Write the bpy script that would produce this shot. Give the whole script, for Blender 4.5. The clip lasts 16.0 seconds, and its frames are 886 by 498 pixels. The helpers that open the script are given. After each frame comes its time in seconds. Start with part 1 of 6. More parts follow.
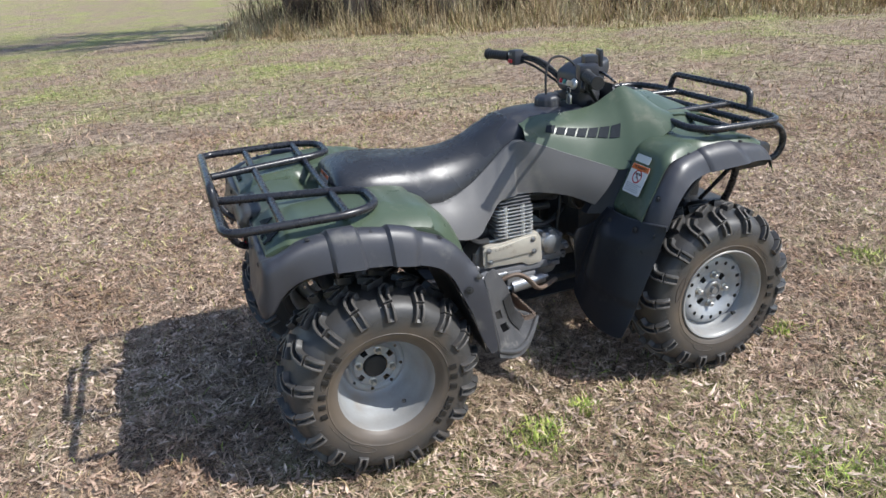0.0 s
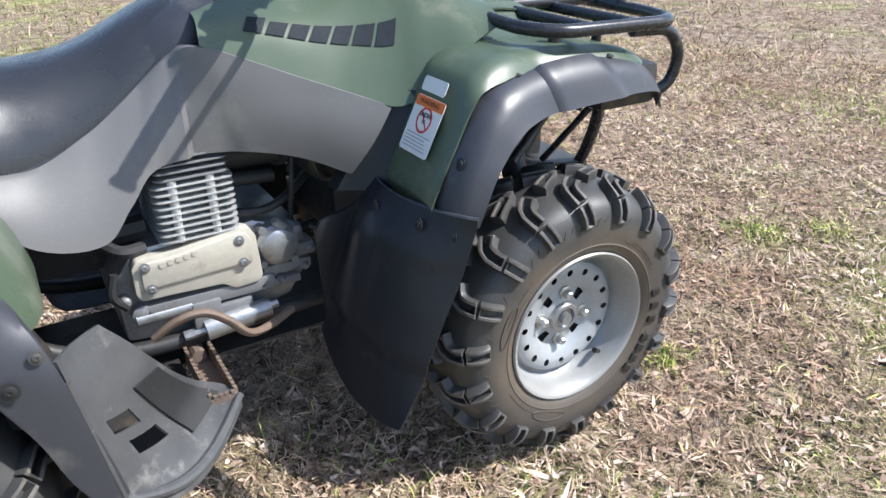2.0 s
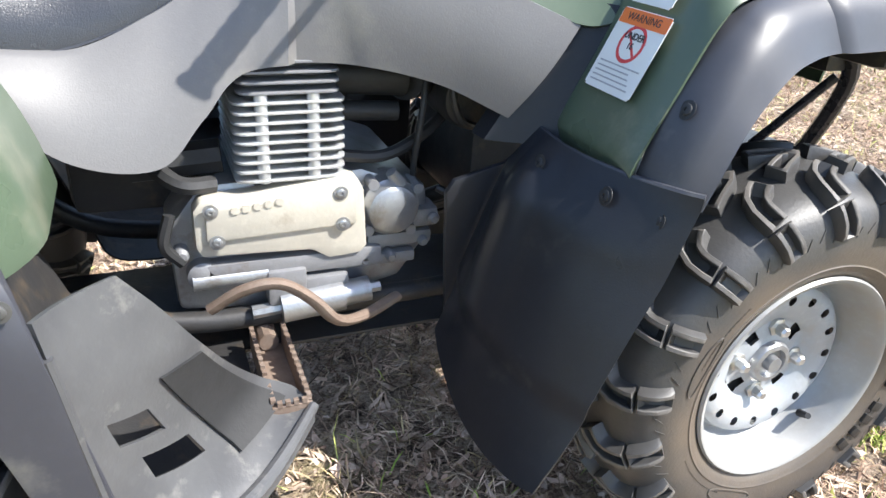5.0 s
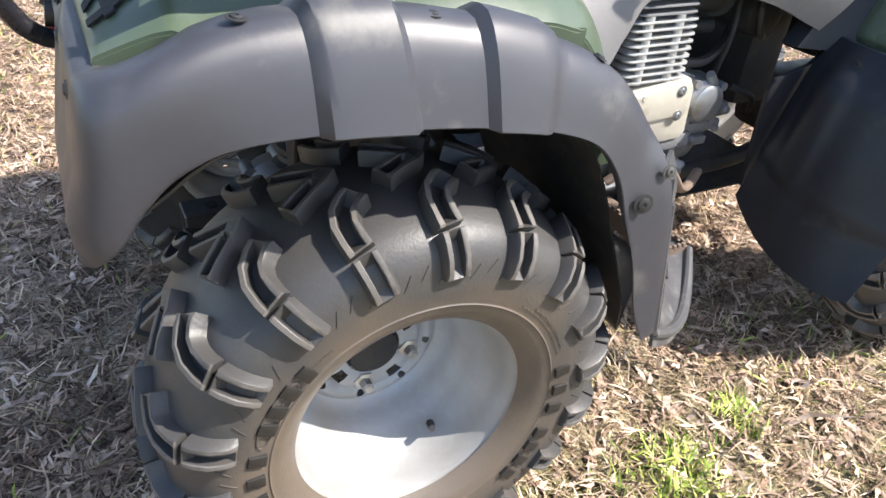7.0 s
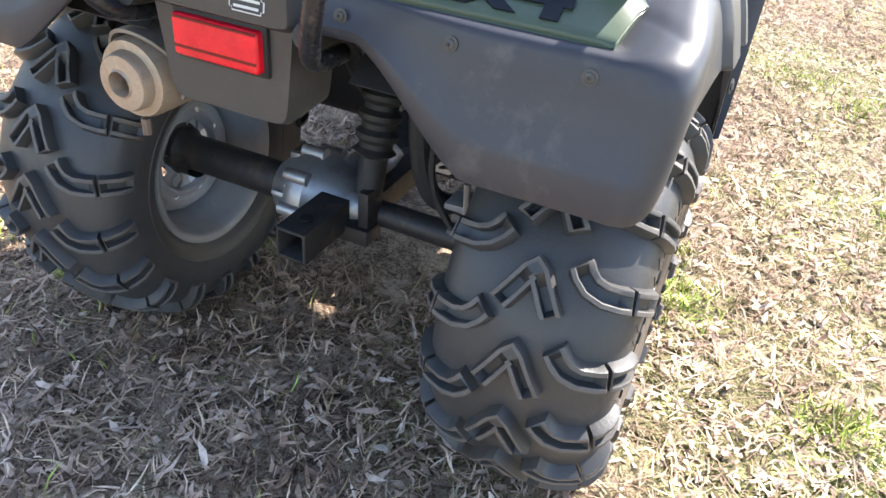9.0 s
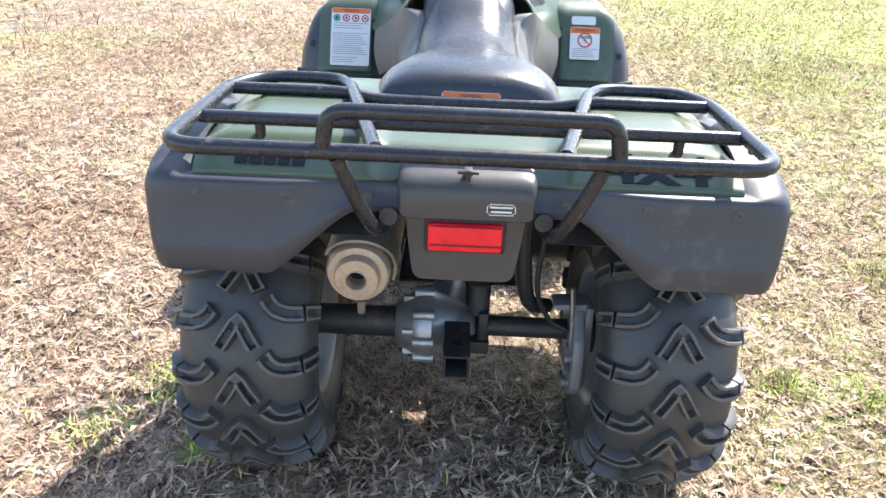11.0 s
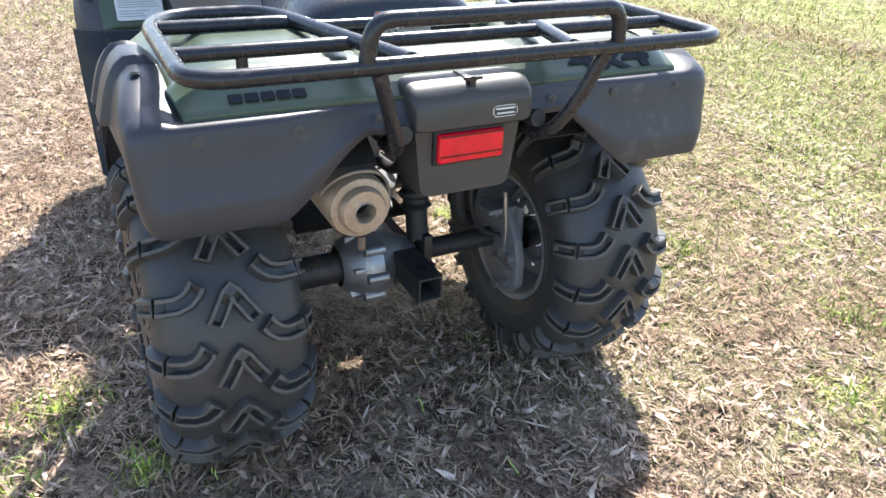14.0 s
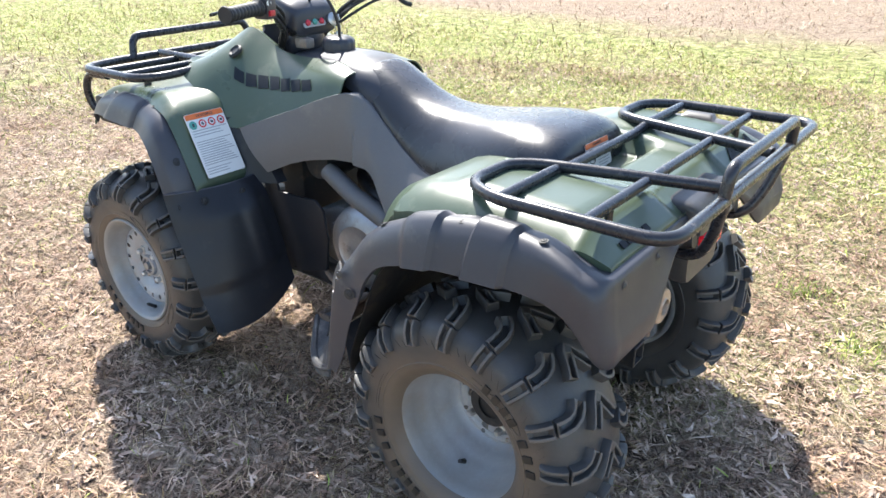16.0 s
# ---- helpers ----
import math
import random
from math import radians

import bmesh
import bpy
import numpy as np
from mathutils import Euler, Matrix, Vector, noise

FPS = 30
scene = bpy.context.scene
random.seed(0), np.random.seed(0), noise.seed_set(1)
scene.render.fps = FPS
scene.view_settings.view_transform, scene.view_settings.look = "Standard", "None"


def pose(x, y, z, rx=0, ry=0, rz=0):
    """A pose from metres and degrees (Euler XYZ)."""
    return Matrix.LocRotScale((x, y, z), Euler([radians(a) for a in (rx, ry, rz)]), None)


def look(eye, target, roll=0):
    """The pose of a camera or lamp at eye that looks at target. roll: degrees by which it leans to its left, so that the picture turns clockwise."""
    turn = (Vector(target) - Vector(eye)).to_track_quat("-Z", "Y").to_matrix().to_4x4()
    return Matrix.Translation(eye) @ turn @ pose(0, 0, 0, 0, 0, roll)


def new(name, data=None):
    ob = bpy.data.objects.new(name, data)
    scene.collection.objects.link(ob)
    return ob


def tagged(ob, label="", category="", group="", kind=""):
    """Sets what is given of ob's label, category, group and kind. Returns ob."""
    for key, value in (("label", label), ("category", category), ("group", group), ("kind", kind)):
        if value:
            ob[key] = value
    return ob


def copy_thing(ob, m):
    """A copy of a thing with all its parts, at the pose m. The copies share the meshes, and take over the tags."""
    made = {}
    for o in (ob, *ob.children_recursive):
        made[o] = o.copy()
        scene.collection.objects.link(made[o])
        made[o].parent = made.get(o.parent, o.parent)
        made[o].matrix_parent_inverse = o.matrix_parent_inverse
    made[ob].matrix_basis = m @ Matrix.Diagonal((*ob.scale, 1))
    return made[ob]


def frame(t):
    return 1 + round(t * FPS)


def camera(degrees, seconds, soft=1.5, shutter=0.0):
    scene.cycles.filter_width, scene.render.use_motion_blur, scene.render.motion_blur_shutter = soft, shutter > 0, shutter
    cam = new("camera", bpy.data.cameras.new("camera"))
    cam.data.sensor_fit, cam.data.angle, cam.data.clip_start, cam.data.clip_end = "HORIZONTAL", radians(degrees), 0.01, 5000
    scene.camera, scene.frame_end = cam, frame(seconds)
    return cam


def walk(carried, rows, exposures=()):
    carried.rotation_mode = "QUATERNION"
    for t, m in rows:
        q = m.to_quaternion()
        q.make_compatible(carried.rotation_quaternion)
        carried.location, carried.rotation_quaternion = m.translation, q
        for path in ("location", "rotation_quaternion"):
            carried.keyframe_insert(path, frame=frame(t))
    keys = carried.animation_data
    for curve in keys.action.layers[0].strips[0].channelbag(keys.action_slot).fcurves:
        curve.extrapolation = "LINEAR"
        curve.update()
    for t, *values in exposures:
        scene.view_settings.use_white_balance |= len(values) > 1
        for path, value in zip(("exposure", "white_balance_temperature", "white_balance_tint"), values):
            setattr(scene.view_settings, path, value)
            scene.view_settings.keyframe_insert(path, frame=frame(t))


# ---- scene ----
cam = camera(62.4, 16.0)
PATH = [
    (0, (-0.436, -2.329, 1.508), (0.178, -0.591, 0.731), -3.9),
    (0.5, (-0.351, -2.093, 1.432), (0.383, -0.397, 0.668), -3.1),
    (1, (-0.18, -1.862, 1.317), (0.664, -0.223, 0.54), -1.9),
    (1.5, (0.051, -1.628, 1.239), (0.959, -0.059, 0.393), -0.7),
    (2, (0.345, -1.424, 1.116), (1.278, 0.096, 0.212), -0.2),
    (2.5, (0.548, -1.275, 0.955), (1.493, 0.225, 0.029), -0.1),
    (3, (0.581, -1.183, 0.874), (1.526, 0.323, -0.043), 0.4),
    (3.5, (0.542, -1.101, 0.877), (1.435, 0.448, -0.017), 1.0),
    (3.7, (0.519, -1.08, 0.874), (1.384, 0.491, -0.01), 1.2),
    (5.8, (0.207, -1.087, 0.912), (0.885, 0.553, -0.009), 4.8),
    (6, (0.109, -1.094, 0.914), (0.815, 0.519, -0.035), 5.2),
    (6.5, (-0.108, -1.122, 0.955), (0.625, 0.426, -0.077), 5.1),
    (7, (-0.295, -1.081, 0.976), (0.515, 0.369, -0.138), 4.8),
    (7.5, (-0.475, -1.018, 0.965), (0.507, 0.269, -0.209), 5.8),
    (8, (-0.691, -0.943, 0.969), (0.468, 0.163, -0.228), 6.6),
    (8.5, (-0.856, -0.778, 0.949), (0.51, 0.105, -0.215), 5.8),
    (9, (-0.951, -0.57, 0.96), (0.585, 0.058, -0.156), 5.7),
    (9.5, (-1.078, -0.384, 0.963), (0.568, 0.015, -0.1), 4.7),
    (10, (-1.168, -0.201, 1.015), (0.538, 0.014, -0.006), 3.5),
    (10.2, (-1.198, -0.132, 1.049), (0.522, 0.034, 0.043), 3.0),
    (12.3, (-1.59, 0.089, 1.332), (0.236, -0.09, 0.534), 1.2),
    (12.5, (-1.589, 0.105, 1.321), (0.222, -0.127, 0.503), 1.2),
    (13, (-1.515, 0.202, 1.249), (0.235, -0.192, 0.363), 1.3),
    (13.5, (-1.388, 0.363, 1.138), (0.266, -0.246, 0.192), 2.0),
    (13.6, (-1.359, 0.399, 1.122), (0.272, -0.258, 0.169), 2.3),
    (14, (-1.296, 0.579, 1.094), (0.249, -0.255, 0.135), 2.8),
    (14.5, (-1.181, 0.871, 1.116), (0.241, -0.155, 0.153), 2.9),
    (15, (-1.03, 1.099, 1.173), (0.27, -0.071, 0.204), 2.0),
    (15.5, (-0.858, 1.314, 1.276), (0.333, 0.008, 0.34), 0.7),
    (16, (-0.744, 1.498, 1.318), (0.376, 0.078, 0.466), -0.0),
]
SKY, SUN = 0.155, 4.5
EXPOSURES = [(0.0, 0.19, 6200, 10), (1.5, 0.52, 6050, 10), (2.5, 0.93, 6250, 10), (3.5, 1.08, 6300, 10), (6.0, 1.44, 6500, 10), (7.0, 1.18, 6650, 12), (8.0, 1.27, 6650, 13), (8.5, 1.36, 6650, 13), (9.0, 1.78, 6600, 12), (10.0, 1.86, 6500, 12), (12.5, 1.22, 6500, 10), (13.5, 1.41, 6500, 10), (14.5, 1.41, 6450, 10), (16.0, 1.43, 6500, 10)]
walk(cam, [(t, look(eye, target, roll)) for t, eye, target, roll in PATH], EXPOSURES)

# ---- light ----
SUN_WAY = Vector((0.71, -0.51, 1.0)).normalized()
world = bpy.data.worlds.new("sky")
scene.world = world
world.use_nodes = True
sky = world.node_tree.nodes.new("ShaderNodeTexSky")
sky.sky_type, sky.sun_disc = "NISHITA", False
sky.sun_elevation = math.asin(SUN_WAY.z)
sky.sun_rotation = math.atan2(SUN_WAY.x, SUN_WAY.y)
world.node_tree.links.new(sky.outputs[0], world.node_tree.nodes["Background"].inputs[0])
world.node_tree.nodes["Background"].inputs[1].default_value = SKY
sun = new("sun", bpy.data.lights.new("sun", "SUN"))
sun.data.energy, sun.data.angle, sun.data.color = SUN, radians(0.53), (1.0, 0.965, 0.90)
sun.matrix_world = look((0, 0, 0), -SUN_WAY)


# ---- materials ----
def material(name, base, rough=0.5, metal=0.0, second=None, scale=8.0, mix=0.5, fine=120.0, fine_mix=0.15, bump=0.1, bump_scale=200.0,
             rough_var=0.15, dirt=None, dirt_amount=0.0, dirt_scale=5.0, spec=0.5, island=0.0, stretch=None, coat=0.0):
    """A surface with variation at two scales, fine relief, and dirt in patches."""
    m = bpy.data.materials.new(name)
    m.use_nodes = True
    nt = m.node_tree
    n, link = nt.nodes, nt.links.new
    bsdf = n["Principled BSDF"]
    co = n.new("ShaderNodeTexCoord")
    vec = co.outputs["Object"]
    if stretch:
        mp = n.new("ShaderNodeMapping")
        mp.inputs["Scale"].default_value = stretch
        link(vec, mp.inputs[0])
        vec = mp.outputs[0]

    def noise_tex(s, detail=4.0, r=0.55):
        t = n.new("ShaderNodeTexNoise")
        t.inputs["Scale"].default_value, t.inputs["Detail"].default_value, t.inputs["Roughness"].default_value = s, detail, r
        link(vec, t.inputs["Vector"])
        return t

    def ramp(sock, lo, hi):
        r = n.new("ShaderNodeMapRange")
        r.inputs[1].default_value, r.inputs[2].default_value = lo, hi
        link(sock, r.inputs[0])
        return r.outputs[0]

    def blend(a, b, f, fac=1.0):
        x = n.new("ShaderNodeMix")
        x.data_type = "RGBA"
        if fac != 1.0:
            k = n.new("ShaderNodeMath")
            k.operation = "MULTIPLY"
            k.inputs[1].default_value = fac
            link(f, k.inputs[0])
            f = k.outputs[0]
        link(f, x.inputs[0])
        for sock, v in ((x.inputs[6], a), (x.inputs[7], b)):
            if isinstance(v, tuple):
                sock.default_value = (*v, 1)
            else:
                link(v, sock)
        return x.outputs[2]

    second = second or tuple(c * 0.6 for c in base)
    big = noise_tex(scale)
    col = blend(base, second, ramp(big.outputs[0], 0.35, 0.7), mix)
    small = noise_tex(fine, 3.0)
    col = blend(col, tuple(min(1.0, c * 1.6 + 0.01) for c in base), ramp(small.outputs[0], 0.5, 0.75), fine_mix)
    if dirt:
        d = noise_tex(dirt_scale, 6.0, 0.65)
        col = blend(col, dirt, ramp(d.outputs[0], 0.62 - 0.35 * dirt_amount, 0.72 - 0.2 * dirt_amount), min(1.0, 0.35 + dirt_amount))
    if island:
        g = n.new("ShaderNodeNewGeometry")
        hs = n.new("ShaderNodeHueSaturation")
        k = n.new("ShaderNodeMapRange")
        k.inputs[3].default_value, k.inputs[4].default_value = 1 - island, 1 + island
        link(g.outputs["Random Per Island"], k.inputs[0])
        link(k.outputs[0], hs.inputs["Value"])
        link(col, hs.inputs["Color"])
        col = hs.outputs[0]
    link(col, bsdf.inputs["Base Color"])
    r = n.new("ShaderNodeMapRange")
    r.inputs[3].default_value, r.inputs[4].default_value = max(0.03, rough - rough_var), min(1.0, rough + rough_var)
    rn = noise_tex(scale * 2.3, 5.0)
    link(rn.outputs[0], r.inputs[0])
    link(r.outputs[0], bsdf.inputs["Roughness"])
    bsdf.inputs["Metallic"].default_value = metal
    bsdf.inputs["Specular IOR Level"].default_value = spec
    if coat:
        bsdf.inputs["Coat Weight"].default_value = coat
    if bump:
        b = n.new("ShaderNodeBump")
        b.inputs["Strength"].default_value, b.inputs["Distance"].default_value = bump, 0.002
        bn = noise_tex(bump_scale, 3.0)
        link(bn.outputs[0], b.inputs["Height"])
        link(b.outputs[0], bsdf.inputs["Normal"])
    return m


GREEN = material("green_plastic", (0.069, 0.096, 0.062), 0.32, second=(0.085, 0.110, 0.076), scale=4, fine=60, fine_mix=0.08, bump=0.05, dirt=(0.19, 0.19, 0.14), dirt_amount=0.12, dirt_scale=7)
BLACK = material("black_plastic", (0.031, 0.033, 0.042), 0.40, second=(0.042, 0.044, 0.053), scale=5, fine=90, fine_mix=0.12, bump=0.035, bump_scale=600, dirt=(0.12, 0.115, 0.10), dirt_amount=0.10, dirt_scale=9)
FLARE = material("faded_black_plastic", (0.037, 0.038, 0.047), 0.44, second=(0.052, 0.053, 0.061), scale=5, fine=90, fine_mix=0.12, bump=0.035, bump_scale=600, dirt=(0.14, 0.135, 0.12), dirt_amount=0.12, dirt_scale=8)
# tail box base is lightened for its sky sheen; brownish tone and dirt on top
TAIL = material("sheen_lightened_plastic", (0.052, 0.051, 0.052), 0.40, second=(0.068, 0.065, 0.062), scale=6, fine=90, fine_mix=0.12, bump=0.03, bump_scale=600, dirt=(0.11, 0.10, 0.085), dirt_amount=0.10, dirt_scale=10)
# darker copy of the black plastic: the mudguard's shade is put into its colour
GUARD = material("shade_darkened_plastic", (0.015, 0.016, 0.020), 0.34, second=(0.022, 0.023, 0.027), scale=6, fine=90, fine_mix=0.12, bump=0.10, bump_scale=420, dirt=(0.06, 0.057, 0.05), dirt_amount=0.05, dirt_scale=9, spec=0.28)
BOLT = material("dull_bolt", (0.085, 0.083, 0.080), 0.5, 0.2, scale=60, bump=0.1)
GREY = material("grey_plastic", (0.135, 0.131, 0.13), 0.5, second=(0.112, 0.108, 0.106), scale=6, fine=150, fine_mix=0.08, bump=0.12, bump_scale=420, dirt=(0.24, 0.225, 0.19), dirt_amount=0.08)
WELL = material("scuffed_grey_plastic", (0.062, 0.062, 0.065), 0.40, second=(0.115, 0.115, 0.115), scale=9, fine=60, fine_mix=0.25, bump=0.15, bump_scale=200, dirt=(0.24, 0.23, 0.21), dirt_amount=0.22, dirt_scale=16)
VINYL = material("black_vinyl", (0.024, 0.026, 0.031), 0.27, second=(0.040, 0.041, 0.046), scale=6, fine=300, fine_mix=0.1, bump=0.22, bump_scale=520)
RACK = material("black_enamel", (0.018, 0.018, 0.022), 0.28, second=(0.03, 0.03, 0.034), scale=20, fine=90, fine_mix=0.15, bump=0.05, dirt=(0.20, 0.17, 0.15), dirt_amount=0.05, dirt_scale=38)
STEEL = material("dark_steel", (0.03, 0.03, 0.032), 0.5, 0.2, second=(0.05, 0.045, 0.04), scale=14, bump=0.2, dirt=(0.12, 0.09, 0.06), dirt_amount=0.2, dirt_scale=18)
ALLOY = material("cast_alloy", (0.38, 0.39, 0.405), 0.42, 0.75, second=(0.25, 0.25, 0.26), scale=14, fine=90, bump=0.25, bump_scale=260, dirt=(0.20, 0.17, 0.13), dirt_amount=0.22, dirt_scale=22)
FINS = material("machined_fins", (0.62, 0.63, 0.63), 0.38, 0.55, second=(0.45, 0.45, 0.45), scale=18, bump=0.15, dirt=(0.25, 0.21, 0.17), dirt_amount=0.12, dirt_scale=26)
COVER = material("cream_painted_cover", (0.56, 0.52, 0.44), 0.42, 0.2, second=(0.48, 0.44, 0.37), scale=9, fine=80, bump=0.12, dirt=(0.30, 0.24, 0.17), dirt_amount=0.12, dirt_scale=14)
ZINC = material("zinc_bolt", (0.55, 0.54, 0.52), 0.35, 0.85, scale=60, bump=0.1)
RUST = material("rusty_steel", (0.17, 0.12, 0.09), 0.65, 0.2, second=(0.27, 0.22, 0.18), scale=25, fine=120, fine_mix=0.3, bump=0.4, bump_scale=180)
HOT = material("heat_tinted_steel", (0.50, 0.42, 0.33), 0.5, 0.45, second=(0.33, 0.20, 0.12), scale=16, fine=90, fine_mix=0.2, bump=0.2, dirt=(0.20, 0.11, 0.06), dirt_amount=0.2, dirt_scale=24)
SHIELD = material("dull_heat_shield", (0.30, 0.27, 0.235), 0.55, 0.3, second=(0.20, 0.175, 0.15), scale=15, bump=0.3, dirt=(0.12, 0.08, 0.06), dirt_amount=0.2, dirt_scale=20)
GUARDPLATE = material("scuffed_pale_plate", (0.21, 0.21, 0.22), 0.5, 0.2, second=(0.20, 0.20, 0.20), scale=20, fine=80, fine_mix=0.2, bump=0.2, dirt=(0.14, 0.11, 0.09), dirt_amount=0.15, dirt_scale=24)
# near-black colour that paints the shade inside holes
DARK = material("hollow_shade", (0.008, 0.008, 0.008), 0.8, bump=0)
HOSE = material("black_rubber_hose", (0.022, 0.022, 0.023), 0.6, scale=20, bump=0.2)
PAPER = material("white_label", (0.72, 0.72, 0.70), 0.35, second=(0.62, 0.62, 0.60), scale=12, bump=0.0, fine_mix=0.02)
ORANGE = material("orange_print", (0.75, 0.17, 0.035), 0.35, bump=0.0, mix=0.2, fine_mix=0.02)
INK = material("dark_print", (0.035, 0.035, 0.04), 0.45, bump=0.0, mix=0.2)
GREYINK = material("grey_print", (0.33, 0.33, 0.34), 0.45, bump=0.0, mix=0.2)
REDINK = material("red_print", (0.60, 0.045, 0.05), 0.4, bump=0.0, mix=0.2)
TEAL = material("teal_print", (0.08, 0.33, 0.27), 0.4, bump=0.0, mix=0.2)
LENS = material("red_lens", (0.92, 0.004, 0.028), 0.10, second=(0.45, 0.001, 0.006), scale=26, bump=0.5, bump_scale=260, coat=0.25)
LENSDARK = material("dark_red_lens", (0.16, 0.002, 0.005), 0.15, bump=0.0, mix=0.2)
REDKNOB = material("red_button", (0.62, 0.03, 0.05), 0.3, bump=0.0)
DECAL = material("dark_decal", (0.015, 0.019, 0.026), 0.6, second=(0.026, 0.033, 0.037), scale=60, mix=0.4, fine_mix=0.05, bump=0.02, spec=0.15)


def rubber():
    """Tyre rubber with brown dust on the sidewalls, thinner towards the tread."""
    m = material("dusty_tyre_rubber", (0.042, 0.042, 0.043), 0.46, second=(0.072, 0.068, 0.063), scale=9, fine=110, fine_mix=0.2, bump=0.2, bump_scale=240)
    n, link = m.node_tree.nodes, m.node_tree.links.new
    bsdf = n["Principled BSDF"]
    old = bsdf.inputs["Base Color"].links[0].from_socket
    co, sep = n.new("ShaderNodeTexCoord"), n.new("ShaderNodeSeparateXYZ")
    link(co.outputs["Object"], sep.inputs[0])
    comb, ln = n.new("ShaderNodeCombineXYZ"), n.new("ShaderNodeVectorMath")
    link(sep.outputs["X"], comb.inputs[0])
    link(sep.outputs["Z"], comb.inputs[2])
    ln.operation = "LENGTH"
    link(comb.outputs[0], ln.inputs[0])
    nz, add = n.new("ShaderNodeTexNoise"), n.new("ShaderNodeMath")
    nz.inputs["Scale"].default_value, nz.inputs["Detail"].default_value = 9, 7
    link(co.outputs["Object"], nz.inputs["Vector"])
    add.operation, add.inputs[1].default_value = "MULTIPLY_ADD", 0.18
    link(nz.outputs[0], add.inputs[0])
    link(ln.outputs["Value"], add.inputs[2])
    r = n.new("ShaderNodeMapRange")
    r.inputs[1].default_value, r.inputs[2].default_value, r.inputs[3].default_value, r.inputs[4].default_value = 0.262, 0.335, 0.80, 0.05
    link(add.outputs[0], r.inputs[0])
    x = n.new("ShaderNodeMix")
    x.data_type = "RGBA"
    outer, both = n.new("ShaderNodeMapRange"), n.new("ShaderNodeMath")
    outer.inputs[1].default_value, outer.inputs[2].default_value, outer.inputs[3].default_value, outer.inputs[4].default_value = 0.05, -0.05, 0.12, 1.0
    link(sep.outputs["Y"], outer.inputs[0])
    both.operation = "MULTIPLY"
    link(r.outputs[0], both.inputs[0]), link(outer.outputs[0], both.inputs[1])
    link(both.outputs[0], x.inputs[0])
    link(old, x.inputs[6])
    x.inputs[7].default_value = (0.135, 0.105, 0.078, 1)
    link(x.outputs[2], bsdf.inputs["Base Color"])
    return m


RUBBER = rubber()


def rim_paint():
    """Silver-grey rim paint with dried mud film caught in the outer well."""
    m = material("silver_grey_rim_paint", (0.37, 0.385, 0.40), 0.42, 0.15, second=(0.29, 0.30, 0.315), scale=10, fine=90, bump=0.1, dirt=(0.36, 0.31, 0.25), dirt_amount=0.22, dirt_scale=7)
    n, link = m.node_tree.nodes, m.node_tree.links.new
    bsdf = n["Principled BSDF"]
    old = bsdf.inputs["Base Color"].links[0].from_socket
    co, sep = n.new("ShaderNodeTexCoord"), n.new("ShaderNodeSeparateXYZ")
    comb, ln = n.new("ShaderNodeCombineXYZ"), n.new("ShaderNodeVectorMath")
    link(co.outputs["Object"], sep.inputs[0])
    link(sep.outputs["X"], comb.inputs[0])
    link(sep.outputs["Z"], comb.inputs[2])
    ln.operation = "LENGTH"
    link(comb.outputs[0], ln.inputs[0])
    nz, add = n.new("ShaderNodeTexNoise"), n.new("ShaderNodeMath")
    nz.inputs["Scale"].default_value, nz.inputs["Detail"].default_value = 14, 8
    link(co.outputs["Object"], nz.inputs["Vector"])
    add.operation, add.inputs[1].default_value = "MULTIPLY_ADD", 0.06
    link(nz.outputs[0], add.inputs[0])
    link(ln.outputs["Value"], add.inputs[2])
    r, x = n.new("ShaderNodeMapRange"), n.new("ShaderNodeMix")
    r.inputs[1].default_value, r.inputs[2].default_value, r.inputs[3].default_value, r.inputs[4].default_value = 0.150, 0.182, 0.0, 0.55
    link(add.outputs[0], r.inputs[0])
    x.data_type = "RGBA"
    link(r.outputs[0], x.inputs[0])
    link(old, x.inputs[6])
    x.inputs[7].default_value = (0.245, 0.222, 0.185, 1)
    link(x.outputs[2], bsdf.inputs["Base Color"])
    return m


RIM = rim_paint()
LUG = material("worn_lug_tops", (0.115, 0.105, 0.095), 0.6, second=(0.065, 0.06, 0.056), scale=30, fine=160, fine_mix=0.25, bump=0.3, bump_scale=260, dirt=(0.19, 0.155, 0.12), dirt_amount=0.2, dirt_scale=14)
MARK = material("moulded_mark", (0.016, 0.015, 0.014), 0.5, second=(0.030, 0.026, 0.023), scale=30, bump=0.2)


# ---- shape helpers ----
def part(name, bm, mat, parent=None, label="", angle=35):
    """Links a bmesh as one smooth-shaded mesh object, as a child of parent."""
    bmesh.ops.recalc_face_normals(bm, faces=bm.faces[:])
    me = bpy.data.meshes.new(name)
    bm.to_mesh(me)
    bm.free()
    return part_mesh(name, me, mat, parent, label, angle)


def part_mesh(name, me, mat, parent=None, label="", angle=35):
    me.polygons.foreach_set("use_smooth", [True] * len(me.polygons))
    if angle:
        me.set_sharp_from_angle(angle=radians(angle))
    me.materials.append(mat)
    ob = new(name, me)
    ob.parent = parent
    return tagged(ob, label)


def again(ob, parent, m=None):
    """The same piece once more: an object of its own on the same mesh."""
    o = new(ob.name.split(".")[0], ob.data)
    o.parent = parent
    if m is not None:
        o.matrix_local = m
    return o


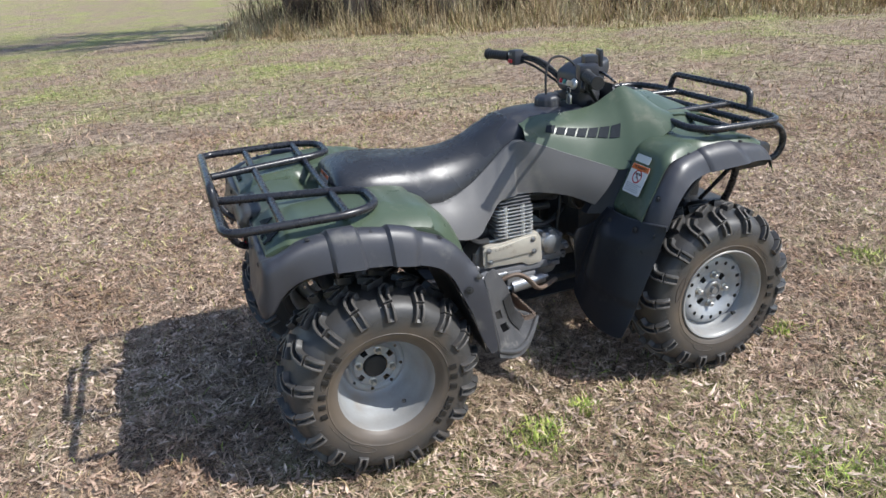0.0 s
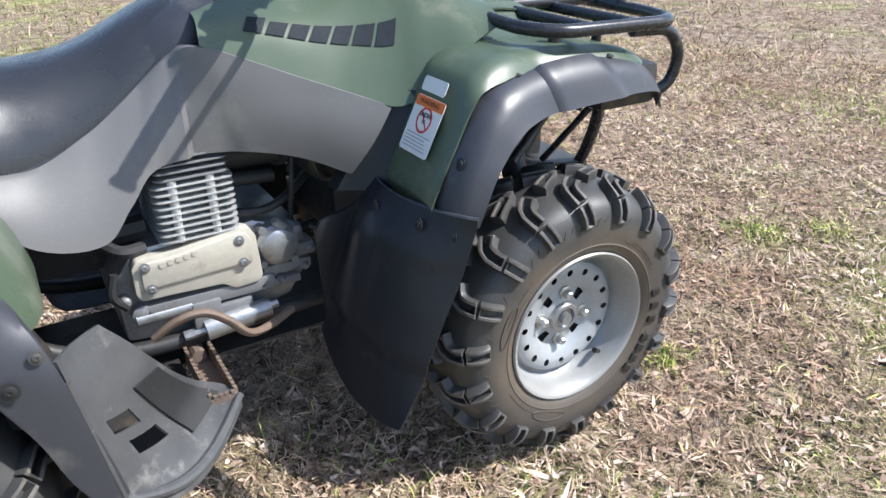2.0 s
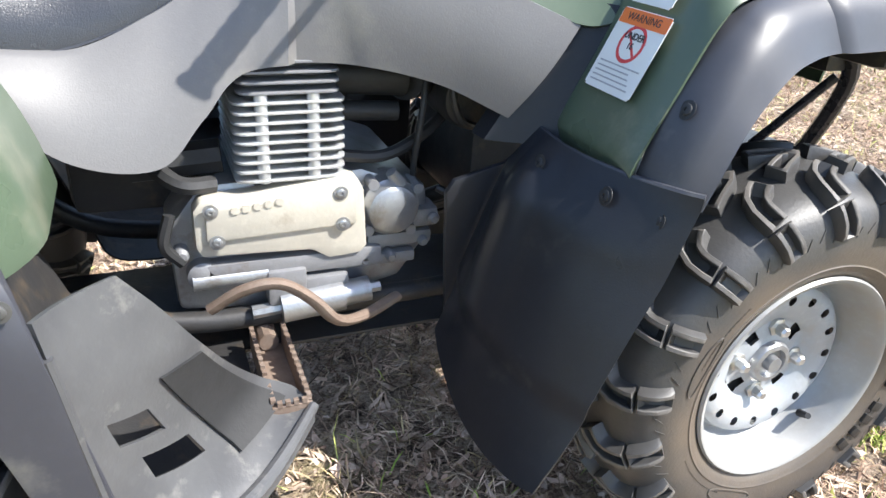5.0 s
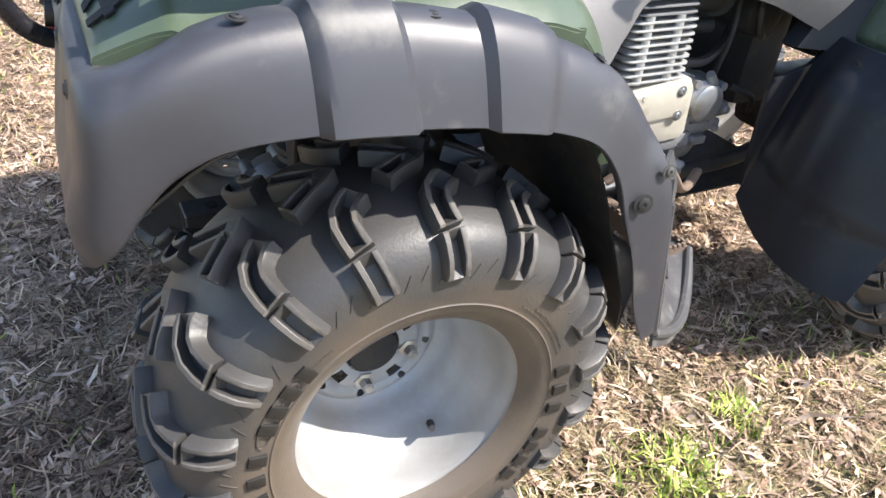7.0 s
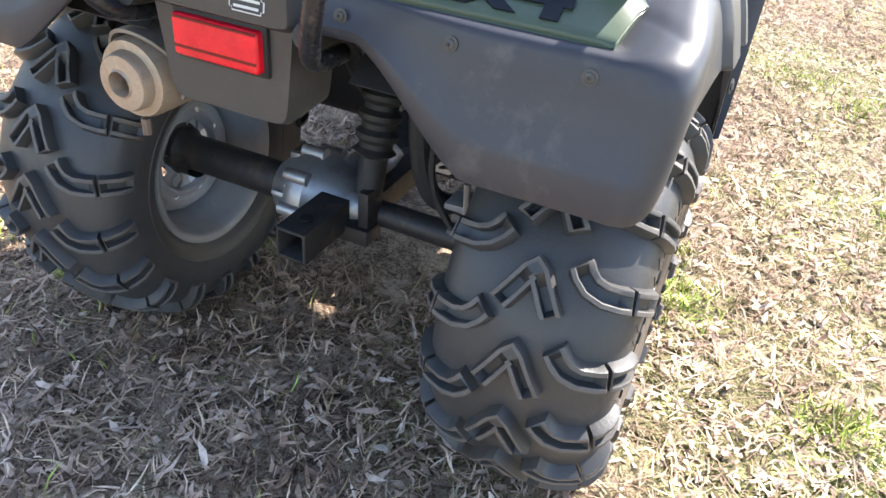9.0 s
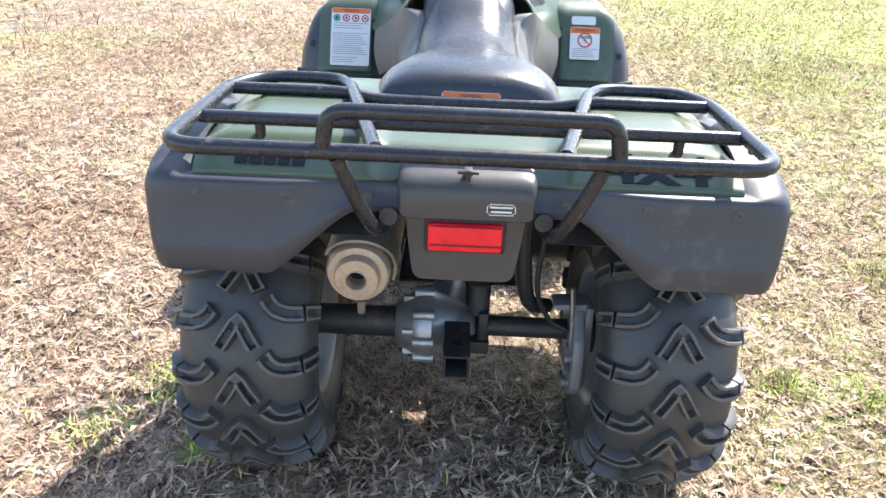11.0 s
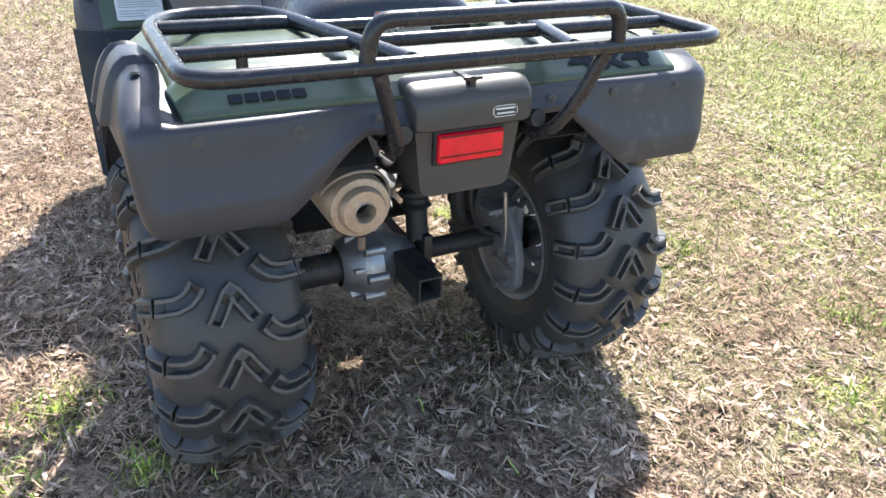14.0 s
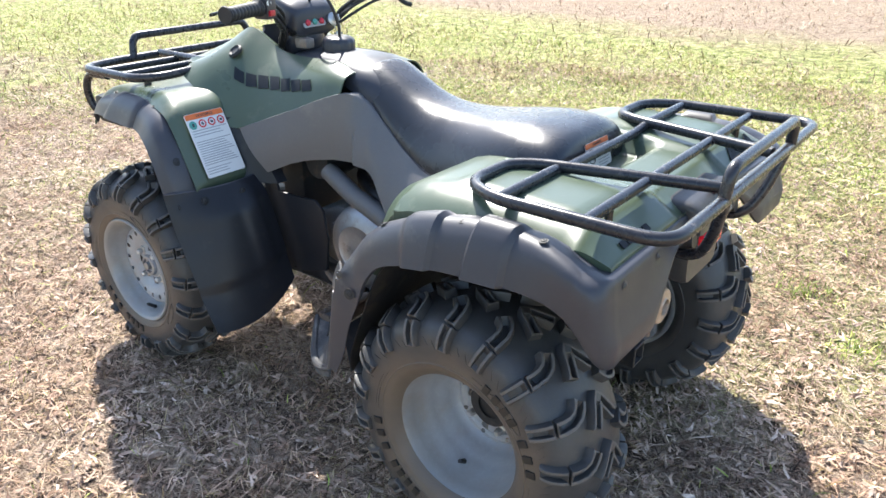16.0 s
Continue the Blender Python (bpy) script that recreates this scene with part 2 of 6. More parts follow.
def curve_through(pts, count):
    """Catmull-Rom through pts (rows of any length), at count even steps."""
    p = np.array(pts, float)
    p = np.vstack([2 * p[0] - p[1], p, 2 * p[-1] - p[-2]])
    out = []
    for u in np.linspace(0, len(pts) - 1, count):
        k = min(int(u), len(pts) - 2)
        f = u - k
        a, b, c, d = p[k:k + 4]
        out.append(0.5 * (2 * b + (c - a) * f + (2 * a - 5 * b + 4 * c - d) * f * f + (3 * b - a - 3 * c + d) * f ** 3))
    return np.array(out)


def fillet(pts, r, n=5, closed=False):
    """Rounds the corners of a polyline."""
    p = [Vector(q) for q in pts]
    out = []
    for k, q in enumerate(p):
        if not closed and k in (0, len(p) - 1):
            out.append(q)
            continue
        a, b = p[k - 1] - q, p[(k + 1) % len(p)] - q
        d = min(r, a.length * 0.49, b.length * 0.49)
        s, e = q + a.normalized() * d, q + b.normalized() * d
        for i in range(n + 1):
            f = i / n
            out.append(s * (1 - f) ** 2 + q * 2 * f * (1 - f) + e * f * f)
    return out


def tube(bm, pts, r, seg=10, closed=False, flat=1.0):
    """A round bar along a polyline; r may be one radius or one for each point."""
    p = [Vector(q) for q in pts]
    rad = list(r) if hasattr(r, "__len__") else [r] * len(p)
    up, rings = None, []
    for k, q in enumerate(p):
        a = p[k - 1] if k or closed else q
        b = p[(k + 1) % len(p)] if k < len(p) - 1 or closed else q
        way = (b - a).normalized()
        if up is None:
            up = way.orthogonal().normalized()
        up = (up - way * up.dot(way)).normalized()
        side = way.cross(up)
        rings.append([bm.verts.new(q + (up * math.cos(t) * flat + side * math.sin(t)) * rad[k]) for t in (math.tau * i / seg for i in range(seg))])
    pairs = list(zip(rings, rings[1:])) + ([(rings[-1], rings[0])] if closed else [])
    for a, b in pairs:
        for i in range(seg):
            bm.faces.new((a[i], a[(i + 1) % seg], b[(i + 1) % seg], b[i]))
    if not closed:
        bm.faces.new(rings[0][::-1]), bm.faces.new(rings[-1])
    return bm


def cyl(bm, a, b, r, r2=None, seg=20):
    return tube(bm, [a, b], [r, r if r2 is None else r2], seg)


def block(bm, at, size, bevel=0.004, turn=(0, 0, 0), seg=2):
    """A bevelled box."""
    made = bmesh.ops.create_cube(bm, size=1.0)["verts"]
    bmesh.ops.transform(bm, matrix=pose(*at, *turn) @ Matrix.Diagonal((*size, 1)), verts=made)
    if bevel:
        edges = list({e for v in made for e in v.link_edges})
        bmesh.ops.bevel(bm, geom=edges, offset=bevel, segments=seg, affect="EDGES", profile=0.6)
    return bm


def turned(bm, profile, seg=48, axis="Y", at=(0, 0, 0)):
    """Revolves (radius, height) rows round an axis through at."""
    rings = []
    for r, h in profile:
        ring = []
        for i in range(seg):
            c, s = r * math.cos(math.tau * i / seg), r * math.sin(math.tau * i / seg)
            v = {"Y": (c, h, s), "Z": (c, s, h), "X": (h, c, s)}[axis]
            ring.append(bm.verts.new(Vector(v) + Vector(at)))
        rings.append(ring)
    for a, b in zip(rings, rings[1:]):
        for i in range(seg):
            bm.faces.new((a[i], a[(i + 1) % seg], b[(i + 1) % seg], b[i]))
    return rings


def sheet(rows, thick=0.004, hole=None, even=True):
    """A grid of points as a skin of that thickness; hole(i, j) leaves cells open; even=False suits tight folds."""
    bm = bmesh.new()
    vs = [[bm.verts.new(p) for p in row] for row in rows]
    for i, (a, b) in enumerate(zip(vs, vs[1:])):
        for j in range(len(a) - 1):
            if not (hole and hole(i, j)):
                bm.faces.new((a[j], a[j + 1], b[j + 1], b[j]))
    bmesh.ops.recalc_face_normals(bm, faces=bm.faces[:])
    if thick and even:
        bmesh.ops.solidify(bm, geom=bm.faces[:], thickness=thick)
    elif thick:
        bm.normal_update()
        front = bm.faces[:]
        under = {v: bm.verts.new(v.co - Vector((0, 0, thick)) * (1 if v.normal.z > -0.2 else -1)) for v in bm.verts[:] if v.link_faces}
        rim = [e for e in bm.edges if len(e.link_faces) == 1]
        for f in front:
            bm.faces.new([under[v] for v in reversed(f.verts)])
        for e in rim:
            a, b = e.verts
            bm.faces.new((a, b, under[b], under[a]))
    return bm


def loft(rings, cap=True):
    bm = bmesh.new()
    vs = [[bm.verts.new(p) for p in ring] for ring in rings]
    for a, b in zip(vs, vs[1:]):
        for j in range(len(a)):
            bm.faces.new((a[j], a[(j + 1) % len(a)], b[(j + 1) % len(a)], b[j]))
    if cap:
        bm.faces.new(vs[0][::-1]), bm.faces.new(vs[-1])
    return bm


def prism(outline, a, b, axis="Y", bevel=0.004):
    """An outline in the plane across an axis, pushed from a to b and bevelled."""
    bm = bmesh.new()
    put = {"Y": lambda u, v, w: (u, w, v), "X": lambda u, v, w: (w, u, v), "Z": lambda u, v, w: (u, v, w)}[axis]
    lo = [bm.verts.new(put(u, v, a)) for u, v in outline]
    hi = [bm.verts.new(put(u, v, b)) for u, v in outline]
    for i in range(len(lo)):
        j = (i + 1) % len(lo)
        bm.faces.new((lo[i], lo[j], hi[j], hi[i]))
    bm.faces.new(lo[::-1]), bm.faces.new(hi)
    bmesh.ops.recalc_face_normals(bm, faces=bm.faces[:])
    if bevel:
        bmesh.ops.bevel(bm, geom=bm.edges[:], offset=bevel, segments=2, affect="EDGES", profile=0.6)
    return bm


def lettering(name, text, size, mat, parent, m, depth=0.0004, bold=0.0):
    """Words in the built-in font as a mesh, centred at the pose m."""
    c = bpy.data.curves.new(name, "FONT")
    c.body, c.size, c.extrude, c.align_x, c.align_y, c.offset = text, size, depth, "CENTER", "CENTER", bold
    c.resolution_u = 3
    tmp = bpy.data.objects.new(name, c)
    me = bpy.data.meshes.new_from_object(tmp)
    bpy.data.objects.remove(tmp)
    ob = part_mesh(name, me, mat, parent, angle=0)
    ob.matrix_local = m
    return ob


def plate(name, w, h, mat, parent, m, thick=0.0008, label="", round_=0.003):
    """A thin flat piece, w by h, lying in the pose m's xy plane."""
    bm = bmesh.new()
    block(bm, (0, 0, 0), (w, h, thick), 0)
    up = [e for e in bm.edges if abs(e.verts[0].co.z - e.verts[1].co.z) > thick / 2]
    if round_:
        bmesh.ops.bevel(bm, geom=up, offset=round_, segments=3, affect="EDGES")
    ob = part(name, bm, mat, parent, label)
    ob.matrix_local = m
    return ob


# ---- the all-terrain vehicle: x ahead, y to its left, origin on the ground below the rear axle ----
atv = tagged(new("atv"), "green utility quad with black racks and flares parked on dry grass", "quad bike")


def basis(at, xa, ya):
    """A pose from a place, a right and an up direction."""
    x, y = Vector(xa).normalized(), Vector(ya).normalized()
    y = (y - x * y.dot(x)).normalized()
    z = x.cross(y)
    m = Matrix((x, y, z)).transposed().to_4x4()
    m.translation = at
    return m


def bolt(parent, at, way, r=0.007, mat=ZINC, name="bolt"):
    """A round-headed bolt with a washer, its head along way."""
    bm = bmesh.new()
    turned(bm, [(r * 1.6, 0), (r * 1.6, 0.0008), (r, 0.0010), (r * 0.95, 0.0024), (r * 0.7, 0.0032), (r * 0.35, 0.0032), (r * 0.3, 0.0018), (0.0003, 0.0018)], 14, "Z")
    ob = part(name, bm, mat, parent)
    ob.matrix_local = Matrix.Translation(at) @ Vector(way).to_track_quat("Z", "Y").to_matrix().to_4x4()
    return ob


# -- wheels --
def section(hw, R):
    """A tyre's half section, crown to bead, as rows of (arc length, radius, width)."""
    k = R / 0.315
    bead = 0.0 if hw < 0.12 else -0.006
    pts = [(0.2965 * k, 0.0), (0.2955 * k, 0.25), (0.291 * k, 0.50), (0.283 * k, 0.70), (0.272 * k, 0.84), (0.257 * k, 0.935), (0.238 * k, 0.985), (0.216, 1.0), (0.197, 0.985), (0.1905, 0.978), (0.1885, 0.987), (0.186, 0.975), (0.178 + bead * 0.7, 0.94), (0.167 + bead, 0.87), (0.158 + bead, 0.80)]
    rows = curve_through([(r, w * hw) for r, w in pts], 57)
    far = np.concatenate([[0.0], np.cumsum(np.hypot(*np.diff(rows, axis=0).T))])
    return far, rows[:, 0], rows[:, 1]


def lug_mesh(name, path, wide, high, sec, closed_middle=False):
    """A hollow-topped lug along (arc length, angle, height share) rows, its walls worn pale on top."""
    far, rad, wid = sec

    def at(s, a, h):
        q, side = abs(s), 1.0 if s >= 0 else -1.0
        r, w = float(np.interp(q, far, rad)), float(np.interp(q, far, wid))
        dr = float(np.interp(q + 0.003, far, rad)) - float(np.interp(max(q - 0.003, 0), far, rad))
        dw = float(np.interp(q + 0.003, far, wid)) - float(np.interp(max(q - 0.003, 0), far, wid))
        n = Vector((dw, -dr)).normalized()
        r, w = r + n.x * h, w + n.y * h
        return r * math.cos(a), side * w, r * math.sin(a)

    prof = [(-0.56, -0.25), (-0.47, 0.88), (-0.43, 1.0), (-0.27, 1.0), (-0.23, 0.92), (-0.21, 0.22), (0.21, 0.22), (0.23, 0.92), (0.27, 1.0), (0.43, 1.0), (0.47, 0.88), (0.60, -0.25)]
    bm = bmesh.new()
    rings, last = [], len(path) - 1
    for k, (s, a, share) in enumerate(path):
        s0, a0, _ = path[max(k - 1, 0)]
        s1, a1, _ = path[min(k + 1, last)]
        r = float(np.interp(abs(s), far, rad))
        t = Vector((s1 - s0, (a1 - a0) * r)).normalized()
        solid = k in (0, 1, last - 1, last) or (closed_middle and abs(k - last / 2) < 1.1)
        ring = []
        for d, h in prof:
            if solid and abs(d) < 0.25 and h > 0:
                h = 1.0
            if k in (0, last) and h > 0:
                h = 0.90
            ring.append(bm.verts.new(at(s - t.y * d * wide, a + t.x * d * wide / r, h * high * share)))
        rings.append(ring)
    for p, q in zip(rings, rings[1:]):
        for i in range(len(p) - 1):
            f = bm.faces.new((p[i], p[i + 1], q[i + 1], q[i]))
            flat = [v for v in (prof[i], prof[i + 1]) if v[1] > 0.9]
            f.material_index = 1 if len(flat) == 2 else 0
    for ring in (rings[0], rings[-1]):
        bm.faces.new(ring)
    bmesh.ops.recalc_face_normals(bm, faces=bm.faces[:])
    me = bpy.data.meshes.new(name)
    bm.to_mesh(me)
    bm.free()
    return me


def add_lugs(w, hw, R, pitch=18):
    """Per pitch a slotted chevron over the crown, and on either shoulder a curved bar and a block that runs down the sidewall."""
    sec, step, g = section(hw, R), math.tau / pitch, hw / 0.128
    kinds = []
    leg = [(0.000, 0.10, 1), (0.005, 0.03, 1), (0.013, -0.10, 1), (0.021, -0.23, 1), (0.028, -0.34, 1), (0.031, -0.38, 1), (0.032, -0.40, 1)]
    kinds.append((([(-s, f, h) for s, f, h in leg[:0:-1]] + leg), 0.027, 0.0185, True))
    for side in (-1, 1):
        off = 0.0 if side > 0 else 0.22
        bar = [(0.046, -0.52), (0.047, -0.53), (0.053, -0.62), (0.064, -0.72), (0.080, -0.77), (0.098, -0.765), (0.107, -0.75), (0.1085, -0.747)]
        kinds.append(([(side * s, f - off, 1.0) for s, f in bar], 0.031, 0.0185, False))
        end = [(0.1125, -0.74), (0.1140, -0.738), (0.122, -0.725), (0.136, -0.70), (0.150, -0.675), (0.158, -0.66), (0.1595, -0.658)]
        kinds.append(([(side * s, f - off, h) for (s, f), h in zip(end, (1, 1, 1, 0.92, 0.75, 0.55, 0.5))], 0.030, 0.0175, False))
    for k, (path, wide, high, mid) in enumerate(kinds):
        me = lug_mesh("lug", [(s * g, -f * step, h) for s, f, h in path], wide, high, sec, mid)
        first = part_mesh("lug", me, RUBBER, w, "worn hollow-topped tread lug" if not k else "", 30)
        me.materials.append(LUG)
        for n in range(1, pitch):
            again(first, w, Matrix.Rotation(n * step, 4, "Y"))


def tyre_mesh(hw, R, name):
    _, rad, wid = section(hw, R)
    prof = [(r, -w) for r, w in zip(rad[::-1], wid[::-1])] + [(r, w) for r, w in zip(rad[1:], wid[1:])]
    bm = bmesh.new()
    turned(bm, prof, 96)
    bmesh.ops.recalc_face_normals(bm, faces=bm.faces[:])
    me = bpy.data.meshes.new(name)
    bm.to_mesh(me)
    bm.free()
    return me


def sidewall_ribs(hw, R):
    """Fine raised ticks round the outer shoulder and lines of small print near the bead, as moulded."""
    far, rad, wid = section(hw, R)
    rnd = random.Random(4)
    bm = bmesh.new()
    for i in range(72):
        a = math.tau * i / 72
        for s0, s1 in ((0.146, 0.163),) if i % 2 else ((0.152, 0.170),):
            s0, s1 = s0 * hw / 0.128 * 0.97, s1 * hw / 0.128 * 0.97
            q = [(float(np.interp(s, far, rad)), float(np.interp(s, far, wid))) for s in (s0, (s0 + s1) / 2, s1)]
            tube(bm, [(r * math.cos(a + 0.02 * k), -w - 0.0004, r * math.sin(a + 0.02 * k)) for k, (r, w) in enumerate(q)], 0.0009, 4)
    for start, stop, r in ((0.55, 1.15, 0.200), (0.60, 1.05, 0.206), (2.4, 2.9, 0.203), (3.7, 4.3, 0.200), (5.6, 6.0, 0.203)):
        a = start
        while a < stop:
            d = rnd.uniform(0.012, 0.03)
            w = float(np.interp(r, rad[::-1], wid[::-1]))
            tube(bm, [((r) * math.cos(t), -w - 0.0003, (r) * math.sin(t)) for t in (a, a + d / 2, a + d)], 0.0012, 4)
            a += d + 0.012
    return bm


def wheel(front):
    """A steel wheel about its own centre, its outer side towards -y."""
    hw, R = (0.110, 0.313) if front else (0.130, 0.316)
    lip, disc, dr = (-0.100, -0.050, 0.126) if front else (-0.104, 0.045, 0.102)
    bm = bmesh.new()
    if front:
        turned(bm, [(0.166, lip + 0.008), (0.169, lip), (0.166, lip - 0.004), (0.160, lip - 0.002), (0.156, lip + 0.006), (0.151, lip + 0.014), (0.147, lip + 0.030), (0.140, disc + 0.012), (0.134, disc + 0.016), (dr + 0.004, disc + 0.010), (dr, disc + 0.001)], 64)
        turned(bm, [(0.147, lip + 0.030), (0.144, 0.02), (0.138, 0.035), (0.140, 0.055), (0.150, 0.065), (0.155, -lip - 0.010), (0.160, -lip + 0.004), (0.170, -lip + 0.010), (0.176, -lip + 0.010), (0.177, -lip + 0.004)], 64)
    else:
        turned(bm, [(0.1615, lip + 0.008), (0.1645, lip), (0.161, lip - 0.004), (0.156, lip), (0.151, lip + 0.010), (0.147, lip + 0.030), (0.142, lip + 0.068), (0.138, lip + 0.072), (0.136, lip + 0.09), (0.126, -0.002), (0.117, 0.024), (dr + 0.007, disc - 0.004), (dr, disc)], 64)
        turned(bm, [(0.126, -0.002), (0.126, 0.055), (0.133, 0.065), (0.138, -lip - 0.010), (0.142, -lip + 0.004), (0.151, -lip + 0.010), (0.156, -lip + 0.010), (0.157, -lip + 0.004)], 64)
    # the dished disc, with a ring of holes left open
    seg = 96
    radii = [dr, dr - 0.006, dr - 0.0115, dr - 0.0195, dr - 0.0275, dr - 0.031, 0.077, 0.070, 0.062, 0.046, 0.032] if front else [dr, dr - 0.006, dr - 0.010, dr - 0.015, dr - 0.020, dr - 0.026, 0.072, 0.068, 0.060, 0.050, 0.040]
    rise = [0, -0.004, -0.006, -0.006, -0.005, -0.003, 0.001, 0.011, 0.012, 0.008, 0.004] if front else [0, -0.006, -0.008, -0.008, -0.004, 0.0, -0.002, -0.014, -0.016, -0.016, -0.014]
    rings = [[bm.verts.new((r * math.cos(math.tau * i / seg), disc + h, r * math.sin(math.tau * i / seg))) for i in range(seg)] for r, h in zip(radii, rise)]
    for i in range(0, seg, 6 if front else 12):
        mid = rings[3][(i + 1) % seg].co.copy()
        for k in (2, 4):
            for d in (0, 2):
                v = rings[k][(i + d) % seg]
                v.co = v.co.lerp(mid, 0.26)
    for k, (a, b) in enumerate(zip(rings, rings[1:])):
        for i in range(seg):
            ring_hole = k in (2, 3) and i % 6 in (0, 1) and (front or i % 12 < 2)
            slot = k in (7, 8) and i % 24 in (10, 11, 12, 13, 14)
            if not (ring_hole or slot):
                bm.faces.new((a[i], a[(i + 1) % seg], b[(i + 1) % seg], b[i]))
    w = part("wheel", bm, RIM, atv, "silver-grey painted steel rim with a mud tyre", 50)
    part_mesh("tyre", tyre_mesh(hw, R, "tyre"), RUBBER, w, "black mud tyre with chevron lugs and dusty brown sidewalls", 38)
    add_lugs(w, hw, R)
    tagged(part("sidewall_ribs", sidewall_ribs(hw, R), RUBBER, w, "fine moulded ticks and print lines on the sidewall"), kind="stuff")
    # plain bars where the maker's mark stands, worn clean and black
    bm = bmesh.new()
    block(bm, (0.2045, 0, 0), (0.021, 0.0055, 0.0155), 0.0010)
    first = None
    for turn in ((0,) if front else (0, 180)):
        for deg in (8, -1.5, -11, -24, -31, -38.5, -46):
            m = Matrix.Rotation(-radians(deg + turn + (5 if front else 14)), 4, "Y") @ Matrix.Translation((0, -hw - 0.0004, 0))
            if first is None:
                first = part("maker_mark", bm, MARK, w, "dark plain bars of a maker's mark on the sidewall")
                first.matrix_local = m
            else:
                again(first, w, m)
    # a raised oval on the far side of the wheel
    for turn in (195, 15 + 92):
        bm = bmesh.new()
        oval = []
        for t in np.linspace(0, math.tau, 49):
            r, a = 0.2035 + 0.0105 * math.sin(t), -radians(turn) + 0.23 * math.cos(t)
            oval.append((r * math.cos(a), -float(np.interp(r, section(hw, R)[1][::-1], section(hw, R)[2][::-1])) - 0.0006, r * math.sin(a)))
        tube(bm, oval, 0.0014, 5)
        part("oval_mark", bm, RUBBER, w, "raised oval outline moulded on the sidewall")
    bm = bmesh.new()
    face = disc + (-0.008 if front else -0.014)
    if front:
        turned(bm, [(0.036, face + 0.03), (0.034, face + 0.006), (0.031, face + 0.002), (0.024, face + 0.001), (0.022, face + 0.009), (0.013, face + 0.009), (0.012, face - 0.004), (0.0005, face - 0.004)], 32)
    else:
        turned(bm, [(0.038, face + 0.04), (0.037, face), (0.034, face - 0.006), (0.028, face - 0.009), (0.0005, face - 0.009)], 32)
    part("hub_cap", bm, ALLOY if front else HOSE, w, "bare metal hub" if front else "black rubber hub cap")
    if front:
        bm = bmesh.new()
        turned(bm, [(0.112, disc + 0.03), (0.112, disc + 0.022), (0.03, disc + 0.020)], 40)
        part("brake_drum", bm, STEEL, w, "dark brake drum behind the rim")
    bm = bmesh.new()
    turned(bm, [(0.0150, 0.006), (0.0150, -0.002), (0.0095, -0.004), (0.009, -0.016), (0.006, -0.020), (0.0005, -0.020)], 6)
    nut = part("lug_nut", bm, ZINC, w, angle=25)
    for i in range(4):
        a = math.tau * (i + 0.5) / 4 + math.pi / 4
        m = Matrix.Translation((0.055 * math.cos(a), disc + (0.008 if front else -0.016), 0.055 * math.sin(a)))
        if i:
            again(nut, w, m)
        else:
            nut.matrix_local = m
    bm = bmesh.new()
    a = -0.8
    r0 = 0.143 if front else 0.133
    p = Vector((r0 * math.cos(a), -0.060 if front else -0.030, r0 * math.sin(a)))
    cyl(bm, p, p + Vector((-0.020 * math.cos(a), -0.024, -0.020 * math.sin(a))), 0.0062, 0.0048, 10)
    part("valve_stem", bm, HOSE, w)
    return w


FRONT_Y, REAR_Y, AXLE_Z, BASE = 0.392, 0.405, 0.300, 1.245
MIRROR = Matrix.Diagonal((1, -1, 1, 1))
rear_wheel = wheel(False)
rear_wheel.matrix_local = pose(0.002, -REAR_Y, 0.288, 0, 14, 0)
copy_thing(rear_wheel, pose(0.002, REAR_Y, 0.288, 0, 31, 0) @ MIRROR)
front_wheel = wheel(True)
front_wheel.matrix_local = pose(BASE, -FRONT_Y, 0.292, 0, 5, 0)
copy_thing(front_wheel, pose(BASE + 0.015, FRONT_Y + 0.008, 0.290, 0, 47, 0) @ MIRROR)


# -- fenders, flares, body --
def step(x, lo, hi, soft=0.008):
    up = min(max((x - lo) / soft, 0), 1)
    down = min(max((hi - x) / soft, 0), 1)
    f = min(up, down)
    return f * f * (3 - 2 * f)


def front_flare(side):
    """A fender flare between its top line and its arch line, with a raised panel across."""
    a, b = curve_through(FRONT_TOP, 110), curve_through(FRONT_ARCH, 110)
    spread = [(0.0, 0.06), (0.02, 0.0), (0.14, 0.02), (0.32, 0.08), (0.50, 0.17), (0.64, 0.28), (0.74, 0.40), (0.80, 0.50), (0.87, 0.68), (0.94, 0.86), (0.985, 0.97), (1.0, 1.0)]
    rows = []
    for (xa, ya, za), (xb, yb, zb) in zip(a, b):
        lift = 0.008 * step(xa, 1.145, 1.290, 0.008)
        rows.append([(xa + (xb - xa) * f, side * (ya + (yb - ya) * fy + (lift * (0.5 + 0.5 * f) if 2 <= n <= 12 else 0.0)), za + (zb - za) * f + (lift * (1 - f) if 2 <= n <= 12 else 0.0)) for n, (fy, f) in enumerate(spread)])
    return part("front_fender_flare", sheet(rows, 0.004), FLARE, atv, "black plastic front fender flare with a raised panel, scuffed", 30)


